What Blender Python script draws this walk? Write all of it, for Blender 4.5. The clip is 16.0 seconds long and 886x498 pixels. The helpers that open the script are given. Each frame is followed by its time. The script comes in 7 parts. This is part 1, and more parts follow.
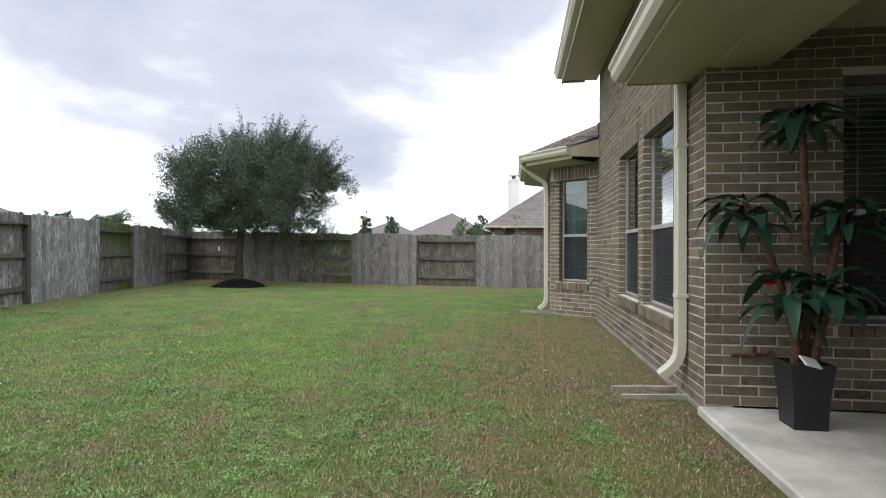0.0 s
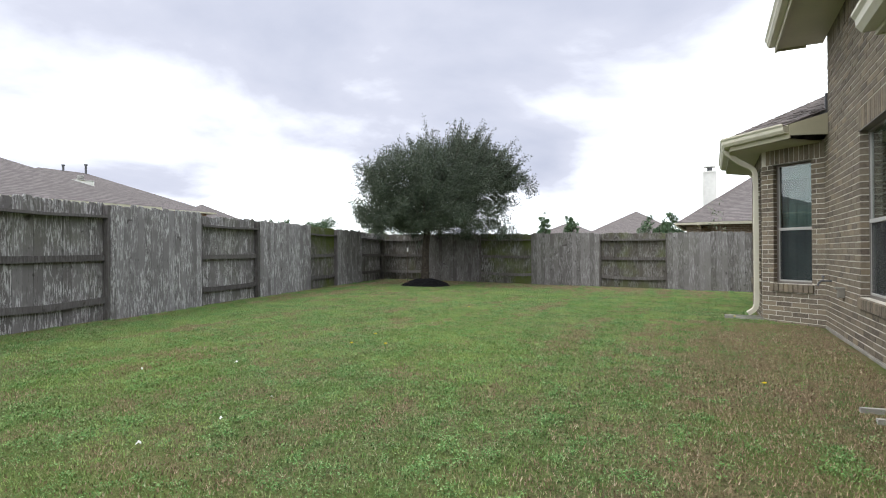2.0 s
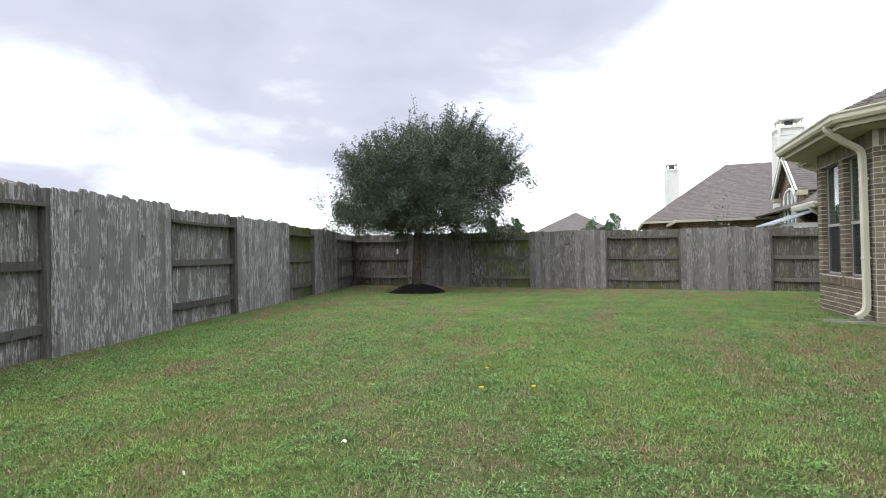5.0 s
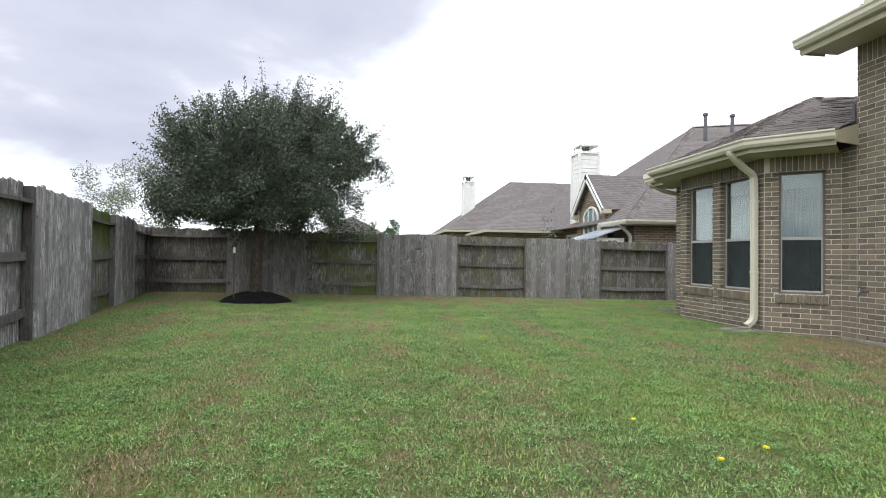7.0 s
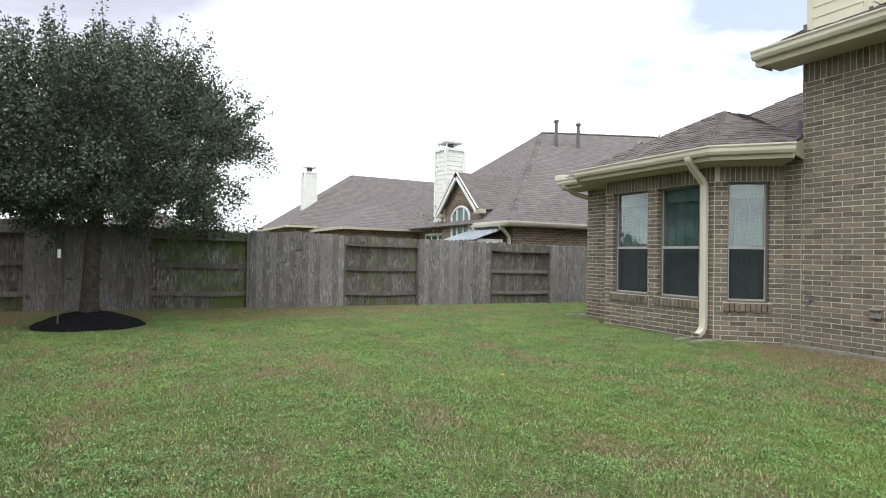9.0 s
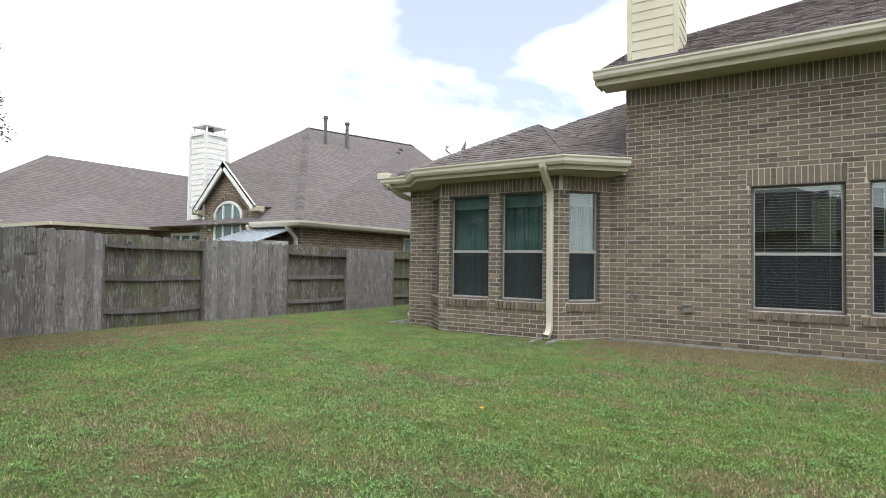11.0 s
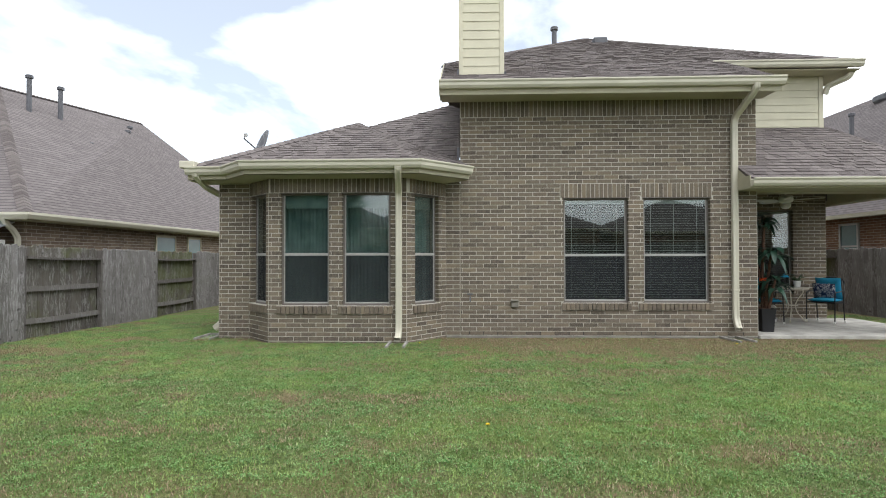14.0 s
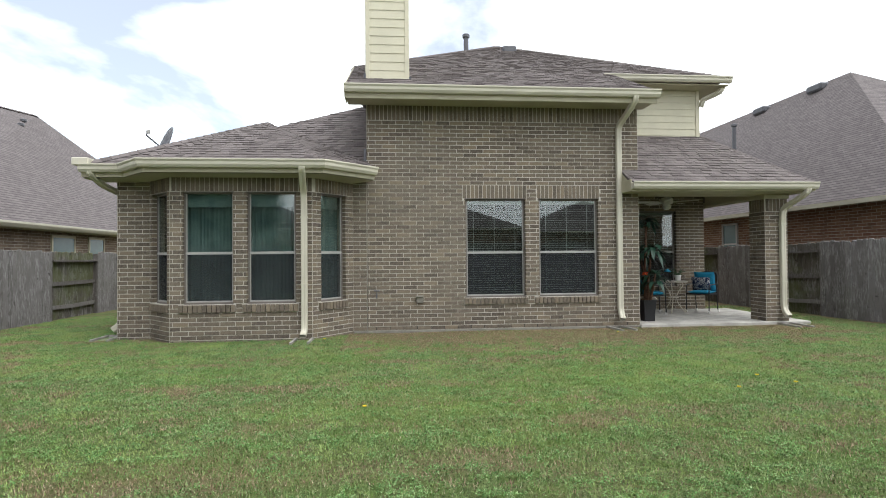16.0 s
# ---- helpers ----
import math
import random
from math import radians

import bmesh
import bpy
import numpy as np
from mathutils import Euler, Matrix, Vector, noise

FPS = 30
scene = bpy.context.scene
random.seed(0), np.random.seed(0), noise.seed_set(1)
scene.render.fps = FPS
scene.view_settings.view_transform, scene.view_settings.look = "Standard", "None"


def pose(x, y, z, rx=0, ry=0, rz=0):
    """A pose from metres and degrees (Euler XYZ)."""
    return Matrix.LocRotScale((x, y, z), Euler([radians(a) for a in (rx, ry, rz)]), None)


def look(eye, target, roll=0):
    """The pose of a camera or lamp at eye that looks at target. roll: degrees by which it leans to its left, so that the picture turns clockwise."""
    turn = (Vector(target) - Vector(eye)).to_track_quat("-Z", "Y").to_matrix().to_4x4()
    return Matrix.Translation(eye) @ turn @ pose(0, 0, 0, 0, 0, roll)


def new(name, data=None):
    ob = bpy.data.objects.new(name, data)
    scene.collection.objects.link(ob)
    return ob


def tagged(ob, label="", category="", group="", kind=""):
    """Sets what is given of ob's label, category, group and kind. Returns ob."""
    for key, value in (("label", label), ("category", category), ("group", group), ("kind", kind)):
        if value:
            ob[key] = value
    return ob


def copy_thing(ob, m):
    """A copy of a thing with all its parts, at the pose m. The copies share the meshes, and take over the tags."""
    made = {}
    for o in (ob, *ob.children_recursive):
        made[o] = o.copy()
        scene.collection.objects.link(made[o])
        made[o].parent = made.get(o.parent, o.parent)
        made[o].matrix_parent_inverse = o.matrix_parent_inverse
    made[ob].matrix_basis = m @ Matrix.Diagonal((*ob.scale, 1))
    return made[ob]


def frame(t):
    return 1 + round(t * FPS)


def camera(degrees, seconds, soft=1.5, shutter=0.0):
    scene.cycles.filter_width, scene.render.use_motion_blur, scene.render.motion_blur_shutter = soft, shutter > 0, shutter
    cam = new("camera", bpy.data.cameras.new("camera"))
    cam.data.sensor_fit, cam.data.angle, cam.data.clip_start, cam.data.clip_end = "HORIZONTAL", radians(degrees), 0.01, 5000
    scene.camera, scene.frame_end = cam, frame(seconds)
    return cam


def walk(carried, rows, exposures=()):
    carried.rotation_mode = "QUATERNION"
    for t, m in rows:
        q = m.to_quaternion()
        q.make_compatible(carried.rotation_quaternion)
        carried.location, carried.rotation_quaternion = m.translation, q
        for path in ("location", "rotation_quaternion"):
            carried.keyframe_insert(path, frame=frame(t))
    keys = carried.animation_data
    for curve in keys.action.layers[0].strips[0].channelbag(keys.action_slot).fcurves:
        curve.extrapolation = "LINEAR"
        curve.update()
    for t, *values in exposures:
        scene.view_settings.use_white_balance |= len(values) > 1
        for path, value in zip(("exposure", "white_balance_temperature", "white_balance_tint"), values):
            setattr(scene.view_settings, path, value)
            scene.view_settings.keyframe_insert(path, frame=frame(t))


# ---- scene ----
cam = camera(78.7, 16.0, soft=1.0)
PATH = [
    (0, (-0.252, 0.452, 1.179), (-0.523, 2.434, 1.181), 0.2),
    (0.5, (-0.229, 0.382, 1.235), (-0.662, 2.334, 1.232), 0.1),
    (1, (-0.263, 0.44, 1.186), (-0.869, 2.346, 1.189), 0.1),
    (1.5, (-0.258, 0.537, 1.144), (-1.023, 2.385, 1.151), -0.3),
    (2, (-0.353, 0.582, 1.111), (-1.245, 2.372, 1.122), -0.3),
    (2.5, (-0.441, 0.653, 1.079), (-1.498, 2.351, 1.088), -0.3),
    (3, (-0.578, 0.801, 1.079), (-1.735, 2.432, 1.086), -0.6),
    (3.5, (-0.872, 0.939, 1.087), (-2.054, 2.553, 1.09), -0.4),
    (3.7, (-1.048, 1.014, 1.085), (-2.165, 2.673, 1.09), -0.6),
    (5.8, (-4.058, 2.162, 1.077), (-4.439, 4.126, 1.095), -0.1),
    (6, (-4.284, 2.292, 1.072), (-4.588, 4.268, 1.088), 0.3),
    (6.5, (-4.863, 2.653, 1.075), (-4.9, 4.653, 1.098), 0.5),
    (7, (-5.574, 2.983, 1.088), (-5.316, 4.966, 1.119), 0.7),
    (7.5, (-6.194, 3.474, 1.155), (-5.643, 5.396, 1.183), 0.4),
    (8, (-6.663, 4.044, 1.167), (-5.995, 5.929, 1.198), 0.7),
    (8.2, (-6.755, 4.29, 1.179), (-6.042, 6.158, 1.211), 0.8),
    (10.3, (-7.795, 6.685, 1.335), (-6.342, 8.059, 1.355), 0.7),
    (10.5, (-7.841, 6.922, 1.314), (-6.304, 8.201, 1.342), 0.6),
    (11, (-7.952, 7.485, 1.251), (-6.261, 8.553, 1.298), 0.7),
    (11.5, (-8.056, 7.969, 1.277), (-6.236, 8.796, 1.328), 0.5),
    (12, (-8.174, 8.377, 1.298), (-6.261, 8.959, 1.345), 0.2),
    (12.5, (-8.286, 8.731, 1.337), (-6.335, 9.168, 1.381), 0.0),
    (13, (-8.293, 9.069, 1.374), (-6.315, 9.361, 1.415), -0.1),
    (13.5, (-8.249, 9.372, 1.367), (-6.259, 9.562, 1.401), -0.1),
    (14, (-8.332, 9.632, 1.383), (-6.334, 9.706, 1.414), -0.1),
    (14.5, (-8.478, 9.68, 1.375), (-6.479, 9.652, 1.414), -0.2),
    (15, (-8.649, 9.611, 1.355), (-6.651, 9.521, 1.396), -0.4),
    (15.5, (-8.74, 9.454, 1.345), (-6.745, 9.311, 1.385), -0.5),
    (16, (-8.701, 9.206, 1.331), (-6.709, 9.024, 1.363), -0.5),
]
walk(cam, [(t, look(eye, target, roll)) for t, eye, target, roll in PATH])

# ---------------------------------------------------------------- world and sun
SUN_DIR = Vector((-0.38, -0.30, 0.87)).normalized()
world = bpy.data.worlds.new("world")
scene.world = world
world.use_nodes = True
wt = world.node_tree
wt.nodes.clear()


def wn(kind, **values):
    n = wt.nodes.new(kind)
    for key, v in values.items():
        n.inputs[key].default_value = v
    return n


sky = wt.nodes.new("ShaderNodeTexSky")
sky.sky_type = "NISHITA"
sky.sun_disc = False
sky.sun_elevation = math.asin(SUN_DIR.z)
sky.sun_rotation = math.atan2(SUN_DIR.x, SUN_DIR.y)
sky_scale = wn("ShaderNodeVectorMath")
sky_scale.operation = "SCALE"
sky_scale.inputs["Scale"].default_value = 0.14
wt.links.new(sky.outputs[0], sky_scale.inputs[0])
coord = wt.nodes.new("ShaderNodeTexCoord")
sep = wt.nodes.new("ShaderNodeSeparateXYZ")
wt.links.new(coord.outputs["Generated"], sep.inputs[0])
flat = wn("ShaderNodeMath")
flat.operation = "ADD"
flat.inputs[1].default_value = 0.28
wt.links.new(sep.outputs["Z"], flat.inputs[0])
lift = wn("ShaderNodeMath")
lift.operation = "MAXIMUM"
lift.inputs[1].default_value = 0.08
wt.links.new(flat.outputs[0], lift.inputs[0])
deck = wn("ShaderNodeVectorMath")
deck.operation = "DIVIDE"
wt.links.new(coord.outputs["Generated"], deck.inputs[0])
wt.links.new(lift.outputs[0], deck.inputs[1])
cloud = wn("ShaderNodeTexNoise", Scale=1.25, Detail=7.0, Roughness=0.52, Distortion=0.25)
wt.links.new(deck.outputs[0], cloud.inputs["Vector"])
# the deck of cloud is thickest low in the north-west
side = wn("ShaderNodeVectorMath")
side.operation = "DOT_PRODUCT"
side.inputs[1].default_value = (-0.62, 0.70, 0.36)
wt.links.new(coord.outputs["Generated"], side.inputs[0])
side_up = wn("ShaderNodeMath")
side_up.operation = "MAXIMUM"
side_up.inputs[1].default_value = 0.0
wt.links.new(side.outputs["Value"], side_up.inputs[0])
lobe = wn("ShaderNodeMath")
lobe.operation = "POWER"
lobe.inputs[1].default_value = 4.0
wt.links.new(side_up.outputs[0], lobe.inputs[0])
low_sky = wn("ShaderNodeMapRange")
low_sky.inputs[1].default_value, low_sky.inputs[2].default_value = 0.03, 0.20
wt.links.new(sep.outputs["Z"], low_sky.inputs[0])
lobe_up = wn("ShaderNodeMath")
lobe_up.operation = "MULTIPLY"
wt.links.new(lobe.outputs[0], lobe_up.inputs[0])
wt.links.new(low_sky.outputs[0], lobe_up.inputs[1])
thick = wn("ShaderNodeMath")
thick.operation = "MULTIPLY_ADD"
thick.inputs[1].default_value = 0.30
wt.links.new(lobe_up.outputs[0], thick.inputs[0])
wt.links.new(cloud.outputs["Fac"], thick.inputs[2])
# and thins out towards the east
east = wn("ShaderNodeVectorMath")
east.operation = "DOT_PRODUCT"
east.inputs[1].default_value = (0.90, 0.16, 0.40)
wt.links.new(coord.outputs["Generated"], east.inputs[0])
east_up = wn("ShaderNodeMapRange")
east_up.inputs[1].default_value, east_up.inputs[2].default_value = 0.78, 1.0
east_up.inputs[4].default_value = 0.235
wt.links.new(east.outputs["Value"], east_up.inputs[0])
thin = wn("ShaderNodeMath")
thin.operation = "SUBTRACT"
wt.links.new(thick.outputs[0], thin.inputs[0])
wt.links.new(east_up.outputs[0], thin.inputs[1])
ramp = wt.nodes.new("ShaderNodeValToRGB")
for pos, col in ((0.30, (0.94, 0.975, 1.0, 1)), (0.57, (0.90, 0.955, 1.0, 1)), (0.66, (0.46, 0.48, 0.54, 1)), (0.76, (0.315, 0.33, 0.39, 1)), (0.95, (0.25, 0.27, 0.335, 1))):
    e = ramp.color_ramp.elements.new(pos)
    e.color = col
ramp.color_ramp.elements.remove(ramp.color_ramp.elements[0])
ramp.color_ramp.elements.remove(ramp.color_ramp.elements[-1])
wt.links.new(thin.outputs[0], ramp.inputs[0])
gap = wt.nodes.new("ShaderNodeValToRGB")
gap.color_ramp.elements[0].position, gap.color_ramp.elements[0].color = 0.28, (0.25, 0.25, 0.25, 1)
gap.color_ramp.elements[1].position, gap.color_ramp.elements[1].color = 0.46, (1, 1, 1, 1)
wt.links.new(thin.outputs[0], gap.inputs[0])
cloud_light = wn("ShaderNodeVectorMath")
cloud_light.operation = "SCALE"
cloud_light.inputs["Scale"].default_value = 2.15
wt.links.new(ramp.outputs[0], cloud_light.inputs[0])
blend = wt.nodes.new("ShaderNodeMix")
blend.data_type = "RGBA"
wt.links.new(gap.outputs[0], blend.inputs["Factor"])
wt.links.new(sky_scale.outputs[0], blend.inputs["A"])
wt.links.new(cloud_light.outputs[0], blend.inputs["B"])
back = wn("ShaderNodeBackground", Strength=1.0)
wt.links.new(blend.outputs["Result"], back.inputs["Color"])
wout = wt.nodes.new("ShaderNodeOutputWorld")
wt.links.new(back.outputs[0], wout.inputs[0])

sun_data = bpy.data.lights.new("sun", "SUN")
sun_data.energy, sun_data.angle, sun_data.color = 1.9, radians(45), (0.98, 0.98, 0.98)
sun = new("sun", sun_data)
sun.matrix_world = look(SUN_DIR * 60, (0, 0, 0))
scene.view_settings.exposure = 0.12


# ---------------------------------------------------------------- materials
class Mat:
    """A small builder of node materials: noises in object space, mixed into colour, roughness and bump."""

    def __init__(self, name, rough=0.8, metal=0.0, spec=0.4):
        self.m = bpy.data.materials.new(name)
        self.m.use_nodes = True
        self.t = self.m.node_tree
        self.b = self.t.nodes["Principled BSDF"]
        self.b.inputs["Roughness"].default_value = rough
        self.b.inputs["Metallic"].default_value = metal
        self.b.inputs["Specular IOR Level"].default_value = spec
        self.tc = self.t.nodes.new("ShaderNodeTexCoord")
        self.h = None

    def node(self, kind, **values):
        n = self.t.nodes.new(kind)
        for key, v in values.items():
            n.inputs[key.replace("_", " ")].default_value = v
        return n

    def link(self, a, b):
        self.t.links.new(a, b)

    def at(self, scale=(1, 1, 1), rot=(0, 0, 0), world_space=False):
        mp = self.node("ShaderNodeMapping")
        mp.inputs["Scale"].default_value = scale
        mp.inputs["Rotation"].default_value = rot
        if world_space:
            self.link(self.t.nodes.new("ShaderNodeNewGeometry").outputs["Position"], mp.inputs[0])
        else:
            self.link(self.tc.outputs["Object"], mp.inputs[0])
        return mp.outputs[0]

    def noise(self, vec, scale, detail=4.0, rough=0.55, low=0.35, high=0.65, dist=0.0):
        n = self.node("ShaderNodeTexNoise", Scale=scale, Detail=detail, Roughness=rough, Distortion=dist)
        self.link(vec, n.inputs["Vector"])
        r = self.node("ShaderNodeMapRange")
        r.inputs[1].default_value, r.inputs[2].default_value = low, high
        self.link(n.outputs["Fac"], r.inputs[0])
        return r.outputs[0]

    def random(self, island=False):
        if island:
            return self.t.nodes.new("ShaderNodeNewGeometry").outputs["Random Per Island"]
        return self.t.nodes.new("ShaderNodeObjectInfo").outputs["Random"]

    def ramp(self, fac, stops):
        r = self.t.nodes.new("ShaderNodeValToRGB")
        els = r.color_ramp.elements
        while len(els) < len(stops):
            els.new(0.5)
        for e, (p, c) in zip(els, stops):
            e.position, e.color = p, (*c, 1)
        self.link(fac, r.inputs[0])
        return r.outputs[0]

    def mix(self, fac, a, b, kind="MIX"):
        n = self.t.nodes.new("ShaderNodeMix")
        n.data_type, n.blend_type = "RGBA", kind
        for key, v in (("Factor", fac), ("A", a), ("B", b)):
            if isinstance(v, (int, float)):
                n.inputs[key].default_value = v
            elif isinstance(v, tuple):
                n.inputs[key].default_value = (*v, 1)
            else:
                self.link(v, n.inputs[key])
        return n.outputs["Result"]

    def math(self, op, a, b):
        n = self.t.nodes.new("ShaderNodeMath")
        n.operation = op
        for i, v in enumerate((a, b)):
            if isinstance(v, (int, float)):
                n.inputs[i].default_value = v
            else:
                self.link(v, n.inputs[i])
        return n.outputs[0]

    def colour(self, c):
        if isinstance(c, tuple):
            self.b.inputs["Base Color"].default_value = (*c, 1)
        else:
            self.link(c, self.b.inputs["Base Color"])
        return self

    def rough(self, r):
        self.link(r, self.b.inputs["Roughness"])
        return self

    def bump(self, height, strength=0.4, distance=0.01):
        n = self.node("ShaderNodeBump", Strength=strength, Distance=distance)
        self.link(height, n.inputs["Height"])
        if self.h is not None:
            self.link(self.h, n.inputs["Normal"])
        self.h = n.outputs[0]
        self.link(self.h, self.b.inputs["Normal"])
        return self


def brick_material(name, stops, island):
    m = Mat(name, 0.92, spec=0.2)
    v = m.at(world_space=True)
    base = m.ramp(m.random(island), stops)
    mott = m.noise(v, 26, 5, 0.65, 0.3, 0.7)
    c = m.mix(m.math("MULTIPLY", mott, 0.45), base, (0.30, 0.25, 0.19))
    dark = m.noise(v, 9, 3, 0.5, 0.55, 0.75)
    c = m.mix(m.math("MULTIPLY", dark, 0.35), c, (0.11, 0.085, 0.065))
    m.colour(c).bump(m.noise(v, 90, 4, 0.7, 0.2, 0.8), 0.5, 0.004)
    return m.m


BRICK_STOPS = [(0.0, (0.055, 0.046, 0.038)), (0.25, (0.108, 0.089, 0.068)), (0.5, (0.15, 0.124, 0.092)), (0.7, (0.12, 0.096, 0.076)), (0.88, (0.205, 0.162, 0.112)), (1.0, (0.08, 0.063, 0.055))]
M_BRICK = brick_material("brick", BRICK_STOPS, False)
M_BRICKS = brick_material("bricks_joined", BRICK_STOPS, True)


def plain(name, col, rough=0.8, metal=0.0, vary=0.12, scale=6.0, grain=60.0, bump=0.15, spec=0.4):
    m = Mat(name, rough, metal, spec)
    v = m.at(world_space=True)
    darker = tuple(max(0.0, c * (1 - 2 * vary)) for c in col)
    c = m.mix(m.noise(v, scale, 5, 0.6), darker, col)
    c = m.mix(m.math("MULTIPLY", m.noise(v, grain, 3), vary), c, tuple(c_ * 0.6 for c_ in col))
    m.colour(c).bump(m.noise(v, grain * 1.5, 3), bump, 0.003)
    return m.m


M_MORTAR = plain("mortar", (0.59, 0.55, 0.48), 0.95, bump=0.4, spec=0.1)
M_CONCRETE = plain("concrete", (0.50, 0.475, 0.43), 0.9, vary=0.18, scale=3, grain=80, bump=0.3, spec=0.2)
M_FOUND = plain("dark_concrete", (0.27, 0.25, 0.215), 0.92, vary=0.2, scale=4, grain=70, bump=0.35, spec=0.2)
M_WEEP = plain("weep_hole", (0.02, 0.018, 0.016), 0.95)
M_TRIM = plain("trim_paint", (0.44, 0.405, 0.29), 0.55, vary=0.05, scale=2, grain=30, bump=0.05)
M_GUTTER = plain("gutter_paint", (0.57, 0.535, 0.43), 0.45, vary=0.06, scale=1.5, grain=40, bump=0.04)
M_SIDING = plain("siding_paint", (0.55, 0.515, 0.385), 0.6, vary=0.05, scale=2, grain=50, bump=0.08)
M_WHITE = plain("white_paint", (0.74, 0.73, 0.70), 0.6, vary=0.05)
M_FRAME = plain("window_frame", (0.15, 0.13, 0.115), 0.5, vary=0.06, bump=0.03)
M_BAR = plain("sash_rail", (0.36, 0.35, 0.33), 0.5, vary=0.05, bump=0.03)
M_DARK = plain("room_painted_dim", (0.06, 0.055, 0.05), 0.9)
M_BLIND = plain("blind_slat", (0.48, 0.49, 0.48), 0.6, vary=0.04, bump=0.02)
M_BLACK = plain("black_metal", (0.02, 0.02, 0.022), 0.45, vary=0.1, bump=0.05)
M_DISH = plain("dish_grey", (0.10, 0.10, 0.11), 0.5, vary=0.1)
M_MULCH = plain("mulch", (0.012, 0.011, 0.012), 0.95, vary=0.3, scale=30, grain=90, bump=0.9, spec=0.1)
M_IRON = plain("cream_iron", (0.60, 0.55, 0.44), 0.5)
M_BLUE = plain("blue_cloth", (0.02, 0.28, 0.46), 0.9, vary=0.1, grain=300)
M_STONE = plain("table_top", (0.55, 0.50, 0.42), 0.5)
M_YELLOW = plain("yellow_petal", (0.75, 0.55, 0.02), 0.7)
M_RED = plain("red_petal", (0.65, 0.08, 0.02), 0.7)
M_STAKE = plain("stake", (0.10, 0.08, 0.06), 0.8)


def glass_material():
    """A thin clear pane: it lets light through and mirrors more at a slant."""
    m = Mat("glass", 0.0)
    clear = m.node("ShaderNodeBsdfTransparent")
    clear.inputs["Color"].default_value = (0.80, 0.86, 0.84, 1)
    gloss = m.node("ShaderNodeBsdfGlossy", Roughness=0.0)
    tilt = m.node("ShaderNodeLayerWeight", Blend=0.5)
    share = m.math("ADD", m.math("MULTIPLY", m.math("POWER", tilt.outputs["Facing"], 3.5), 0.85), 0.085)
    wave = m.node("ShaderNodeBump", Strength=0.012, Distance=0.02)
    m.link(m.noise(m.at(), 0.9, 1, 0.4), wave.inputs["Height"])
    m.link(wave.outputs[0], gloss.inputs["Normal"])
    mixer = m.node("ShaderNodeMixShader")
    m.link(share, mixer.inputs[0])
    m.link(clear.outputs[0], mixer.inputs[1])
    m.link(gloss.outputs[0], mixer.inputs[2])
    m.t.nodes.remove(m.b)
    m.link(mixer.outputs[0], m.t.nodes["Material Output"].inputs["Surface"])
    return m.m


M_GLASS = glass_material()


def screen_material():
    m = Mat("insect_screen", 0.7, spec=0.3)
    m.b.inputs["Base Color"].default_value = (0.02, 0.022, 0.024, 1)
    m.b.inputs["Alpha"].default_value = 0.4
    return m.m


M_SCREEN = screen_material()


def cloth_material():
    m = Mat("curtain", 0.95, spec=0.1)
    v = m.at(world_space=True)
    m.colour(m.mix(m.noise(v, 4), (0.17, 0.235, 0.23), (0.29, 0.365, 0.355)))
    m.bump(m.noise(v, 200), 0.2, 0.002)
    return m.m


M_CURTAIN = cloth_material()


def shingle_material(name, island):
    m = Mat(name, 0.95, spec=0.15)
    v = m.at(world_space=True)
    base = m.ramp(m.random(island), [(0.0, (0.078, 0.066, 0.067)), (0.3, (0.12, 0.104, 0.104)), (0.7, (0.18, 0.156, 0.153)), (1.0, (0.14, 0.121, 0.123))])
    c = m.mix(m.math("MULTIPLY", m.noise(v, 220, 2, 0.6, 0.3, 0.7), 0.5), base, (0.23, 0.20, 0.18))
    c = m.mix(m.math("MULTIPLY", m.noise(v, 0.8, 4), 0.25), c, (0.08, 0.068, 0.062))
    m.colour(c).bump(m.noise(v, 260, 2), 0.6, 0.004)
    return m.m


M_SHINGLE = shingle_material("shingle", False)
M_SHINGLES = shingle_material("shingles_joined", True)


def far_roof_material():
    """Shingle courses for roofs that stay far off."""
    m = Mat("far_shingle", 0.95, spec=0.15)
    v = m.at((1, 1, 1), world_space=True)
    s = m.node("ShaderNodeSeparateXYZ")
    m.link(v, s.inputs[0])
    course = m.math("MULTIPLY", s.outputs["Z"], 14.0)
    row = m.math("FLOOR", course, 0)
    cell = m.node("ShaderNodeCombineXYZ")
    m.link(m.math("FLOOR", m.math("ADD", m.math("MULTIPLY", m.math("ADD", s.outputs["X"], s.outputs["Y"]), 6.5), m.math("MULTIPLY", row, 0.37)), 0), cell.inputs[0])
    m.link(row, cell.inputs[1])
    rnd = m.node("ShaderNodeTexWhiteNoise")
    m.link(cell.outputs[0], rnd.inputs["Vector"])
    c = m.ramp(rnd.outputs["Value"], [(0.0, (0.122, 0.107, 0.108)), (0.5, (0.148, 0.13, 0.13)), (1.0, (0.178, 0.157, 0.156))])
    edge = m.math("LESS_THAN", m.math("FRACT", course, 0), 0.22)
    c = m.mix(m.math("MULTIPLY", edge, 0.9), c, (0.05, 0.043, 0.043))
    c = m.mix(m.math("MULTIPLY", m.noise(v, 0.6, 4), 0.15), c, (0.09, 0.078, 0.073))
    c = m.mix(m.math("MULTIPLY", m.noise(v, 14, 4, 0.7), 0.3), c, (0.20, 0.175, 0.165))
    m.colour(c).bump(m.math("FRACT", course, 0), 0.5, 0.02)
    return m.m


M_FARROOF = far_roof_material()


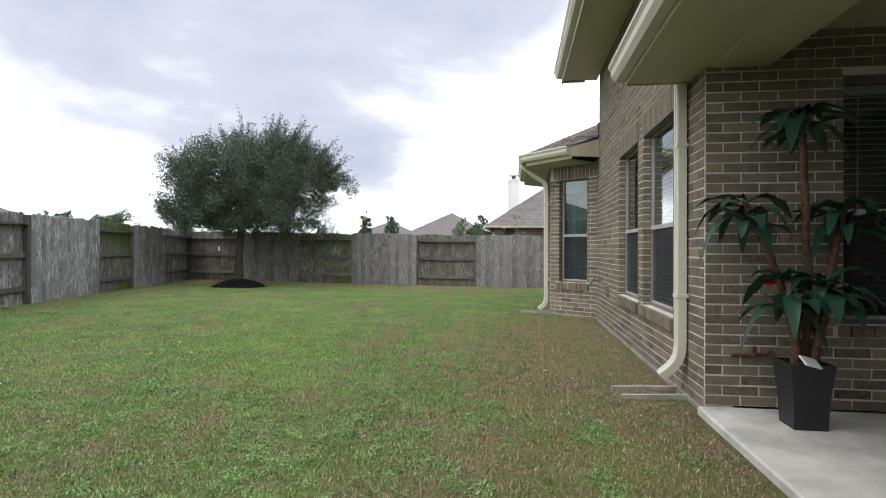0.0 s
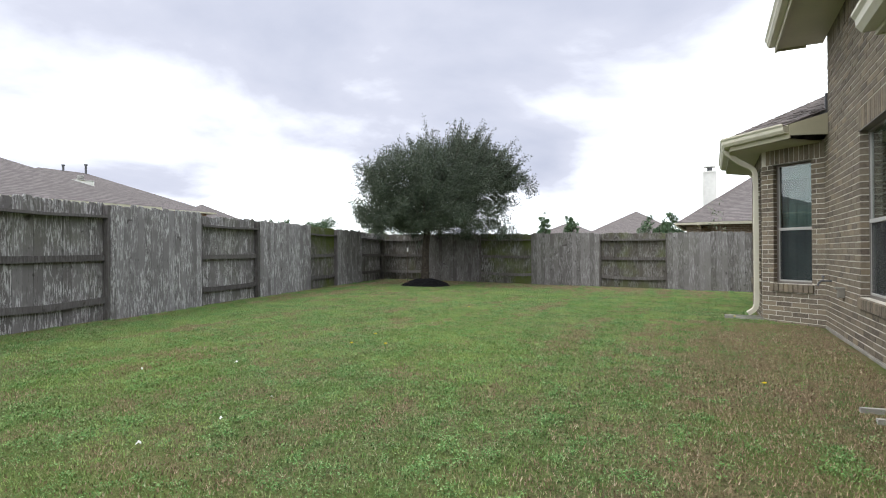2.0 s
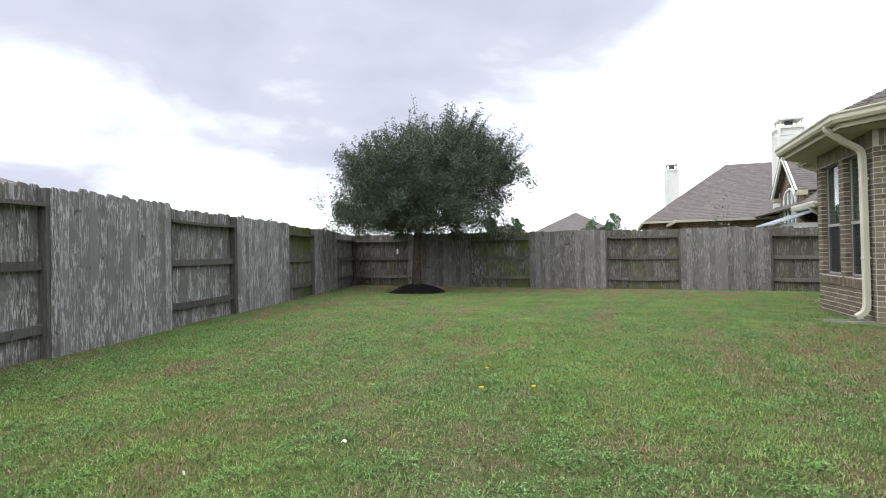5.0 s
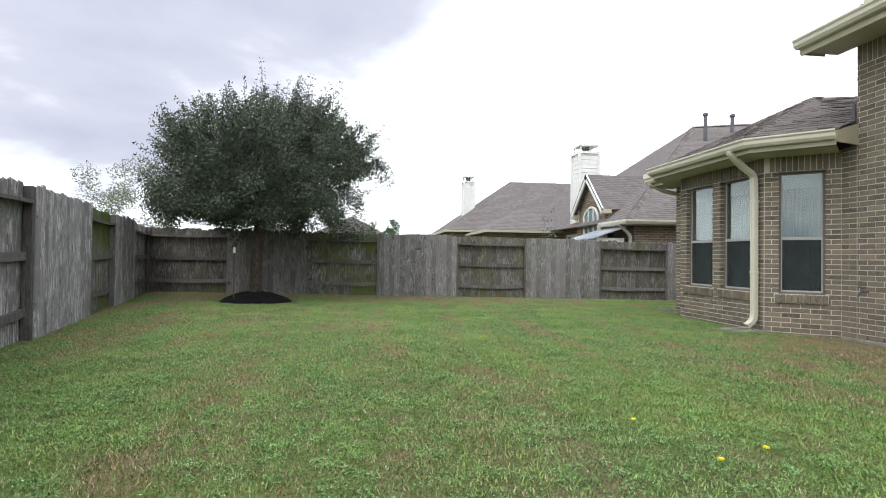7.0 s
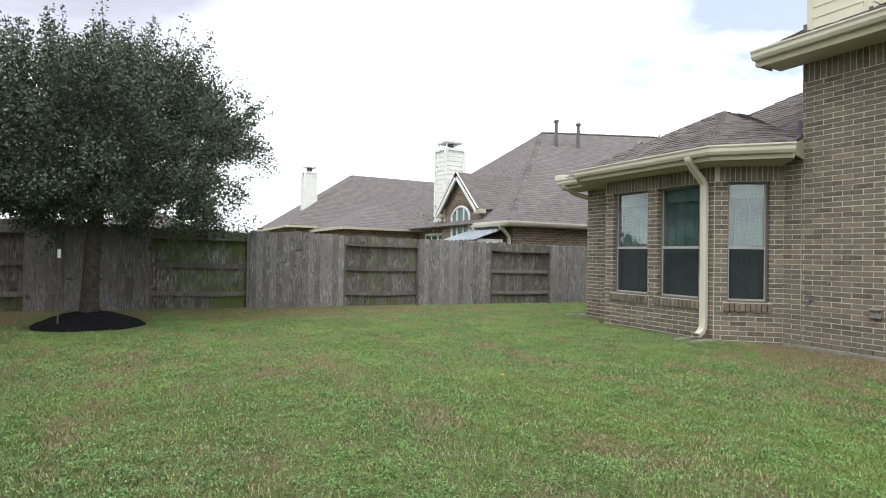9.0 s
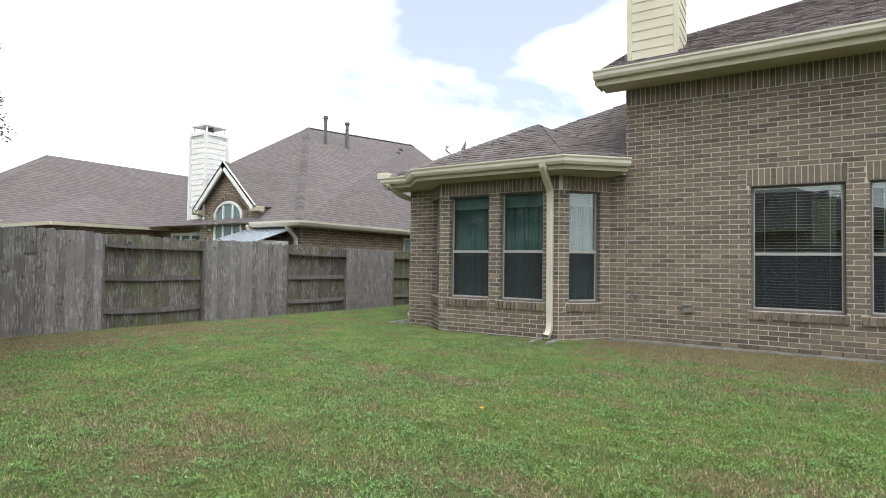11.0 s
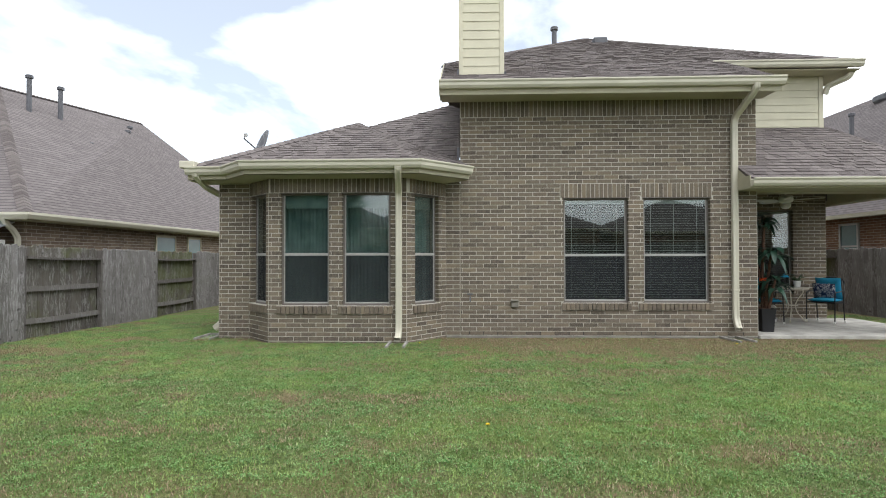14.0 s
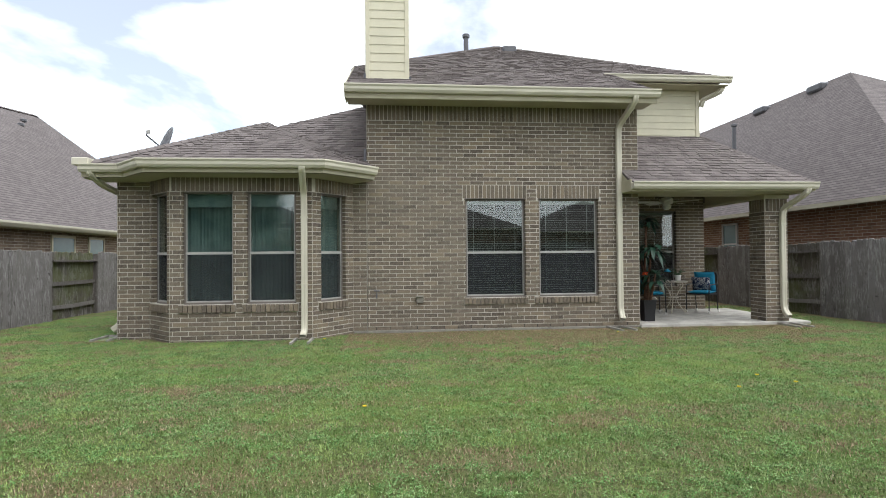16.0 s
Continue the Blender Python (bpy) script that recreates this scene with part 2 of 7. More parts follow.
def far_brick_material(name, low, high):
    m = Mat(name, 0.92, spec=0.2)
    v = m.at(world_space=True)
    s = m.node("ShaderNodeSeparateXYZ")
    m.link(v, s.inputs[0])
    cv = m.node("ShaderNodeCombineXYZ")
    m.link(m.math("ADD", s.outputs["X"], s.outputs["Y"]), cv.inputs[0])
    m.link(s.outputs["Z"], cv.inputs[1])
    bt = m.node("ShaderNodeTexBrick", Scale=1.0, Mortar_Size=0.006, Brick_Width=0.254, Row_Height=0.076, Bias=-0.2)
    bt.inputs["Color1"].default_value = (*low, 1)
    bt.inputs["Color2"].default_value = (*high, 1)
    bt.inputs["Mortar"].default_value = (0.42, 0.38, 0.33, 1)
    m.link(cv.outputs[0], bt.inputs["Vector"])
    c = m.mix(m.math("MULTIPLY", m.noise(v, 3, 4), 0.3), bt.outputs["Color"], (0.12, 0.085, 0.065))
    m.colour(c).bump(bt.outputs["Fac"], -0.4, 0.006)
    return m.m


M_FARBRICK = far_brick_material("far_brick", (0.15, 0.11, 0.08), (0.25, 0.185, 0.135))
M_REDBRICK = far_brick_material("far_red_brick", (0.17, 0.085, 0.055), (0.26, 0.15, 0.10))


def wood_material(name, white_paint, base=((0.066, 0.059, 0.057), (0.108, 0.098, 0.095), (0.155, 0.143, 0.14)), green=0.0):
    """Weathered cedar: vertical grain, knots, flaking pale stain."""
    m = Mat(name, 0.92, spec=0.15)
    info = m.t.nodes.new("ShaderNodeObjectInfo")
    v = m.at(world_space=True)
    shift = m.node("ShaderNodeVectorMath")
    shift.operation = "ADD"
    m.link(v, shift.inputs[0])
    sc = m.node("ShaderNodeVectorMath")
    sc.operation = "SCALE"
    sc.inputs["Scale"].default_value = 40.0
    cmb = m.node("ShaderNodeCombineXYZ")
    for i in range(3):
        m.link(info.outputs["Random"], cmb.inputs[i])
    m.link(cmb.outputs[0], sc.inputs[0])
    m.link(sc.outputs[0], shift.inputs[1])
    mp = m.node("ShaderNodeMapping")
    mp.inputs["Scale"].default_value = (9, 9, 0.55)
    m.link(shift.outputs[0], mp.inputs[0])
    grain = m.noise(mp.outputs[0], 6, 6, 0.65, 0.25, 0.75, 0.4)
    tone = m.ramp(info.outputs["Random"], [(0.0, base[0]), (0.5, base[1]), (1.0, base[2])])
    c = m.mix(m.math("MULTIPLY", grain, 0.5), tone, (0.19, 0.175, 0.17))
    crack = m.noise(mp.outputs[0], 13, 3, 0.5, 0.62, 0.70)
    c = m.mix(m.math("MULTIPLY", crack, 0.7), c, (0.03, 0.026, 0.022))
    if white_paint:
        mp2 = m.node("ShaderNodeMapping")
        mp2.inputs["Scale"].default_value = (8.0, 8.0, 1.0)
        m.link(shift.outputs[0], mp2.inputs[0])
        flake = m.noise(mp2.outputs[0], 6.0, 10, 0.76, 0.51, 0.535, 0.25)
        region = m.noise(shift.outputs[0], 1.9, 4, 0.6, 0.40, 0.54)
        c = m.mix(m.math("MULTIPLY", m.math("MULTIPLY", flake, region), white_paint), c, (0.51, 0.497, 0.497))
    if green:
        moss = m.noise(v, 0.9, 5, 0.6, 0.42 if green > 0.9 else 0.5, 0.62)
        c = m.mix(m.math("MULTIPLY", moss, green), c, (0.10, 0.12, 0.035))
    knot = m.noise(v, 9.0, 2, 0.4, 0.69, 0.74)
    c = m.mix(m.math("MULTIPLY", knot, 0.6), c, (0.035, 0.03, 0.027))
    m.colour(c).bump(grain, 0.5, 0.004).bump(crack, -0.5, 0.006)
    return m.m


# WR and NR, for recessed panels, are darker and greener than the front woods
M_WOOD_W = wood_material("weathered_cedar_flaking", 0.9, ((0.15, 0.139, 0.141), (0.205, 0.192, 0.197), (0.265, 0.252, 0.259)))
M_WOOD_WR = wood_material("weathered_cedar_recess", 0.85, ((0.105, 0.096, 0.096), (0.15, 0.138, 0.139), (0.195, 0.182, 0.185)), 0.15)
M_WOOD_N = wood_material("weathered_cedar", 0.35, ((0.105, 0.096, 0.09), (0.145, 0.134, 0.128), (0.195, 0.183, 0.177)), 0.08)
M_WOOD_NR = wood_material("weathered_cedar_darker", 0.3, ((0.05, 0.043, 0.033), (0.075, 0.066, 0.05), (0.105, 0.092, 0.073)), 0.5)
M_WOOD_MOSS = wood_material("mossy_cedar", 0.5, ((0.06, 0.055, 0.045), (0.09, 0.083, 0.07), (0.125, 0.115, 0.10)), 0.95)
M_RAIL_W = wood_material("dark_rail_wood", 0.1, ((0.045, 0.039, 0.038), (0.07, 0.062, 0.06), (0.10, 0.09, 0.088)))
M_RAIL = wood_material("rail_wood", 0.15, ((0.06, 0.05, 0.043), (0.10, 0.088, 0.078), (0.2, 0.185, 0.17)))


def lawn_material():
    m = Mat("lawn", 0.95, spec=0.1)
    v = m.at(world_space=True)
    fine = m.noise(v, 30, 6, 0.75, 0.32, 0.68)
    c = m.mix(fine, (0.032, 0.046, 0.018), (0.26, 0.33, 0.125))
    clump = m.noise(v, 7.0, 5, 0.65, 0.42, 0.62)
    c = m.mix(m.math("MULTIPLY", clump, 0.6), c, (0.085, 0.14, 0.025))
    strawfine = m.noise(v, 48, 5, 0.75, 0.35, 0.62)
    dry = m.mix(strawfine, (0.11, 0.074, 0.048), (0.33, 0.235, 0.15))
    straw = m.noise(v, 1.4, 8, 0.72, 0.50, 0.62)
    s = m.node("ShaderNodeSeparateXYZ")
    m.link(v, s.inputs[0])
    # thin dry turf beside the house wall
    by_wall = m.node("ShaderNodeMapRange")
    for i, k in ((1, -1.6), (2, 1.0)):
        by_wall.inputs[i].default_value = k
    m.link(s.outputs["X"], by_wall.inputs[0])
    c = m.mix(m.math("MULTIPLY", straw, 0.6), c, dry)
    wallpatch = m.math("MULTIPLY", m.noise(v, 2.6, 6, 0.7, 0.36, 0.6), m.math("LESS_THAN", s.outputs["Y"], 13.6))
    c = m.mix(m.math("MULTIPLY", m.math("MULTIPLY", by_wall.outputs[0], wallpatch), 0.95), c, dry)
    # bare ground under the oak and along the northern fence
    by_fence = m.node("ShaderNodeMapRange")
    for i, k in ((1, 14.2), (2, 16.2)):
        by_fence.inputs[i].default_value = k
    m.link(s.outputs["Y"], by_fence.inputs[0])
    c = m.mix(m.math("MULTIPLY", m.math("MULTIPLY", by_fence.outputs[0], m.noise(v, 0.8, 5, 0.6, 0.36, 0.6)), 0.8), c, m.mix(strawfine, (0.09, 0.07, 0.05), (0.22, 0.175, 0.12)))
    stripe = m.noise(m.at((2.3, 0.22, 1), world_space=True), 1.0, 3, 0.5, 0.46, 0.6)
    c = m.mix(m.math("MULTIPLY", stripe, 0.4), c, dry)
    near = m.noise(v, 0.4, 3, 0.5, 0.48, 0.6)
    c = m.mix(m.math("MULTIPLY", near, 0.4), c, (0.155, 0.23, 0.045))
    m.colour(c).bump(fine, 0.9, 0.03).bump(strawfine, 0.5, 0.02)
    return m.m


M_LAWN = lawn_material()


def blade_material(name, stops, tint, young=None):
    m = Mat(name, 0.8, spec=0.15)
    v = m.at(world_space=True)
    c = m.ramp(m.random(True), stops)
    c = m.mix(m.math("MULTIPLY", m.noise(v, 0.5, 4, 0.6, 0.45, 0.6), 0.5), c, tint)
    c = m.mix(m.math("MULTIPLY", m.noise(v, 6.5, 5, 0.65, 0.5, 0.66), 0.55), c, tuple(k * 0.35 for k in tint))
    if young:
        c = m.mix(m.math("MULTIPLY", m.noise(v, 1.3, 6, 0.68, 0.48, 0.6), 0.6), c, young)
    m.colour(c)
    return m.m


M_BLADE = blade_material("grass_blade", [(0.0, (0.035, 0.085, 0.022)), (0.3, (0.115, 0.21, 0.055)), (0.7, (0.235, 0.345, 0.12)), (0.9, (0.34, 0.385, 0.2)), (1.0, (0.42, 0.40, 0.27))], (0.20, 0.315, 0.075), (0.33, 0.42, 0.13))
M_STRAW = blade_material("straw_blade", [(0.0, (0.11, 0.07, 0.046)), (0.4, (0.27, 0.19, 0.12)), (0.8, (0.41, 0.305, 0.20)), (1.0, (0.50, 0.41, 0.30))], (0.32, 0.22, 0.135))
M_WEED = blade_material("weed_leaf", [(0.0, (0.045, 0.11, 0.033)), (0.5, (0.13, 0.255, 0.078)), (0.85, (0.22, 0.365, 0.135)), (1.0, (0.31, 0.43, 0.205))], (0.145, 0.27, 0.07))


def leaf_material(name, stops, rough=0.5):
    m = Mat(name, rough, spec=0.4)
    m.colour(m.ramp(m.random(True), stops))
    return m.m


M_LEAF = leaf_material("oak_leaf", [(0.0, (0.028, 0.042, 0.026)), (0.5, (0.05, 0.07, 0.042)), (0.85, (0.075, 0.095, 0.06)), (1.0, (0.12, 0.135, 0.095))], 0.5)
M_BUSH = leaf_material("bush_leaf", [(0.0, (0.03, 0.06, 0.03)), (0.6, (0.06, 0.11, 0.05)), (1.0, (0.10, 0.15, 0.07))], 0.6)
M_PALM = leaf_material("silk_palm_leaf", [(0.0, (0.010, 0.036, 0.022)), (0.5, (0.022, 0.062, 0.038)), (1.0, (0.06, 0.105, 0.08))], 0.42)
M_BARK = plain("bark", (0.085, 0.07, 0.058), 0.95, vary=0.3, scale=14, grain=50, bump=0.9, spec=0.1)
M_TWIG = plain("palm_trunk", (0.16, 0.09, 0.06), 0.9, vary=0.35, scale=25, grain=60, bump=0.8, spec=0.1)


# ---------------------------------------------------------------- builders
WORLD = {}


def thing(name, label, category, at=(0, 0, 0), group="", kind=""):
    ob = new(name)
    ob.empty_display_size = 0.2
    ob.matrix_basis = Matrix.Translation(at)
    WORLD[ob] = Matrix.Translation(at)
    return tagged(ob, label, category, group, kind)


def put(name, mesh, material, parent, label=""):
    """A mesh with vertices in world metres, as a part of a thing or of a part."""
    if material is not None and not mesh.materials:
        mesh.materials.append(material)
    ob = new(name, mesh)
    if parent is not None:
        ob.parent = parent
        ob.matrix_parent_inverse = WORLD.get(parent, Matrix.Identity(4)).inverted()
    return tagged(ob, label)


def part(name, bm, material, parent, label="", smooth=False):
    mesh = bpy.data.meshes.new(name)
    bm.to_mesh(mesh)
    bm.free()
    if smooth:
        for p in mesh.polygons:
            p.use_smooth = True
    return put(name, mesh, material, parent, label)


def alone(name, bm, material, label, category, group="", kind="", smooth=False):
    return tagged(part(name, bm, material, None, smooth=smooth), label, category, group, kind)


def pydata(name, verts, faces, material, parent, label="", smooth=False):
    mesh = bpy.data.meshes.new(name)
    mesh.from_pydata([tuple(v) for v in verts], [], faces)
    mesh.update()
    if smooth:
        mesh.polygons.foreach_set("use_smooth", [True] * len(mesh.polygons))
    return put(name, mesh, material, parent, label)


def box(bm, lo, hi, m=None, bevel=0.0):
    c = [(a + b) / 2 for a, b in zip(lo, hi)]
    s = [max(1e-4, abs(b - a)) for a, b in zip(lo, hi)]
    mm = Matrix.Translation(c) @ Matrix.Diagonal((*s, 1))
    geo = bmesh.ops.create_cube(bm, size=1.0, matrix=mm)
    if bevel:
        edges = list({e for v in geo["verts"] for e in v.link_edges})
        geo2 = bmesh.ops.bevel(bm, geom=edges, offset=bevel, segments=1, affect="EDGES")
        vs = list({v for f in geo2["faces"] for v in f.verts} | {v for v in geo["verts"] if v.is_valid})
    else:
        vs = geo["verts"]
    if m is not None:
        bmesh.ops.transform(bm, matrix=m, verts=vs)
    return bm


def boxes(*items, bevel=0.0):
    bm = bmesh.new()
    for it in items:
        box(bm, *it, bevel=bevel)
    return bm


def sweep(bm, points, profile, up=Vector((0, 0, 1)), closed_ends=True):
    """A profile (side, up) carried along a polyline with mitred corners."""
    pts = [Vector(p) for p in points]
    rings = []
    for i, p in enumerate(pts):
        a = (p - pts[i - 1]).normalized() if i else (pts[1] - p).normalized()
        b = (pts[i + 1] - p).normalized() if i + 1 < len(pts) else a
        d = (a + b).normalized()
        ref = up if abs(d.dot(up)) < 0.95 else Vector((1, 0, 0))
        s = d.cross(ref).normalized()
        u = s.cross(d).normalized()
        k = 1 / max(0.4, math.sqrt((1 + a.dot(b)) / 2))
        horizontal = abs(a.z) < 0.5 and abs(b.z) < 0.5
        rings.append([bm.verts.new(p + s * x * (k if horizontal else 1) + u * y * (1 if horizontal else k)) for x, y in profile])
    n = len(profile)
    for r0, r1 in zip(rings, rings[1:]):
        for j in range(n):
            bm.faces.new((r0[j], r0[(j + 1) % n], r1[(j + 1) % n], r1[j]))
    if closed_ends:
        bm.faces.new(rings[0][::-1])
        bm.faces.new(rings[-1])
    return bm


def tube(bm, points, radii, sides=8):
    pts = [Vector(p) for p in points]
    rings = []
    side = None
    for i, p in enumerate(pts):
        d = (pts[min(i + 1, len(pts) - 1)] - pts[max(i - 1, 0)]).normalized()
        if side is None:
            side = d.orthogonal().normalized()
        side = (side - d * side.dot(d)).normalized()
        other = d.cross(side)
        r = radii[i] if isinstance(radii, (list, tuple)) else radii
        rings.append([bm.verts.new(p + (side * math.cos(a) + other * math.sin(a)) * r) for a in (k * math.tau / sides for k in range(sides))])
    for r0, r1 in zip(rings, rings[1:]):
        for j in range(sides):
            bm.faces.new((r0[j], r0[(j + 1) % sides], r1[(j + 1) % sides], r1[j]))
    bm.faces.new(rings[0][::-1])
    bm.faces.new(rings[-1])
    return bm


def ground_z(x, y):
    """The yard rises a little towards the western fence."""
    return max(-0.05, min(0.16, -0.0145 * (x - 1.0))) - 0.01


def piece_mesh(name, verts, faces, material):
    mesh = bpy.data.meshes.new(name)
    mesh.from_pydata(verts, [], faces)
    mesh.materials.append(material)
    return mesh


BOX_FACES = [(0, 3, 2, 1), (4, 5, 6, 7), (0, 1, 5, 4), (1, 2, 6, 5), (2, 3, 7, 6), (3, 0, 4, 7)]


def brick_mesh(name, material, rnd):
    """A unit brick, front face at +y, with worn front corners."""
    c = lambda k: k * (1 + 0.25 * (rnd.random() - 0.5))
    ex, ez = 0.012, 0.04
    back = [(-0.5, -1, -0.5), (0.5, -1, -0.5), (0.5, -1, 0.5), (-0.5, -1, 0.5)]
    mid = [(-0.5, 0.55, -0.5), (0.5, 0.55, -0.5), (0.5, 0.55, 0.5), (-0.5, 0.55, 0.5)]
    front = [(-0.5 + c(ex), 1, -0.5 + c(ez)), (0.5 - c(ex), 1, -0.5 + c(ez)), (0.5 - c(ex), 1, 0.5 - c(ez)), (-0.5 + c(ex), 1, 0.5 - c(ez))]
    verts = back + mid + front
    faces = []
    for k in (0, 4):
        for j in range(4):
            a, b = k + j, k + (j + 1) % 4
            faces.append((a, a + 4, b + 4, b))
    faces.append((8, 11, 10, 9))
    return piece_mesh(name, verts, faces, material)


RND = random.Random(7)
BRICKS = [brick_mesh("brick", M_BRICK, RND) for _ in range(4)]


def lay(parent, name, meshes, joined_material, places, limit, rest_name, rest_label=""):
    """Pieces at their poses: the first ones as objects that share meshes, the rest joined into one part."""
    for i, m in enumerate(places[:limit]):
        ob = new(name, meshes[i % len(meshes)])
        ob.parent = parent
        ob.matrix_basis = m
    rest = places[limit:]
    if not rest:
        return
    verts, faces = [], []
    src = [(np.array([v.co[:] for v in me.vertices]), [tuple(p.vertices) for p in me.polygons]) for me in meshes]
    for i, m in enumerate(rest):
        co, fs = src[i % len(src)]
        a = np.array(m)
        base = len(verts)
        verts.extend((co @ a[:3, :3].T + a[:3, 3]).tolist())
        faces.extend(tuple(base + k for k in f) for f in fs)
    ob = pydata(rest_name, verts, faces, joined_material, parent, rest_label)
    tagged(ob, kind="stuff")


def wall_core(name, origin, u, n, width, z0, z1, openings, thick, material, parent, label=""):
    """A wall with its openings cut through. u: along it, n: outwards."""
    us = sorted({0.0, width, *[k for o in openings for k in o[:2]]})
    zs = sorted({z0, z1, *[k for o in openings for k in o[2:]]})
    solid = lambda i, j: 0 <= i < len(us) - 1 and 0 <= j < len(zs) - 1 and not any(o[0] <= (us[i] + us[i + 1]) / 2 <= o[1] and o[2] <= (zs[j] + zs[j + 1]) / 2 <= o[3] for o in openings)
    P = lambda a, d, z: Vector(origin) + u * a + n * d + Vector((0, 0, z))
    bm = bmesh.new()
    quad = lambda *ps: bm.faces.new([bm.verts.new(p) for p in ps])
    for i in range(len(us) - 1):
        for j in range(len(zs) - 1):
            if not solid(i, j):
                continue
            a, b, c, d = us[i], us[i + 1], zs[j], zs[j + 1]
            quad(P(a, 0, c), P(b, 0, c), P(b, 0, d), P(a, 0, d))
            quad(P(a, -thick, d), P(b, -thick, d), P(b, -thick, c), P(a, -thick, c))
            if not solid(i - 1, j):
                quad(P(a, 0, c), P(a, 0, d), P(a, -thick, d), P(a, -thick, c))
            if not solid(i + 1, j):
                quad(P(b, 0, d), P(b, 0, c), P(b, -thick, c), P(b, -thick, d))
            if not solid(i, j - 1):
                quad(P(b, 0, c), P(a, 0, c), P(a, -thick, c), P(b, -thick, c))
            if not solid(i, j + 1):
                quad(P(a, 0, d), P(b, 0, d), P(b, -thick, d), P(a, -thick, d))
    bmesh.ops.recalc_face_normals(bm, faces=bm.faces)
    return part(name, bm, material, parent, label)


def free_spans(width, z0, z1, blocks):
    spans = [(0.0, width)]
    for a, b, c, d in blocks:
        if d <= z0 + 0.012 or c >= z1 - 0.012:
            continue
        out = []
        for s, e in spans:
            if b <= s or a >= e:
                out.append((s, e))
            else:
                if a > s:
                    out.append((s, a))
                if b < e:
                    out.append((b, e))
        spans = out
    return spans


COURSE, BRICK_L, JOINT = 0.073, 0.246, 0.0112


def brick_wall(house, origin, u, n, width, z0, z1, openings, label, soldier_top=False, heads=(), near=0.0, limit=300, thick=0.2, weep=False):
    """A brick wall in running bond on a mortar core, with soldier courses over openings and rowlock sills. near: the u at which the camera passes nearest."""
    u, n = Vector(u).normalized(), Vector(n).normalized()
    core = wall_core("wall", tuple(Vector(origin) + u * 0.0015), u, n, width - 0.003, z0, z1, [(o[0] - 0.0015, o[1] - 0.0015, o[2], o[3]) for o in openings], thick, M_MORTAR, house, label)
    rnd = random.Random(int(origin[0] * 100 + origin[1] * 1000))
    O = Vector(origin)
    k = 1 if u.cross(n).z > 0 else -1
    rot = Matrix(((k * u.x, n.x, 0, 0), (k * u.y, n.y, 0, 0), (0, 0, 1, 0), (0, 0, 0, 1)))

    def place(a, b, c, d, proud=0.005):
        s = Matrix.Diagonal((b - a, proud + rnd.uniform(-0.0015, 0.002), d - c, 1))
        tilt = Matrix.Rotation(rnd.uniform(-0.006, 0.006), 4, "Y")
        return Matrix.Translation(O + u * ((a + b) / 2) + Vector((0, 0, (c + d) / 2))) @ rot @ tilt @ s

    def reveal(a, c, d):
        """A brick end that turns into an opening."""
        return Matrix.Translation(O + u * a + n * -0.036 + Vector((0, 0, (c + d) / 2))) @ rot @ Matrix.Diagonal((0.022, 0.0395, d - c, 1))

    blocks = list(openings)
    places = []
    for o in openings:
        z = z0 + math.floor((o[2] - z0) / COURSE) * COURSE
        while z < o[3]:
            c, d = max(z, o[2]), min(z + COURSE, o[3])
            if d - c > 0.02:
                for a in (o[0] - 0.008, o[1] + 0.008):
                    places.append((reveal(a, c + JOINT / 2, d - JOINT / 2), a))
            z += COURSE
        bm = bmesh.new()
        bmesh.ops.create_cube(bm, size=1.0, matrix=Matrix.Translation(O + u * ((o[0] + o[1]) / 2) + n * -0.036 + Vector((0, 0, o[3] - 0.002))) @ rot @ Matrix.Diagonal((o[1] - o[0] + 0.03, 0.085, 0.010, 1)))
        part("lintel", bm, M_FRAME, core, "brown steel lintel")
    for o in openings:
        if o in heads or heads == "all":
            top = z0 + math.ceil((o[3] + 0.235 - z0) / COURSE) * COURSE
            a = o[0] - 0.02
            while a < o[1] + 0.01:
                places.append((place(a + JOINT / 2, a + 0.074 - JOINT / 2, o[3] + 0.004, top - JOINT / 2, 0.006), a))
                a += 0.0745
            blocks.append((o[0] - 0.02, a, o[3], top))
        # rowlock sill
        low = z0 + math.floor((o[2] - 0.06 - z0) / COURSE) * COURSE
        a = o[0] - 0.035
        while a < o[1] + 0.02:
            places.append((place(a + JOINT / 2, a + 0.074 - JOINT / 2, low + JOINT / 2, o[2] - 0.004, 0.035), a))
            a += 0.0745
        blocks.append((o[0] - 0.035, a, low, o[2]))
    if soldier_top:
        foot = z0 + math.floor((z1 - 0.24 - z0) / COURSE) * COURSE
        a = 0.0
        while a + 0.074 <= width + 1e-3:
            if not any(o[0] < a + 0.037 < o[1] and o[3] > z1 - 0.2 for o in openings):
                places.append((place(a + JOINT / 2, a + 0.074 - JOINT / 2, foot + JOINT / 2, z1 - 0.006, 0.005), a))
            a += 0.0745
        blocks.append((0, width, foot, z1))
    row, z = 0, z0
    while z < z1 - 0.03:
        top = min(z + COURSE, z1)
        for s, e in free_spans(width, z, top, blocks):
            a = math.floor(s / BRICK_L) * BRICK_L + (BRICK_L / 2 if row % 2 else 0.0) - BRICK_L
            while a < e:
                b0, b1 = max(a, s), min(a + BRICK_L, e)
                if b1 - b0 > 0.03:
                    j = rnd.uniform(-0.002, 0.002)
                    places.append((place(b0 + JOINT / 2, b1 - JOINT / 2 + j * 0.5, z + JOINT / 2 + j, top - JOINT / 2 + j), (b0 + b1) / 2))
                a += BRICK_L
        z += COURSE
        row += 1
    places.sort(key=lambda p: abs(p[1] - near))
    lay(core, "brick", BRICKS, M_BRICKS, [p[0] for p in places], limit, "bricks")
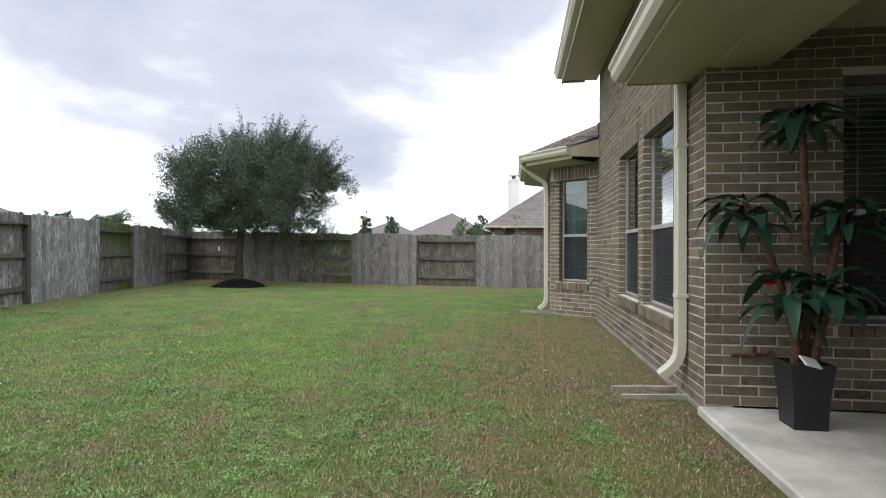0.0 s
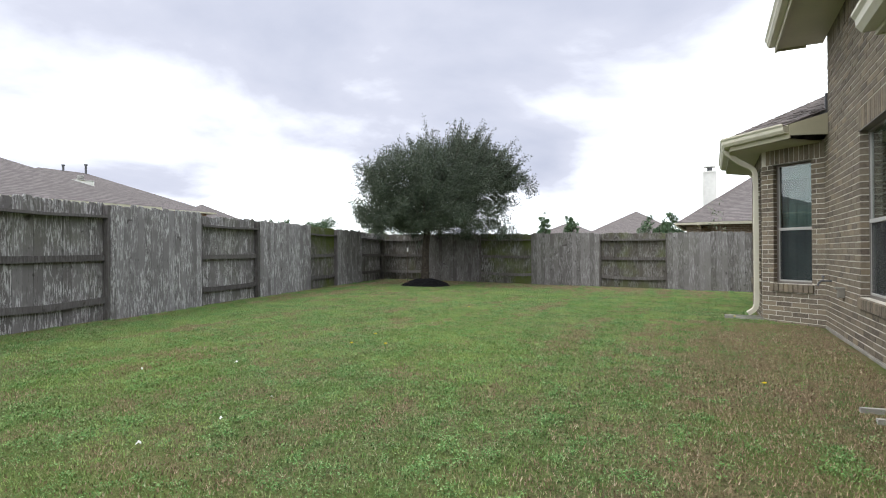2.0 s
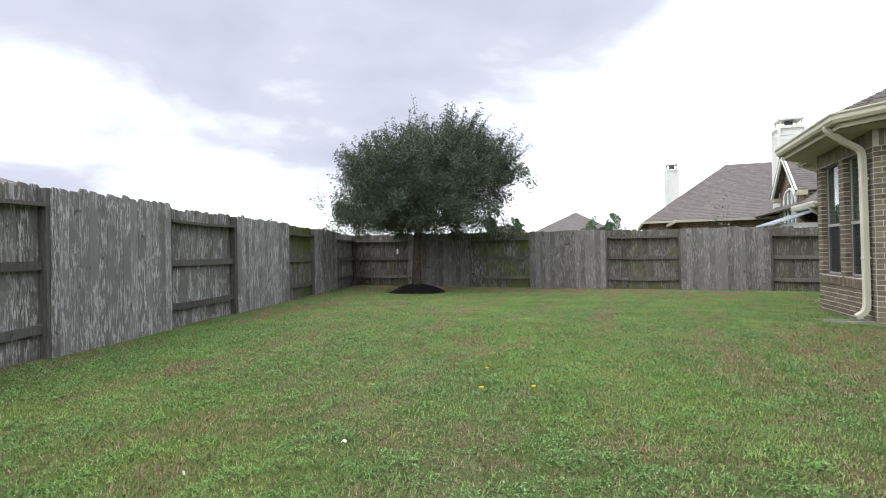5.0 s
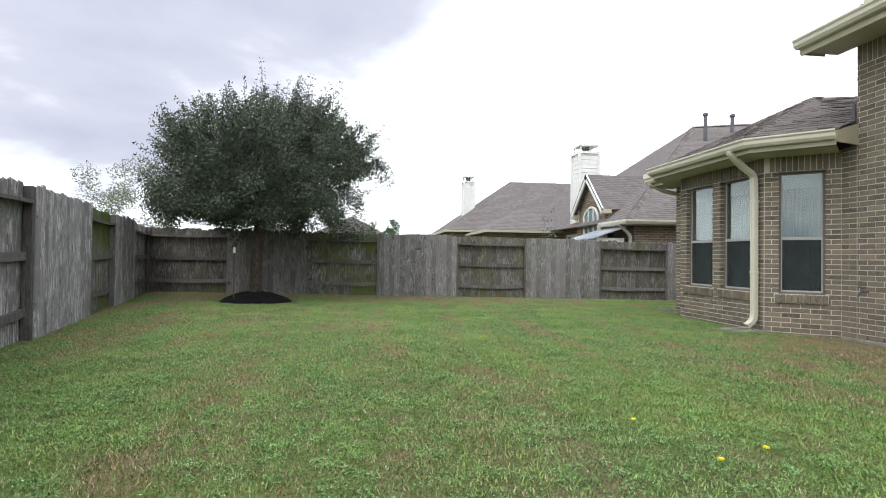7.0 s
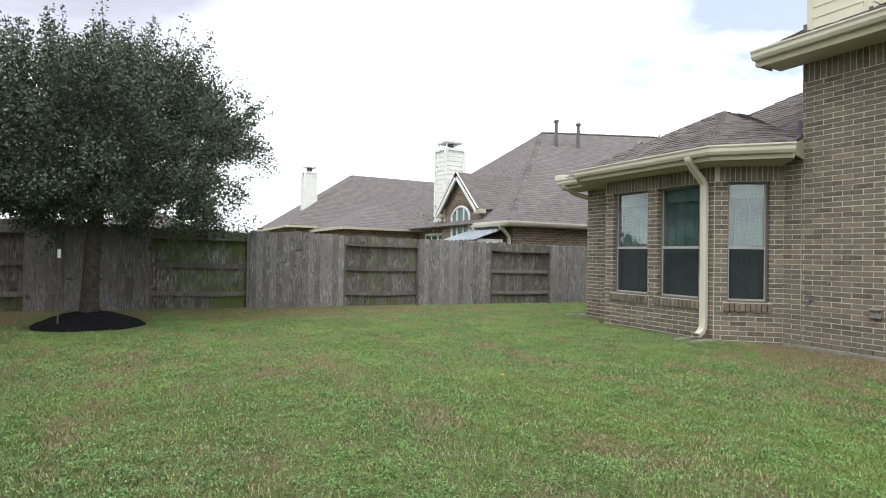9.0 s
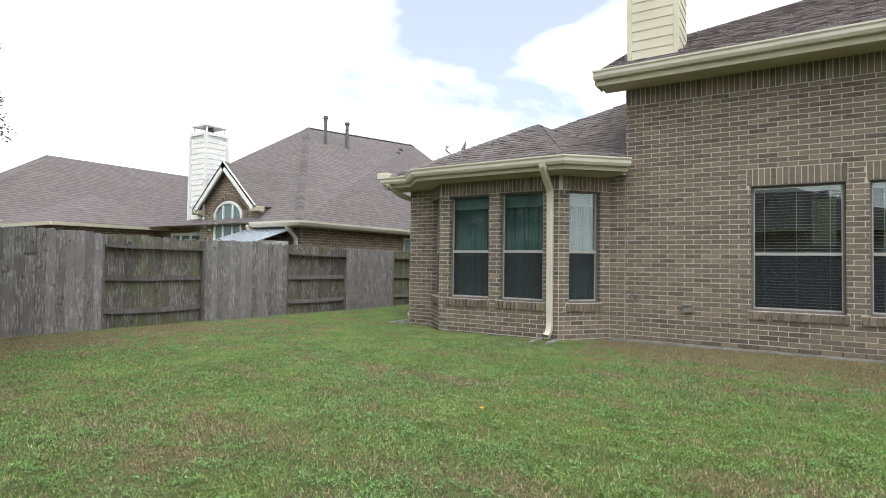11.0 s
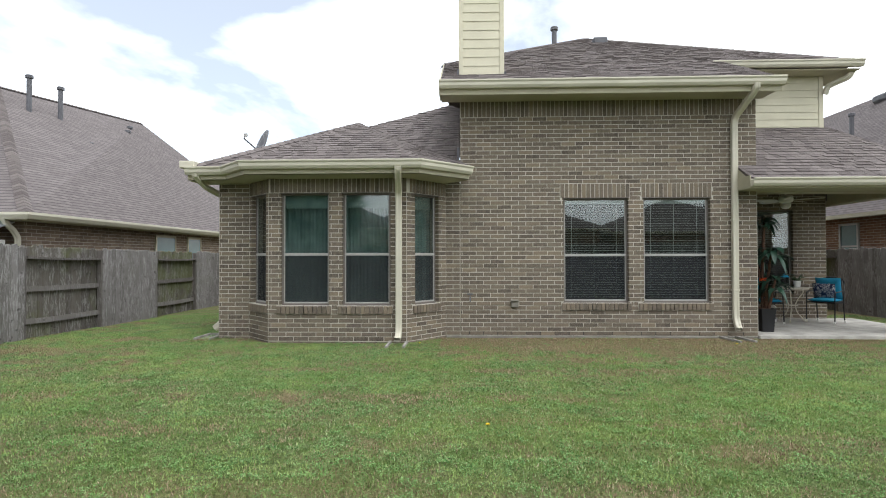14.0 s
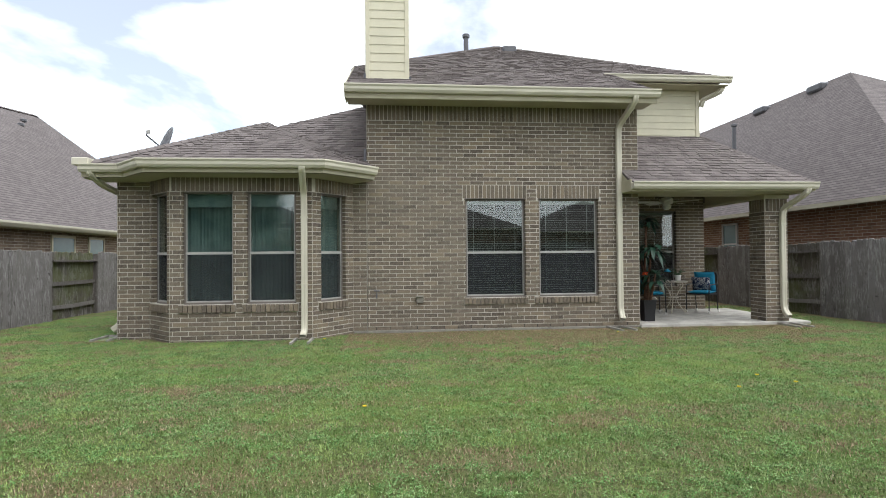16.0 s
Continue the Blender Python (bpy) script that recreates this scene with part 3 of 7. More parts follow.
    # open joints in the lowest course, their inner shade painted as small dark boxes
    a = BRICK_L if weep else width
    while a < width - 0.03:
        bm = bmesh.new()
        bmesh.ops.create_cube(bm, size=1.0, matrix=Matrix.Translation(O + u * a + n * 0.0005 + Vector((0, 0, z0 + COURSE * 0.5))) @ rot @ Matrix.Diagonal((JOINT * 0.95, 0.006, COURSE * 0.8, 1)))
        part("weep_hole", bm, M_WEEP, core)
        a += BRICK_L
    return core


def clip_poly(poly, a, b, inside):
    out = []
    for i, p in enumerate(poly):
        q = poly[(i + 1) % len(poly)]
        sp = (b[0] - a[0]) * (p[1] - a[1]) - (b[1] - a[1]) * (p[0] - a[0])
        sq = (b[0] - a[0]) * (q[1] - a[1]) - (b[1] - a[1]) * (q[0] - a[0])
        if sp * inside >= 0:
            out.append(p)
        if sp * sq < 0:
            t = sp / (sp - sq)
            out.append((p[0] + (q[0] - p[0]) * t, p[1] + (q[1] - p[1]) * t))
    return out


def shingle_mesh(name, material):
    verts = [(-0.5, 0, 0.0), (0.5, 0, 0.0), (0.5, 1, 0.0), (-0.5, 1, 0.0), (-0.5, 0, 1.0), (0.5, 0, 1.0), (0.5, 1, 0.12), (-0.5, 1, 0.12)]
    return piece_mesh(name, verts, BOX_FACES, material)


SHINGLE = shingle_mesh("shingle", M_SHINGLE)


def roof_plane(house, corners, label="", shingled=True, limit=0, near=None, thick=0.05, material=None, level=False):
    """A roof slope: a deck of some thickness, covered in courses of tabs clipped to its outline. The first two corners are its eave."""
    P = [Vector(c) for c in corners]
    e = (P[1] - P[0]).normalized()
    nrm = Vector((0, 0, 0))
    for i in range(1, len(P) - 1):
        nrm += (P[i] - P[0]).cross(P[i + 1] - P[0])
    nrm.normalize()
    if nrm.z < 0:
        nrm = -nrm
    if level:
        e = Vector((0, 0, 1)).cross(nrm).normalized()
    up = nrm.cross(e).normalized()
    if up.z < 0:
        up = -up
    bm = bmesh.new()
    top = [bm.verts.new(p) for p in P]
    low = [bm.verts.new(p - nrm * thick) for p in P]
    bm.faces.new(top)
    bm.faces.new(low[::-1])
    for i in range(len(P)):
        j = (i + 1) % len(P)
        bm.faces.new((top[i], low[i], low[j], top[j]))
    bmesh.ops.recalc_face_normals(bm, faces=bm.faces)
    deck_ob = part("roof", bm, material or M_SHINGLES, house, label)
    if not shingled:
        return deck_ob
    flat2 = [((p - P[0]).dot(e), (p - P[0]).dot(up)) for p in P]
    area = sum(flat2[i][0] * flat2[(i + 1) % len(flat2)][1] - flat2[(i + 1) % len(flat2)][0] * flat2[i][1] for i in range(len(flat2)))
    sgn = 1 if area > 0 else -1
    rnd = random.Random(len(corners) * 31 + int(P[0].y * 10))
    u0, u1 = min(p[0] for p in flat2), max(p[0] for p in flat2)
    v0, v1 = min(p[1] for p in flat2), max(p[1] for p in flat2)
    full, verts, faces = [], [], []
    v, row = v0 - 0.02, 0
    while v < v1:
        a = u0 - rnd.uniform(0, 0.3)
        while a < u1:
            w = rnd.choice((0.10, 0.14, 0.18, 0.22))
            th = rnd.choice((0.008, 0.012, 0.018))
            rect = [(a + 0.004, v), (a + w - 0.004, v), (a + w - 0.004, v + 0.16), (a + 0.004, v + 0.16)]
            poly = rect
            for i in range(len(flat2)):
                if i == 0 and not level:
                    continue
                poly = clip_poly(poly, flat2[i], flat2[(i + 1) % len(flat2)], sgn)
                if len(poly) < 3:
                    break
            if len(poly) >= 3:
                whole = poly == rect
                if whole and limit:
                    c = P[0] + e * (a + w / 2) + up * v
                    m = Matrix.Translation(c + nrm * 0.002) @ Matrix(((e.x, up.x, nrm.x, 0), (e.y, up.y, nrm.y, 0), (e.z, up.z, nrm.z, 0), (0, 0, 0, 1))) @ Matrix.Diagonal((w - 0.008, 0.16, th, 1))
                    full.append(m)
                else:
                    add_tab(verts, faces, poly, P[0], e, up, nrm, v, th)
            a += w
        v += 0.143
        row += 1
    if full:
        if near is not None:
            q = Vector(near)
            full.sort(key=lambda m: (m.translation - q).length)
        for m in full[:limit]:
            ob = new("shingle", SHINGLE)
            ob.parent = deck_ob
            ob.matrix_basis = m
        co = np.array([vv.co[:] for vv in SHINGLE.vertices])
        for m in full[limit:]:
            arr = np.array(m)
            base = len(verts)
            verts.extend((co @ arr[:3, :3].T + arr[:3, 3]).tolist())
            faces.extend(tuple(base + k for k in f) for f in BOX_FACES)
    if verts:
        tagged(pydata("shingles", verts, faces, M_SHINGLES, deck_ob), kind="stuff")
    return deck_ob


def add_tab(verts, faces, poly, p0, e, up, nrm, v, th):
    base, k = len(verts), len(poly)
    for x, y in poly:
        verts.append(tuple(p0 + e * x + up * y + nrm * 0.001))
    for x, y in poly:
        h = th + (0.12 * th - th) * max(0.0, min(1.0, (y - v) / 0.16))
        verts.append(tuple(p0 + e * x + up * y + nrm * (0.001 + h)))
    faces.append(tuple(base + k + i for i in range(k)))
    for i in range(k):
        j = (i + 1) % k
        faces.append((base + i, base + j, base + k + j, base + k + i))


def cap_mesh(material):
    verts = []
    for y, h in ((0.0, 0.024), (0.2, 0.010)):
        verts += [(-0.13, y, h - 0.062), (0, y, h + 0.008), (0.13, y, h - 0.062)]
    verts += [(-0.13, 0, -0.06), (0, 0, 0.012), (0.13, 0, -0.06)]
    return piece_mesh("ridge_cap", verts, [(0, 1, 4, 3), (1, 2, 5, 4), (6, 7, 1, 0), (7, 8, 2, 1)], material)


RIDGE_CAP = cap_mesh(M_SHINGLE)


def ridge_caps(house, a, b, single=True):
    """Overlapping folded caps along a hip or ridge, each a piece of its own on the near roofs."""
    a, b = Vector(a), Vector(b)
    d = (b - a).normalized()
    s = d.cross(Vector((0, 0, 1))).normalized()
    u = s.cross(d).normalized()
    turn = Matrix(((s.x, d.x, u.x, 0), (s.y, d.y, u.y, 0), (s.z, d.z, u.z, 0), (0, 0, 0, 1)))
    places, t = [], 0.0
    while t < (b - a).length - 0.14:
        places.append(Matrix.Translation(a + d * t) @ turn)
        t += 0.143
    if not single:
        lay(house, "ridge_cap", [RIDGE_CAP], M_SHINGLES, places, 0, "ridge_caps")
        return
    inv = WORLD[house].inverted()
    for m in places:
        ob = new("ridge_cap", RIDGE_CAP)
        ob.parent = house
        ob.matrix_parent_inverse = inv
        ob.matrix_basis = m


GUTTER = [(-0.005, 0.0), (-0.005, -0.13), (0.07, -0.13), (0.10, -0.09), (0.105, -0.045), (0.125, -0.02), (0.125, 0.0), (0.112, 0.0), (0.10, -0.03), (0.02, -0.03)]


def gutter(house, points, flip=False):
    prof = [(-x, y) for x, y in GUTTER][::-1] if flip else GUTTER
    bm = sweep(bmesh.new(), points, prof)
    bmesh.ops.recalc_face_normals(bm, faces=bm.faces)
    return part("gutter", bm, M_GUTTER, house, "cream-painted metal gutter")


def downspout(house, points, label="cream-painted metal downspout"):
    w, h = 0.05, 0.036
    prof = [(-w, -h + 0.01), (-w + 0.01, -h), (-0.012, -h), (-0.008, -h + 0.006), (0.008, -h + 0.006), (0.012, -h), (w - 0.01, -h), (w, -h + 0.01), (w, h), (-w, h)]
    bm = bmesh.new()
    pts = [Vector(p) for p in points]
    rings = []
    side = Vector((0, 1, 0))
    for i, p in enumerate(pts):
        a = (p - pts[i - 1]).normalized() if i else (pts[1] - p).normalized()
        b = (pts[i + 1] - p).normalized() if i + 1 < len(pts) else a
        d = (a + b).normalized()
        s = (side - d * side.dot(d)).normalized()
        f = d.cross(s).normalized()
        rings.append([bm.verts.new(p + s * x + f * y) for x, y in prof])
    k = len(prof)
    for r0, r1 in zip(rings, rings[1:]):
        for j in range(k):
            bm.faces.new((r0[j], r0[(j + 1) % k], r1[(j + 1) % k], r1[j]))
    bm.faces.new(rings[0][::-1])
    bmesh.ops.recalc_face_normals(bm, faces=bm.faces)
    return part("downspout", bm, M_GUTTER, house, label)


def smooth_path(points, r=0.08, k=4):
    """Rounds the inner corners of a polyline."""
    pts = [Vector(p) for p in points]
    out = [pts[0]]
    for i in range(1, len(pts) - 1):
        a, b, c = pts[i - 1], pts[i], pts[i + 1]
        p0 = b + (a - b).normalized() * min(r, (a - b).length * 0.45)
        p1 = b + (c - b).normalized() * min(r, (c - b).length * 0.45)
        for j in range(k + 1):
            t = j / k
            out.append((p0 * (1 - t) + b * t) * (1 - t) + (b * (1 - t) + p1 * t) * t)
    out.append(pts[-1])
    return out


def window(house, origin, u, n, a, b, z0, z1, dressing, label):
    """A single-hung window set back in the brick: frame, meeting rail, two panes, a screen on the lower sash, and what hangs behind it."""
    u, n = Vector(u).normalized(), Vector(n).normalized()
    base = Matrix(((u.x, n.x, 0, origin[0]), (u.y, n.y, 0, origin[1]), (0, 0, 1, 0), (0, 0, 0, 1)))
    back_off = -0.075
    f = 0.032
    mid = z0 + (z1 - z0) * 0.455

    def pane_part(name, items, mat, parent, lab="", bevel=0.0):
        bm = boxes(*items, bevel=bevel)
        bmesh.ops.transform(bm, matrix=base, verts=bm.verts)
        if base.to_3x3().determinant() < 0:
            bmesh.ops.reverse_faces(bm, faces=bm.faces)
        return part(name, bm, mat, parent, lab)

    y0, y1 = back_off - 0.05, back_off
    win = pane_part("window", [((a, y0, z0), (a + f, y1, z1)), ((b - f, y0, z0), (b, y1, z1)), ((a + f, y0, z0), (b - f, y1, z0 + f)), ((a + f, y0, z1 - f), (b - f, y1, z1))], M_FRAME, house, label)
    pane_part("meeting_rail", [((a + f, y0 + 0.01, mid - 0.022), (b - f, y1 + 0.006, mid + 0.022))], M_BAR, win, "pale grey meeting rail", 0.003)
    pane_part("bottom_rail", [((a + f, y0 + 0.01, z0 + f), (b - f, y1 - 0.004, z0 + f + 0.025))], M_BAR, win, "pale grey bottom rail", 0.003)
    pane_part("stile", [((a + f, y0 + 0.012, z0 + f + 0.025), (a + f + 0.014, y1 - 0.006, z1 - f))], M_BAR, win, "pale grey sash stile")
    pane_part("stile", [((b - f - 0.014, y0 + 0.012, z0 + f + 0.025), (b - f, y1 - 0.006, z1 - f))], M_BAR, win, "pale grey sash stile")
    for lo, hi, off in ((mid + 0.022, z1 - f, -0.02), (z0 + f + 0.025, mid - 0.022, -0.03)):
        g = pane_part("pane", [((a + f + 0.014, y1 + off - 0.005, lo), (b - f - 0.014, y1 + off, hi))], M_GLASS, win)
        g.visible_shadow = False
    s = pane_part("insect_screen", [((a + f + 0.014, y1 - 0.012, z0 + f + 0.025), (b - f - 0.014, y1 - 0.0105, mid - 0.022))], M_SCREEN, win, "dark mesh insect screen")
    s.visible_shadow = False
    rnd = random.Random(int(a * 100) + 5)
    if dressing == "blinds":
        items = []
        z = z0 + 0.05
        while z < z1 - 0.08:
            items.append(z)
            z += 0.043
        slat = piece_mesh("blind_slat", [(x, y, 0.05 * y * y / 0.05 - z) for z in (0.0, 0.003) for x, y in ((-0.5, -0.024), (0.5, -0.024), (0.5, 0.024), (-0.5, 0.024))], BOX_FACES, M_BLIND)
        for z in items:
            ob = new("blind_slat", slat)
            ob.parent = win
            ob.matrix_basis = base @ Matrix.Translation(((a + b) / 2, y0 - 0.05, z)) @ Matrix.Rotation(radians(rnd.uniform(-7, -2)), 4, "X") @ Matrix.Diagonal((b - a - 0.06, 1, 1, 1))
        pane_part("blind_headrail", [((a + 0.03, y0 - 0.085, z1 - 0.09), (b - 0.03, y0 - 0.02, z1 - 0.03))], M_BLIND, win)
        for q in (0.15, 0.5, 0.85):
            pane_part("blind_cord", [((a + (b - a) * q - 0.004, y0 - 0.022, z0 + 0.06), (a + (b - a) * q + 0.004, y0 - 0.019, z1 - 0.09))], M_BLIND, win)
    elif dressing == "curtain":
        bm = bmesh.new()
        pane_part("roller_shade", [((a + 0.02, y0 - 0.06, z1 - 0.24), (b - 0.02, y0 - 0.055, z1 - 0.01))], M_CURTAIN, win, "pale green pulled-up shade")
        for s0, s1 in ((a - 0.02, a + (b - a) * 0.52), (a + (b - a) * 0.5, b + 0.02)):
            cols = []
            steps = 40
            for k in range(steps + 1):
                q = s0 + (s1 - s0) * k / steps
                d = y0 - 0.14 + 0.035 * math.sin(k * 1.15 + s0 * 9) + 0.015 * math.sin(k * 2.7)
                cols.append([bm.verts.new(base @ Vector((q, d, z))) for z in (z0 - 0.2, (z0 + z1) / 2, z1 + 0.05)])
            for c0, c1 in zip(cols, cols[1:]):
                for j in range(2):
                    bm.faces.new((c0[j], c1[j], c1[j + 1], c0[j + 1]))
        part("curtain", bm, M_CURTAIN, win, "pale green hanging curtain", smooth=True)
    return win


# ---------------------------------------------------------------- ground
def build_ground():
    xs = sorted({-400, -150, -60, -30, *[-14 + k * 0.5 for k in range(45)], 14, 30, 60, 150, 400})
    ys = sorted({-400, -150, -60, -30, -12, -6, *[-2 + k * 0.5 for k in range(43)], 24, 40, 60, 150, 400})
    verts = []
    for y in ys:
        for x in xs:
            z = ground_z(x, y)
            if -13 < x < 8 and -1 < y < 19:
                z += 0.012 * noise.noise((x * 0.7, y * 0.7, 0.0))
            verts.append((x, y, z))
    w = len(xs)
    faces = [(j * w + i, j * w + i + 1, (j + 1) * w + i + 1, (j + 1) * w + i) for j in range(len(ys) - 1) for i in range(w - 1)]
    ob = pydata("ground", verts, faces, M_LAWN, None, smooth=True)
    tagged(ob, "mown patchy green lawn with dry straw patches", "lawn", kind="structure")


build_ground()


def free_lawn(x, y):
    if y > 17.0 or y < 0.0 or x > 5.5:
        return False
    if x < -11.06 + 0.2312 * (17.12 - y) + 0.05:
        return False
    if x > 1.0 and 1.15 < y < 10.2:
        return False
    if x > 0.30 + max(0.0, 10.5 - y) * 1.2 + max(0.0, y - 12.85) and 9.8 < y < 13.95:
        return False
    if (x + 8.0) ** 2 + (y - 14.72) ** 2 < 0.7:
        return False
    return True


def build_grass():
    """Mown blades, straw and small round-leaved weeds in clumps, each kind in one joined sheet."""
    rng = np.random.default_rng(3)
    gx, gy = np.meshgrid(np.arange(-12, 6.2, 0.05), np.arange(-0.2, 17.4, 0.05), indexing="ij")
    cells = [(a, b) for a, b in zip(gx.ravel(), gy.ravel())]
    field = lambda f, w: np.array([noise.noise((a * f, b * f, w)) for a, b in cells]).reshape(gx.shape)
    broad, middle, fine = field(0.8, 3.0), field(2.9, 1.0), field(8.0, 5.0)
    streak = np.array([noise.noise((a * 2.3, b * 0.22, 8.0)) for a, b in cells]).reshape(gx.shape)
    patch_grid = 0.6 * broad + 0.75 * middle + 0.6 * fine + 0.85 * streak
    clump_grid = np.clip(-1.1 * fine - 0.6 * middle - 0.3 * streak - 0.02, 0, 0.5) * 2
    free_grid = np.array([free_lawn(a, b) for a, b in cells]).reshape(gx.shape)
    for name, count, mat, label in (("grass", 560000, M_BLADE, "short green mown grass blades"), ("dry_grass", 330000, M_STRAW, "dry straw-coloured grass blades"), ("weeds", 620000, M_WEED, "low small-leaved green lawn weeds")):
        x = rng.uniform(-11.2, 5.4, count * 4)
        y = rng.uniform(0.0, 17.0, count * 4)
        i, j = ((x + 12) / 0.05).astype(int), ((y + 0.2) / 0.05).astype(int)
        keep = free_grid[i, j]
        patch, clump = patch_grid[i, j], clump_grid[i, j]
        wall_side = np.clip((x + 1.6) / 2.4, 0, 1) * (y < 10) * (y > 1.2)
        dryness = np.clip((patch + 1.5 * wall_side + 0.25 * (x < -8.2) + 0.9 * np.clip((y - 14.2) / 1.8, 0, 1) * (x < 0) - 0.12) / 0.62, 0, 1)
        chance = rng.random(len(x))
        if name == "dry_grass":
            keep &= chance < 0.06 + dryness * 0.8
        elif name == "grass":
            keep &= chance > 0.12 + 0.8 * dryness
        else:
            keep &= (chance < 0.10 + 0.9 * clump) & (rng.random(len(x)) > 0.85 * dryness)
        x, y, clump = x[keep][:count], y[keep][:count], clump[keep][:count]
        k = len(x)
        z = np.clip(-0.0145 * (x - 1.0), -0.05, 0.16) - 0.01 + 0.012 * np.array([noise.noise((a * 0.7, b * 0.7, 0.0)) for a, b in zip(x, y)])
        if name == "weeds":
            h, wd, lean = 0.004 + clump * rng.uniform(0.006, 0.036, k), rng.uniform(0.0032, 0.0065, k), rng.uniform(0.006, 0.013, k)
        else:
            h, wd = rng.uniform(0.008, 0.024, k), rng.uniform(0.0022, 0.0042, k)
            lean = rng.uniform(0.2, 1.1, k) * h * 1.2
        ang = rng.uniform(0, math.tau, k)
        la = ang + math.pi / 2 + rng.normal(0, 0.4, k)
        dx, dy = np.cos(ang) * wd, np.sin(ang) * wd
        co = np.empty((k, 3, 3))
        low = h * rng.uniform(0.55, 1.2, k) if name == "weeds" else np.full(k, -0.004)
        co[:, 0] = np.stack([x - dx, y - dy, z + low], 1)
        co[:, 1] = np.stack([x + dx, y + dy, z + low], 1)
        co[:, 2] = np.stack([x + np.cos(la) * lean, y + np.sin(la) * lean, z + h], 1)
        mesh = bpy.data.meshes.new(name)
        mesh.vertices.add(k * 3)
        mesh.vertices.foreach_set("co", co.ravel())
        mesh.loops.add(k * 3)
        mesh.loops.foreach_set("vertex_index", np.arange(k * 3))
        mesh.polygons.add(k)
        mesh.polygons.foreach_set("loop_start", np.arange(k) * 3)
        mesh.polygons.foreach_set("loop_total", np.full(k, 3))
        mesh.update(calc_edges=True)
        tagged(put(name, mesh, mat, None), label, "grass", kind="stuff")


build_grass()

# ---------------------------------------------------------------- the house
HOUSE = thing("house", "brown brick house with grey-brown shingle roofs and cream trim", "house", (1.1, 4.6, 0))
W, S_ = (-1, 0, 0), (0, -1, 0)
EAST, NORTH = (1, 0, 0), (0, 1, 0)

# foundation slab edge under the brick
part("foundation", boxes(((1.088, 4.59, -0.3), (1.4, 9.93, 0.028)), bevel=0.01), M_FOUND, HOUSE, "grey concrete foundation edge")
bm = bmesh.new()
sweep(bm, [(1.25, 9.8, 0), (0.52, 10.55, 0), (0.52, 12.78, 0), (1.05, 13.3, 0), (1.05, 13.95, 0)], [(-0.18, -0.3), (0.12, -0.3), (0.12, -0.12), (-0.18, -0.12)])
bmesh.ops.recalc_face_normals(bm, faces=bm.faces)
part("foundation", bm, M_FOUND, HOUSE, "grey concrete foundation edge")

wB, wA = (0.78, 1.92, 0.59, 2.41), (2.17, 3.29, 0.59, 2.41)
brick_wall(HOUSE, (1.1, 4.604, 0), NORTH, W, 5.076, 0.03, 4.12, [wB, wA], "brown brick wall with pale mortar", soldier_top=True, heads=[wB, wA], near=0.6, limit=300, weep=True)
brick_wall(HOUSE, (1.1, 9.684, 0), NORTH, W, 0.25, 0.03, 2.72, [], "brown brick wall", near=0.0, limit=60)
window(HOUSE, (1.1, 4.604), NORTH, W, *wB, "blinds", "brown-framed sash window with white blinds")
window(HOUSE, (1.1, 4.604), NORTH, W, *wA, "blinds", "brown-framed sash window with white blinds")

# bay
R0, R1 = Vector((1.1, 9.93, 0)), Vector((0.36, 10.54, 0))
L1, L2 = Vector((0.36, 12.80, 0)), Vector((0.90, 13.33, 0))
E1 = Vector((0.90, 13.86, 0))
ur = (R1 - R0).normalized()
nr = Vector((ur.y, -ur.x, 0))
nr = nr if nr.x < 0 else -nr
wr = (R1 - R0).length
wR = (0.19, 0.19 + 0.58, 0.60, 2.436)
brick_wall(HOUSE, tuple(R0), ur, nr, wr, -0.043, 2.70, [wR], "brown brick bay wall", soldier_top=True, near=0.5, limit=160, weep=True)
window(HOUSE, (R0.x, R0.y), ur, nr, *wR, "curtain", "brown-framed sash window with pale green curtains")
w2, w1 = (10.80 - 10.54, 11.59 - 10.54, 0.60, 2.436), (11.80 - 10.54, 12.60 - 10.54, 0.60, 2.436)
brick_wall(HOUSE, tuple(R1), NORTH, W, 2.26, -0.043, 2.70, [w2, w1], "brown brick bay wall", soldier_top=True, near=0.6, limit=300, weep=True)
window(HOUSE, (R1.x, R1.y), NORTH, W, *w2, "curtain", "brown-framed sash window with pale green curtains")
window(HOUSE, (R1.x, R1.y), NORTH, W, *w1, "curtain", "brown-framed sash window with pale green curtains")
ul = (L2 - L1).normalized()
nl = Vector((-ul.y, ul.x, 0))
wl = (L2 - L1).length
wL = (0.09, wl - 0.09, 0.60, 2.436)
brick_wall(HOUSE, tuple(L1), ul, nl, wl, -0.043, 2.70, [wL], "brown brick bay wall", soldier_top=True, near=0.3, limit=60, weep=True)
window(HOUSE, (L1.x, L1.y), ul, nl, *wL, "none", "brown-framed narrow sash window")
brick_wall(HOUSE, tuple(L2), NORTH, W, E1.y - L2.y, -0.043, 2.72, [], "brown brick wall", near=0.0, limit=60)
brick_wall(HOUSE, (0.90, 13.864, 0), EAST, NORTH, 6.0, 0.03, 2.72, [], "brown brick side wall", near=0.0, limit=20)

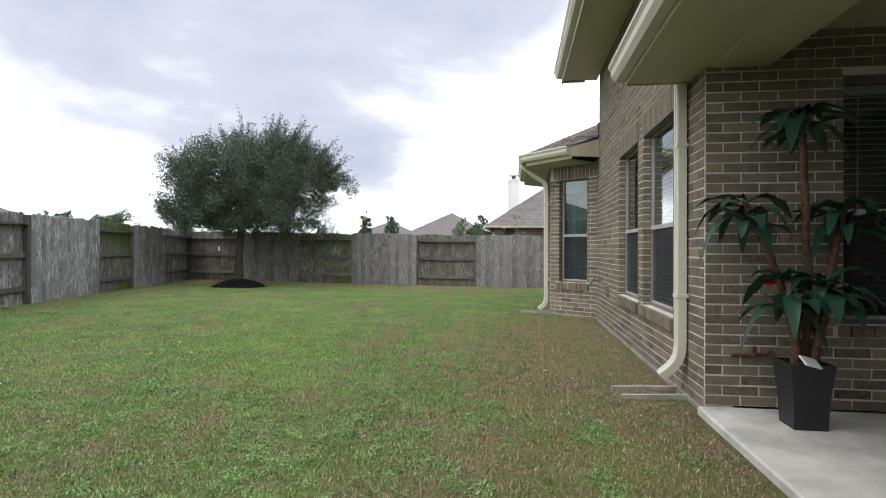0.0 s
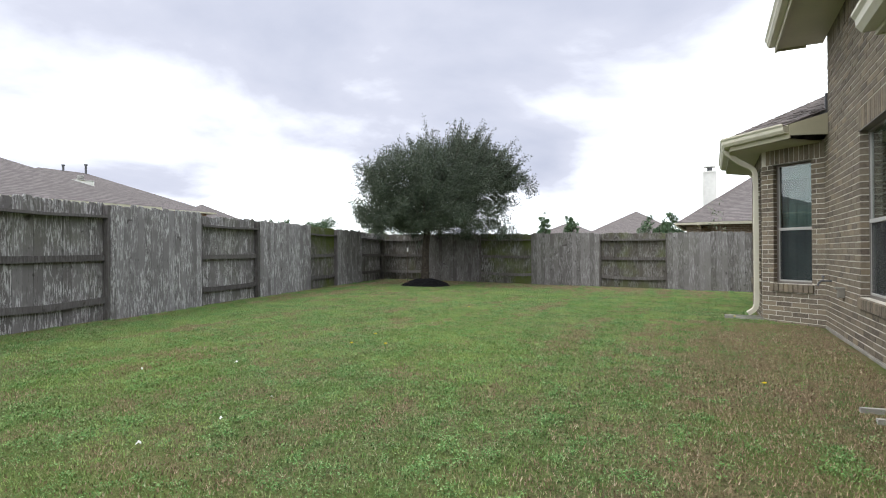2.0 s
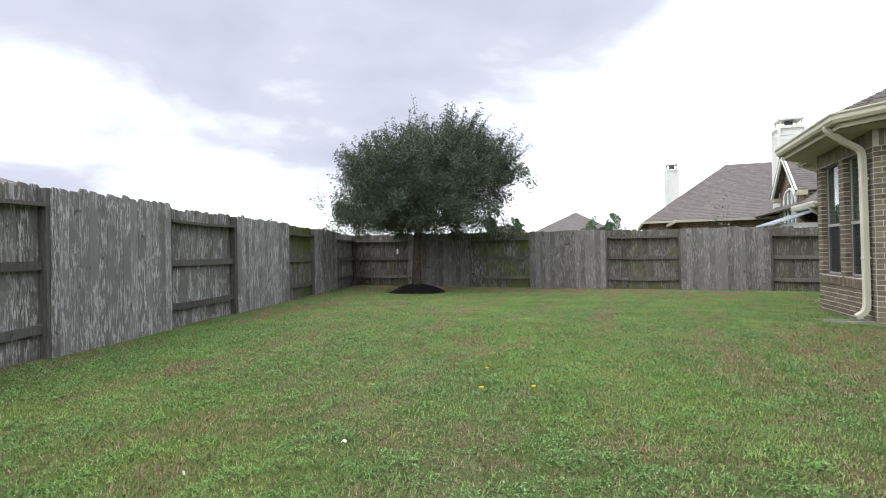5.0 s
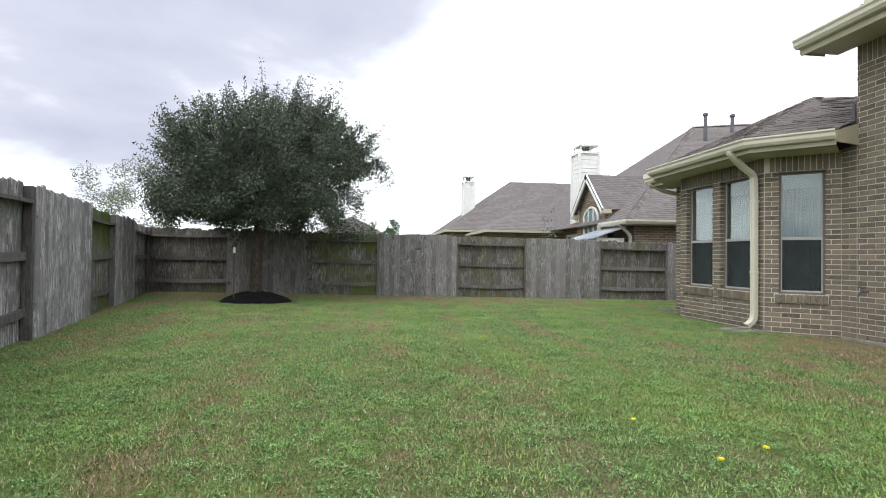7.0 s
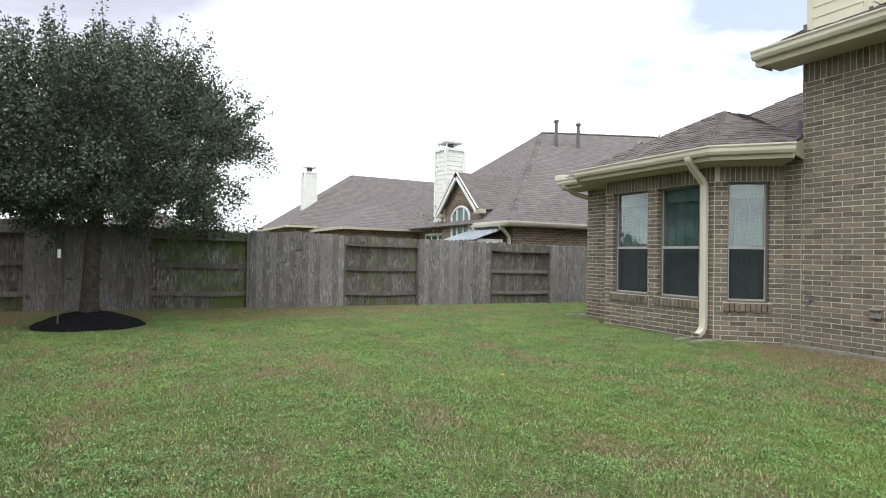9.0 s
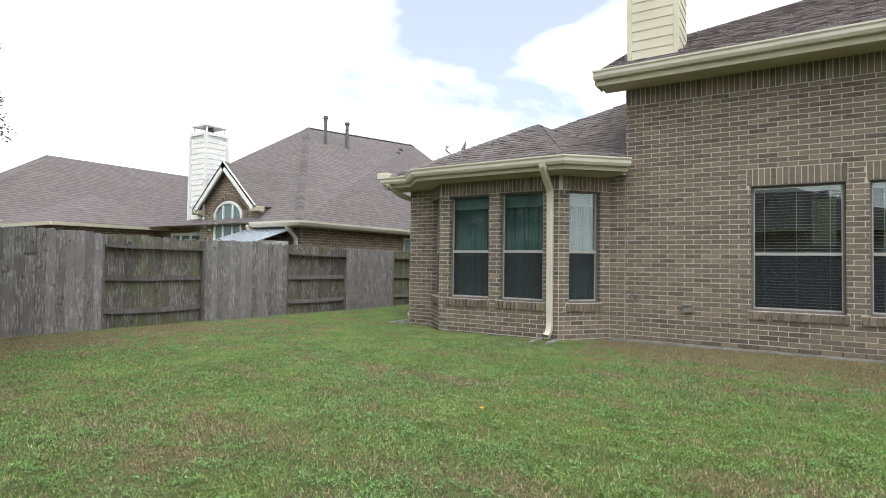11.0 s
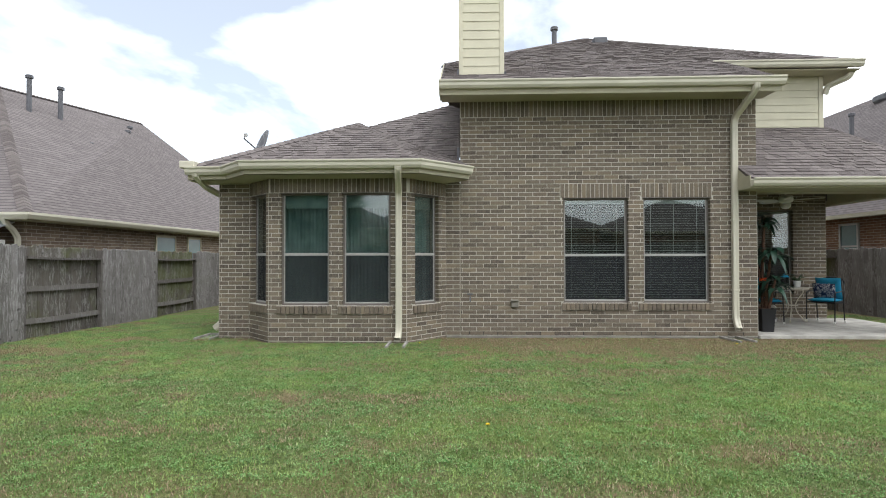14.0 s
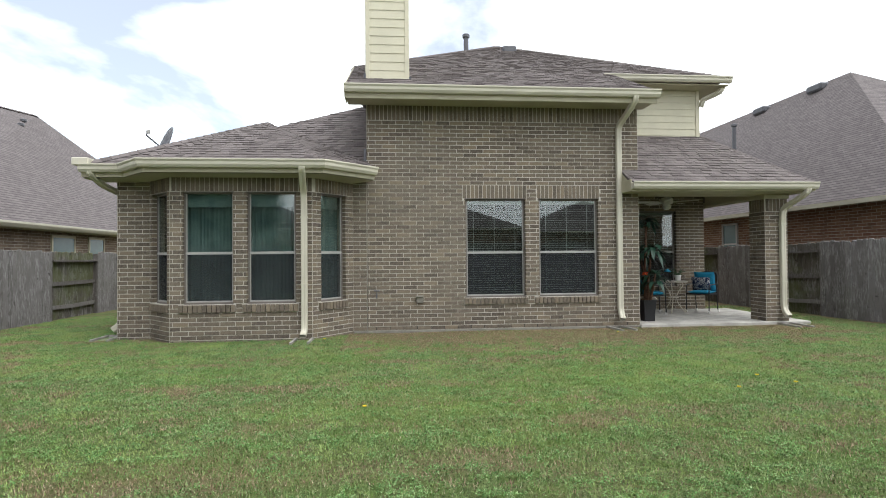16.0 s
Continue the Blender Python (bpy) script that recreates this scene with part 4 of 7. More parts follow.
# covered patio
pw = (0.92, 2.1, 0.66, 2.41)
brick_wall(HOUSE, (1.1, 4.6, 0), EAST, S_, 2.6, 0.06, 2.8, [pw], "brown brick patio wall in shade", near=0.5, limit=300)
window(HOUSE, (1.1, 4.6), EAST, S_, *pw, "blinds", "brown-framed sash window with lowered blinds")
gw = (0.70, 1.65, 0.60, 2.40)
brick_wall(HOUSE, (3.7, 1.75, 0), NORTH, W, 2.84, 0.06, 2.8, [gw], "brown brick patio wall", near=0.4, limit=150)
window(HOUSE, (3.7, 1.75), NORTH, W, *gw, "blinds", "brown-framed sash window with lowered blinds")
part("wall", boxes(((3.72, 1.75, -0.1), (14, 1.95, 2.8))), M_FARBRICK, HOUSE, "brown brick side wall")
part("wall", boxes(((1.3, 9.48, 2.7), (12, 9.68, 4.4))), M_FARBRICK, HOUSE, "brown brick upper side wall")
part("wall", boxes(((13.8, 1.95, -0.1), (14, 13.86, 4.4)), ((6.9, 13.66, 0), (14, 13.86, 2.7))), M_FARBRICK, HOUSE, "brown brick rear wall")

# brick pillar
PX, PY, PW = 1.12, 1.60, 0.46
for o, u, n in (((PX, PY, 0), NORTH, W), ((PX, PY + PW, 0), EAST, NORTH), ((PX, PY, 0), EAST, S_), ((PX + PW, PY, 0), NORTH, EAST)):
    brick_wall(HOUSE, o, u, n, PW, 0.05, 2.42, [], "brown brick patio pillar", soldier_top=True, near=0.2, limit=75, thick=0.12)
part("pillar_cap", boxes(((PX - 0.03, PY - 0.03, 2.42), (PX + PW + 0.03, PY + PW + 0.03, 2.5)), bevel=0.008), M_TRIM, HOUSE, "painted pillar cap")
part("beam", boxes(((1.14, 1.5, 2.5), (1.54, 4.597, 2.74)), ((1.54, 1.5, 2.5), (3.697, 1.72, 2.74)), bevel=0.006), M_TRIM, HOUSE, "painted patio beam")

# rooms behind the glass; their unlit look is painted in as dark colour
part("room", boxes(((1.35, 4.85, 0.0), (5.0, 9.4, 0.05)), ((1.35, 4.85, 3.0), (5.0, 9.4, 3.05)), ((5.0, 4.85, 0), (5.05, 9.4, 3.05)), ((1.35, 4.8, 0), (5.05, 4.85, 3.05)), ((1.35, 9.4, 0), (5.05, 9.45, 3.05))), M_DARK, HOUSE, "room interior with its dimness painted as dark colour")
part("room", boxes(((0.62, 10.55, 0.0), (1.35, 12.7, 0.05)), ((1.35, 10.0, 0.0), (5.0, 13.6, 0.05)), ((0.62, 10.55, 2.6), (1.35, 12.7, 2.65)), ((1.35, 10.0, 2.6), (5.0, 13.6, 2.65)), ((5.0, 10.0, 0), (5.05, 13.6, 2.65)), ((1.35, 9.95, 0), (5.05, 10.0, 2.65)), ((1.15, 13.6, 0), (5.05, 13.65, 2.65))), M_DARK, HOUSE, "room interior with its dimness painted as dark colour")

# main roof
EZ = 4.27
PEAK = (8.5, 5.85, 8.16)
roof_plane(HOUSE, [(0.5, 4.5, EZ), (0.5, 10.0, EZ), (2.75, 10.0, 5.36), PEAK, (2.6, 4.5, 5.29)], "grey-brown shingle roof", limit=200, near=(0.5, 7, 4.3))
roof_plane(HOUSE, [(2.75, 10.0, 5.36), (14, 10.0, 5.36), PEAK], "grey-brown shingle roof", shingled=False)
roof_plane(HOUSE, [(2.55, 1.8, 5.25), (2.55, 4.7, 5.25), PEAK], "grey-brown shingle roof", limit=60, near=(2.5, 3, 5.2))
roof_plane(HOUSE, [(2.55, 1.8, 5.25), (14, 1.8, 5.25), PEAK], "grey-brown shingle roof", shingled=False)
ridge_caps(HOUSE, (2.75, 10.0, 5.36), PEAK)
ridge_caps(HOUSE, (2.55, 1.8, 5.25), PEAK)
gutter(HOUSE, [(0.5, 10.02, EZ), (0.5, 4.48, EZ)])
part("fascia", boxes(((0.505, 4.5, EZ - 0.22), (0.53, 10.0, EZ - 0.01)), ((0.505, 10.0, EZ - 0.20), (0.9, 10.02, EZ + 0.0)), bevel=0.003), M_TRIM, HOUSE, "olive-cream fascia board")
part("soffit", boxes(((0.53, 4.5, EZ - 0.17), (1.1, 10.0, EZ - 0.155))), M_TRIM, HOUSE, "olive-cream soffit")
# rake at the northern gable end
bm = bmesh.new()
sweep(bm, [(0.5, 10.01, EZ - 0.02), (2.75, 10.01, 5.34)], [(-0.012, -0.16), (0.012, -0.16), (0.012, 0.03), (-0.012, 0.03)])
part("rake_board", bm, M_TRIM, HOUSE, "olive-cream rake board")

# upper storey in lap siding
bm = None
z = 3.9
k = 0
while z < 5.12:
    bm = bmesh.new()
    for lo, hi in (((2.985, 2.28, z), (3.0, 4.7, z + 0.155)), ((3.0, 2.265, z), (13.9, 2.28, z + 0.155))):
        box(bm, lo, hi)
    for v in bm.verts:
        if v.co.z < z + 0.01:
            if v.co.x < 2.995:
                v.co.x -= 0.012
            elif v.co.y < 2.275 and v.co.x > 2.99:
                v.co.y -= 0.012
    part("siding_board", bm, M_SIDING, HOUSE, "pale yellow lap siding board")
    z += 0.15
part("wall", boxes(((3.0, 2.28, 3.6), (3.1, 4.7, 5.2)), ((3.1, 2.28, 3.6), (13.9, 2.38, 5.2))), M_SIDING, HOUSE, "pale yellow siding wall")
part("corner_board", boxes(((2.965, 2.25, 3.9), (2.985, 2.34, 5.12)), ((2.985, 2.245, 3.9), (3.06, 2.262, 5.12)), bevel=0.003), M_SIDING, HOUSE, "pale yellow corner board")
gutter(HOUSE, [(2.55, 4.7, 5.25), (2.55, 1.78, 5.25)])
part("soffit", boxes(((2.56, 1.8, 5.08), (3.0, 4.7, 5.10)), ((3.0, 1.8, 5.08), (13.9, 2.28, 5.10))), M_TRIM, HOUSE, "olive-cream soffit")
downspout(HOUSE, smooth_path([(2.70, 1.85, 5.1), (2.72, 1.9, 4.98), (2.9, 2.2, 4.85), (2.95, 2.225, 4.7)], 0.05))

# patio roof
PZ = 2.66
roof_plane(HOUSE, [(0.6, 1.45, PZ), (0.6, 4.6, PZ), (3.0, 4.6, 4.03), (3.0, 2.2, 4.03)], "grey-brown shingle patio roof", limit=120, near=(0.6, 3, 2.7))
roof_plane(HOUSE, [(0.6, 4.6, PZ), (0.6, 4.95, PZ), (1.09, 4.95, 2.94), (1.09, 4.6, 2.94)], "grey-brown shingle patio roof")
roof_plane(HOUSE, [(0.6, 1.45, PZ), (9.0, 1.45, PZ), (9.0, 2.2, 4.03), (3.0, 2.2, 4.03)], "grey-brown shingle patio roof", shingled=False)
ridge_caps(HOUSE, (0.6, 1.45, PZ), (3.0, 2.2, 4.03))
gutter(HOUSE, [(0.6, 4.96, PZ), (0.6, 1.43, PZ)])
part("fascia", boxes(((0.605, 1.45, PZ - 0.16), (0.63, 4.95, PZ - 0.01)), ((0.605, 4.95, PZ - 0.16), (1.09, 4.97, PZ + 0.05)), bevel=0.003), M_TRIM, HOUSE, "olive-cream fascia board")
pe = bmesh.new()
for pts in ([(0.62, 4.962, PZ - 0.03), (1.09, 4.962, 2.60), (1.09, 4.962, 2.93)],):
    bm2 = [pe.verts.new(p) for p in pts]
    pe.faces.new(bm2)
part("gable_end", pe, M_TRIM, HOUSE, "olive-cream gable end")
part("soffit", boxes(((0.63, 1.45, PZ - 0.15), (1.14, 4.95, PZ - 0.135)), ((1.14, 1.40, PZ - 0.15), (9.0, 1.5, PZ - 0.135))), M_TRIM, HOUSE, "olive-cream soffit with vent holes")
part("fascia", boxes(((0.605, 1.43, PZ - 0.16), (9.0, 1.45, PZ + 0.0))), M_TRIM, HOUSE, "olive-cream fascia board")
part("patio_ceiling", boxes(((1.5, 1.6, 2.745), (3.7, 4.6, 2.76))), M_TRIM, HOUSE, "olive-cream patio ceiling")

# bay roof
BZ = 2.88
BP = Vector((2.2, 11.67, 4.02))
bR0, bR1, bL1, bL2, bL3 = (0.62, 9.53, BZ), (-0.10, 10.30, BZ), (-0.10, 13.02, BZ), (0.45, 13.55, BZ), (0.45, 14.2, BZ)
bV, bQ, B2 = (1.12, 9.7, 3.02), (4.5, 9.95, 5.0), (3.3, 11.9, 4.16)
roof_plane(HOUSE, [bR1, bL1, tuple(BP)], "grey-brown shingle bay roof", limit=130, near=(0, 11.6, 2.9))
roof_plane(HOUSE, [bR0, bR1, tuple(BP), bV], "grey-brown shingle bay roof", limit=60, near=(0.3, 10, 2.9))
wn_ = (Vector(B2) - Vector(bV)).cross(Vector(bQ) - Vector(bV)).normalized()
wz = lambda x, y: bV[2] - (wn_.x * (x - bV[0]) + wn_.y * (y - bV[1])) / wn_.z
roof_plane(HOUSE, [bV, (4.2, 9.7, wz(4.2, 9.7)), bQ, B2], "grey-brown shingle bay roof", level=True)
roof_plane(HOUSE, [bV, B2, tuple(BP)], "grey-brown shingle bay roof", level=True)
roof_plane(HOUSE, [bL1, bL2, tuple(BP)], "grey-brown shingle bay roof")
roof_plane(HOUSE, [bL2, bL3, tuple(BP)], "grey-brown shingle bay roof")
roof_plane(HOUSE, [bL3, (8.0, 14.2, BZ), (8.0, 12.0, 4.3), bQ, B2, tuple(BP)], "grey-brown shingle bay roof", shingled=False)
for a, b in ((bR1, BP), (bL1, BP), (bL2, BP), (bL3, BP)):
    ridge_caps(HOUSE, a, b)
gutter(HOUSE, [bL3, bL2, bL1, bR1, bR0])
bm = bmesh.new()
sweep(bm, [(p[0] + 0.012, p[1], BZ) for p in (bL3, bL2, bL1, bR1, bR0)], [(-0.02, -0.20), (0.004, -0.20), (0.004, -0.015), (-0.02, -0.015)])
bmesh.ops.recalc_face_normals(bm, faces=bm.faces)
part("fascia", bm, M_TRIM, HOUSE, "olive-cream fascia board")
bm = bmesh.new()
outer = [bL3, bL2, bL1, bR1, bR0]
inner = [(1.0, 14.2, 0), (1.0, 13.27, 0), (0.46, 12.74, 0), (0.46, 10.62, 0), (1.16, 10.02, 0)]
for zz in (2.665, 2.68):
    ov = [bm.verts.new((p[0] + 0.015, p[1], zz)) for p in outer]
    iv = [bm.verts.new((p[0], p[1], zz)) for p in inner]
    for i in range(4):
        bm.faces.new((ov[i], ov[i + 1], iv[i + 1], iv[i]))
bmesh.ops.recalc_face_normals(bm, faces=bm.faces)
part("soffit", bm, M_TRIM, HOUSE, "olive-cream soffit")
bm = bmesh.new()
for dy in (0.0, -0.02):
    bm.faces.new([bm.verts.new(p) for p in ((0.63, 9.53 + dy, 2.72), (1.095, 9.675 + dy, 2.72), (1.095, 9.675 + dy, 3.02), (0.63, 9.53 + dy, 2.875))])
bmesh.ops.bridge_loops(bm, edges=bm.edges)
bmesh.ops.recalc_face_normals(bm, faces=bm.faces)
part("eave_return", bm, M_TRIM, HOUSE, "olive-cream eave return")
part("gutter_end_box", boxes(((0.36, 14.05, BZ - 0.02), (0.62, 14.3, BZ + 0.1)), bevel=0.01), M_GUTTER, HOUSE, "cream gutter end box")

# chimney in lap siding
CH = part("chimney", boxes(((1.25, 8.93, 4.4), (2.15, 9.66, 7.15))), M_SIDING, HOUSE, "pale yellow sided chimney")
z = 4.62
while z < 7.1:
    bm = bmesh.new()
    for lo, hi in (((1.235, 8.93, z), (1.25, 9.66, z + 0.165)), ((1.25, 8.915, z), (2.15, 8.93, z + 0.165)), ((1.25, 9.66, z), (2.15, 9.675, z + 0.165))):
        box(bm, lo, hi)
    for v in bm.verts:
        if v.co.z < z + 0.01:
            if v.co.x < 1.245:
                v.co.x -= 0.010
            elif v.co.y < 8.925:
                v.co.y -= 0.010
            elif v.co.y > 9.665:
                v.co.y += 0.010
    part("siding_board", bm, M_SIDING, CH)
    z += 0.16
part("corner_board", boxes(*[((1.215, y, 4.45), (1.237, y + 0.075, 7.15)) for y in (8.90, 9.62)], *[((1.22, y, 4.45), (1.30, y + 0.018, 7.15)) for y in (8.895, 9.68)], ((1.215, 8.90, 4.45), (1.232, 9.69, 4.62)), bevel=0.003), M_SIDING, CH)
part("chimney_cap", boxes(((1.15, 8.83, 7.15), (2.25, 9.76, 7.22)), bevel=0.01), M_SIDING, CH)
part("flashing", boxes(((1.19, 9.69, 4.5), (1.22, 9.73, 4.72))), M_DISH, CH, "dark flashing")
part("flashing", boxes(((1.19, 8.86, 4.5), (1.24, 8.9, 4.66))), M_DISH, CH, "dark flashing")


def vent_pipe(house, x, y, z0, z1, r=0.05, cap=True):
    bm = bmesh.new()
    tube(bm, [(x, y, z0), (x, y, z1)], r, 10)
    if cap:
        tube(bm, [(x, y, z1), (x, y, z1 + 0.02), (x, y, z1 + 0.10), (x, y, z1 + 0.12)], [r, r * 1.5, r * 1.5, r * 1.1], 10)
    return part("vent_pipe", bm, M_DISH, house, "dark grey roof vent pipe", smooth=False)


vent_pipe(HOUSE, 6.9, 7.05, 7.2, 7.75, 0.07)
part("roof_vent", boxes(((7.1, 5.5, 7.45), (7.5, 5.9, 7.66)), bevel=0.03), M_DISH, HOUSE, "dark low roof vent")
part("roof_flashing", boxes(((1.07, 9.69, 2.95), (1.1, 9.73, 3.30)), ((1.02, 9.70, 2.98), (1.10, 9.78, 3.07)), bevel=0.004), M_DISH, HOUSE, "dark step flashing")

# downspouts
downspout(HOUSE, smooth_path([(0.44, 4.93, EZ - 0.1), (0.46, 4.93, 4.08), (0.62, 4.95, 3.98), (1.03, 5.0, 3.75), (1.04, 5.0, 3.5), (1.045, 5.0, 0.36), (1.0, 5.0, 0.26), (0.90, 5.02, 0.17)], 0.09))
downspout(HOUSE, smooth_path([(-0.16, 10.62, BZ - 0.1), (-0.15, 10.62, 2.72), (0.05, 10.64, 2.55), (0.27, 10.66, 2.42), (0.28, 10.66, 2.2), (0.285, 10.66, 0.24), (0.25, 10.66, 0.15), (0.16, 10.67, 0.09)], 0.08))
downspout(HOUSE, smooth_path([(0.54, 1.62, PZ - 0.1), (0.56, 1.63, 2.46), (1.05, 1.72, 2.22), (1.065, 1.74, 2.05), (1.065, 1.74, 0.34), (1.02, 1.74, 0.24), (0.92, 1.74, 0.16)], 0.09))
downspout(HOUSE, smooth_path([(0.40, 14.05, BZ - 0.1), (0.42, 14.04, 2.72), (0.7, 14.0, 2.58), (1.2, 13.93, 2.48), (1.25, 13.92, 2.3), (1.25, 13.92, 0.3), (1.22, 13.98, 0.2), (1.20, 14.08, 0.12)], 0.08))
for yy, xx, zs in ((5.0, 1.045, (3.2, 2.0, 0.8)), (10.66, 0.285, (2.0, 0.9)), (1.74, 1.065, (1.9, 0.8))):
    for zz in zs:
        part("strap", boxes(((xx - 0.042, yy - 0.056, zz), (xx + 0.05, yy + 0.056, zz + 0.03)), bevel=0.002), M_GUTTER, HOUSE)

# hose tap and outlet box on the wall
bm = bmesh.new()
tube(bm, [(1.1, 9.51, 0.69), (0.98, 9.51, 0.69), (0.95, 9.51, 0.66), (0.94, 9.51, 0.62)], [0.012, 0.012, 0.014, 0.012])
tube(bm, [(1.0, 9.51, 0.69), (1.0, 9.51, 0.75)], 0.008)
tube(bm, [(1.0, 9.46, 0.75), (1.0, 9.56, 0.75)], 0.014)
part("hose_tap", bm, M_DISH, HOUSE, "dark brass hose tap")
part("outlet_box", boxes(((1.03, 8.68, 0.52), (1.096, 8.80, 0.64)), ((1.0, 8.67, 0.62), (1.096, 8.81, 0.65)), bevel=0.006), M_FOUND, HOUSE, "grey-brown weatherproof outlet box")

# concrete patio slab
sl = alone("patio_slab", boxes(((1.05, 1.2, -0.2), (3.72, 4.598, 0.05)), bevel=0.012), M_CONCRETE, "pale worn concrete patio slab", "patio", kind="structure")


M_SPLASH = plain("weathered_concrete", (0.40, 0.38, 0.34), 0.92, vary=0.2, scale=5, grain=70, bump=0.3, spec=0.2)


def splash_block(x, y, rz, label):
    bm = bmesh.new()
    mm = pose(x, y, ground_z(x, y) - 0.02, 0, 0, rz)
    for lo, hi in (((-0.3, -0.15, 0.0), (0.3, 0.15, 0.02)), ((-0.3, -0.15, 0.02), (0.3, -0.115, 0.06)), ((-0.3, 0.115, 0.02), (0.3, 0.15, 0.06)), ((0.265, -0.115, 0.02), (0.3, 0.115, 0.06))):
        box(bm, lo, hi, mm)
    return alone("splash_block", bm, M_SPLASH, label, "splash block", "splash blocks under the downspouts")


splash_block(0.86, 5.08, 8, "weathered concrete splash block on the grass")
splash_block(0.12, 10.67, 0, "weathered concrete splash block on the grass")
splash_block(0.78, 1.74, 0, "weathered concrete splash block on the grass")
splash_block(0.98, 14.05, 0, "weathered concrete splash block on the grass")


# ---------------------------------------------------------------- fences
def picket_mesh(k):
    """A dog-eared cedar picket, 1 m tall before it is scaled, slightly cupped and split."""
    rnd = random.Random(40 + k)
    w, t, ear = 0.0715, 0.016, 0.028
    out = [(-w, 0), (w, 0), (w, 1.0 - ear * rnd.uniform(0.5, 1.2)), (w - ear, 1.0), (-w + ear, 1.0 - rnd.uniform(0, 0.006)), (-w, 1.0 - ear * rnd.uniform(0.5, 1.2))]
    if k == 3:
        out = [(-w, 0), (w, 0), (w, 0.985), (0.02, 1.0), (0.008, 0.985), (-w + ear, 0.998), (-w, 0.96)]
    b = rnd.uniform(-0.004, 0.004)
    face = [(x * (w - 0.0055) / w, z - 0.004 * (z > 0.5)) for x, z in out]
    verts = [(x, -t / 2 + b * (x / w) ** 2, z) for x, z in out] + [(x, t / 2 - 0.009 + b * (x / w) ** 2, z) for x, z in out] + [(x, t / 2 + b * (x / w) ** 2, z) for x, z in face]
    n = len(out)
    faces = [tuple(range(n)), tuple(range(3 * n - 1, 2 * n - 1, -1))]
    for k0 in (0, n):
        faces += [(k0 + i, k0 + i + n, k0 + (i + 1) % n + n, k0 + (i + 1) % n) for i in range(n)]
    return verts, faces


def fence(name_label, a, b, marks, first_recessed, inward, mats, top, seed, rise=0.0, mossy=()):
    """A good-neighbour fence from a to b: panels between the marks (metres along it) show their pickets or their rails by turns."""
    a, b = Vector((*a, 0)), Vector((*b, 0))
    d = (b - a).normalized()
    n = Vector((*inward, 0)).normalized()
    th = thing("fence", name_label, "fence", tuple(a), kind="structure")
    rnd = random.Random(seed)
    meshes = {}
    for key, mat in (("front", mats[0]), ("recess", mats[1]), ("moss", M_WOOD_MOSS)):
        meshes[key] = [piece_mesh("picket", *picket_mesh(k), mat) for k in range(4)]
    basis = Matrix(((d.x, n.x, 0, 0), (d.y, n.y, 0, 0), (0, 0, 1, 0), (0, 0, 0, 1)))
    rec = first_recessed
    for m0, m1 in zip(marks, marks[1:]):
        height = top + rise * (m0 + m1) / 2 / marks[-1]
        # post at the start of the panel
        p = a + d * m0
        g = ground_z(p.x, p.y)
        pb = boxes(((-0.045, -0.045, -0.15), (0.045, 0.045, height - 0.05)), bevel=0.004)
        bmesh.ops.transform(pb, matrix=Matrix.Translation((p.x, p.y, g)) @ basis, verts=pb.verts)
        part("post", pb, mats[2], th)
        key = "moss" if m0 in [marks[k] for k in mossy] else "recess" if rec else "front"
        off = -0.062 if rec else 0.052
        c = m0
        while c < m1 - 0.04:
            w = 0.1375
            sx = min(1.0, (m1 - c) / w)
            q = a + d * (c + w * sx / 2) + n * (off + rnd.uniform(-0.006, 0.006))
            g = ground_z(q.x, q.y)
            h = height + rnd.gauss(0, 0.012) + (0.0 if rec else 0.01)
            ob = new("picket", rnd.choice(meshes[key][:3]) if rnd.random() < 0.93 else meshes[key][3])
            ob.parent = th
            ob.matrix_parent_inverse = WORLD[th].inverted()
            ob.matrix_basis = Matrix.Translation((q.x, q.y, g - 0.02 + rnd.uniform(-0.01, 0.015))) @ basis @ Matrix.Rotation(rnd.gauss(0, 0.0016), 4, "Y") @ Matrix.Diagonal((sx, 1, h, 1))
            c += w + rnd.uniform(-0.002, 0.0008)
        # rails on the same side of the post as the yard in recessed panels
        for hz, sag in ((height - 0.22, 0.02), (height * 0.53, 0.015), (0.30, 0.03)):
            y0 = -0.045 if rec else 0.005
            p0, p1 = a + d * (m0 + 0.046), a + d * (m1 - 0.046)
            g0, g1 = ground_z(p0.x, p0.y), ground_z(p1.x, p1.y)
            rb = bmesh.new()
            pts = []
            for k in range(5):
                t = k / 4
                q = p0.lerp(p1, t)
                pts.append(Vector((q.x, q.y, g0 + (g1 - g0) * t + hz - sag * 4 * t * (1 - t) * rnd.uniform(0.3, 1.0))))
            if hz > height * 0.8 and rec:
                prof = [(-0.045, -0.019), (0.065, -0.019), (0.065, 0.019), (-0.045, 0.019)]
            else:
                prof = [(-0.045, -0.045), (0.0, -0.045), (0.0, 0.045), (-0.045, 0.045)]
            if (d.cross(Vector((0, 0, 1)))).dot(n) < 0:
                prof = [(-x, y) for x, y in prof]
            sweep(rb, pts, prof)
            bmesh.ops.recalc_face_normals(rb, faces=rb.faces)
            part("rail", rb, mats[2], th)
        rec = not rec
    return th


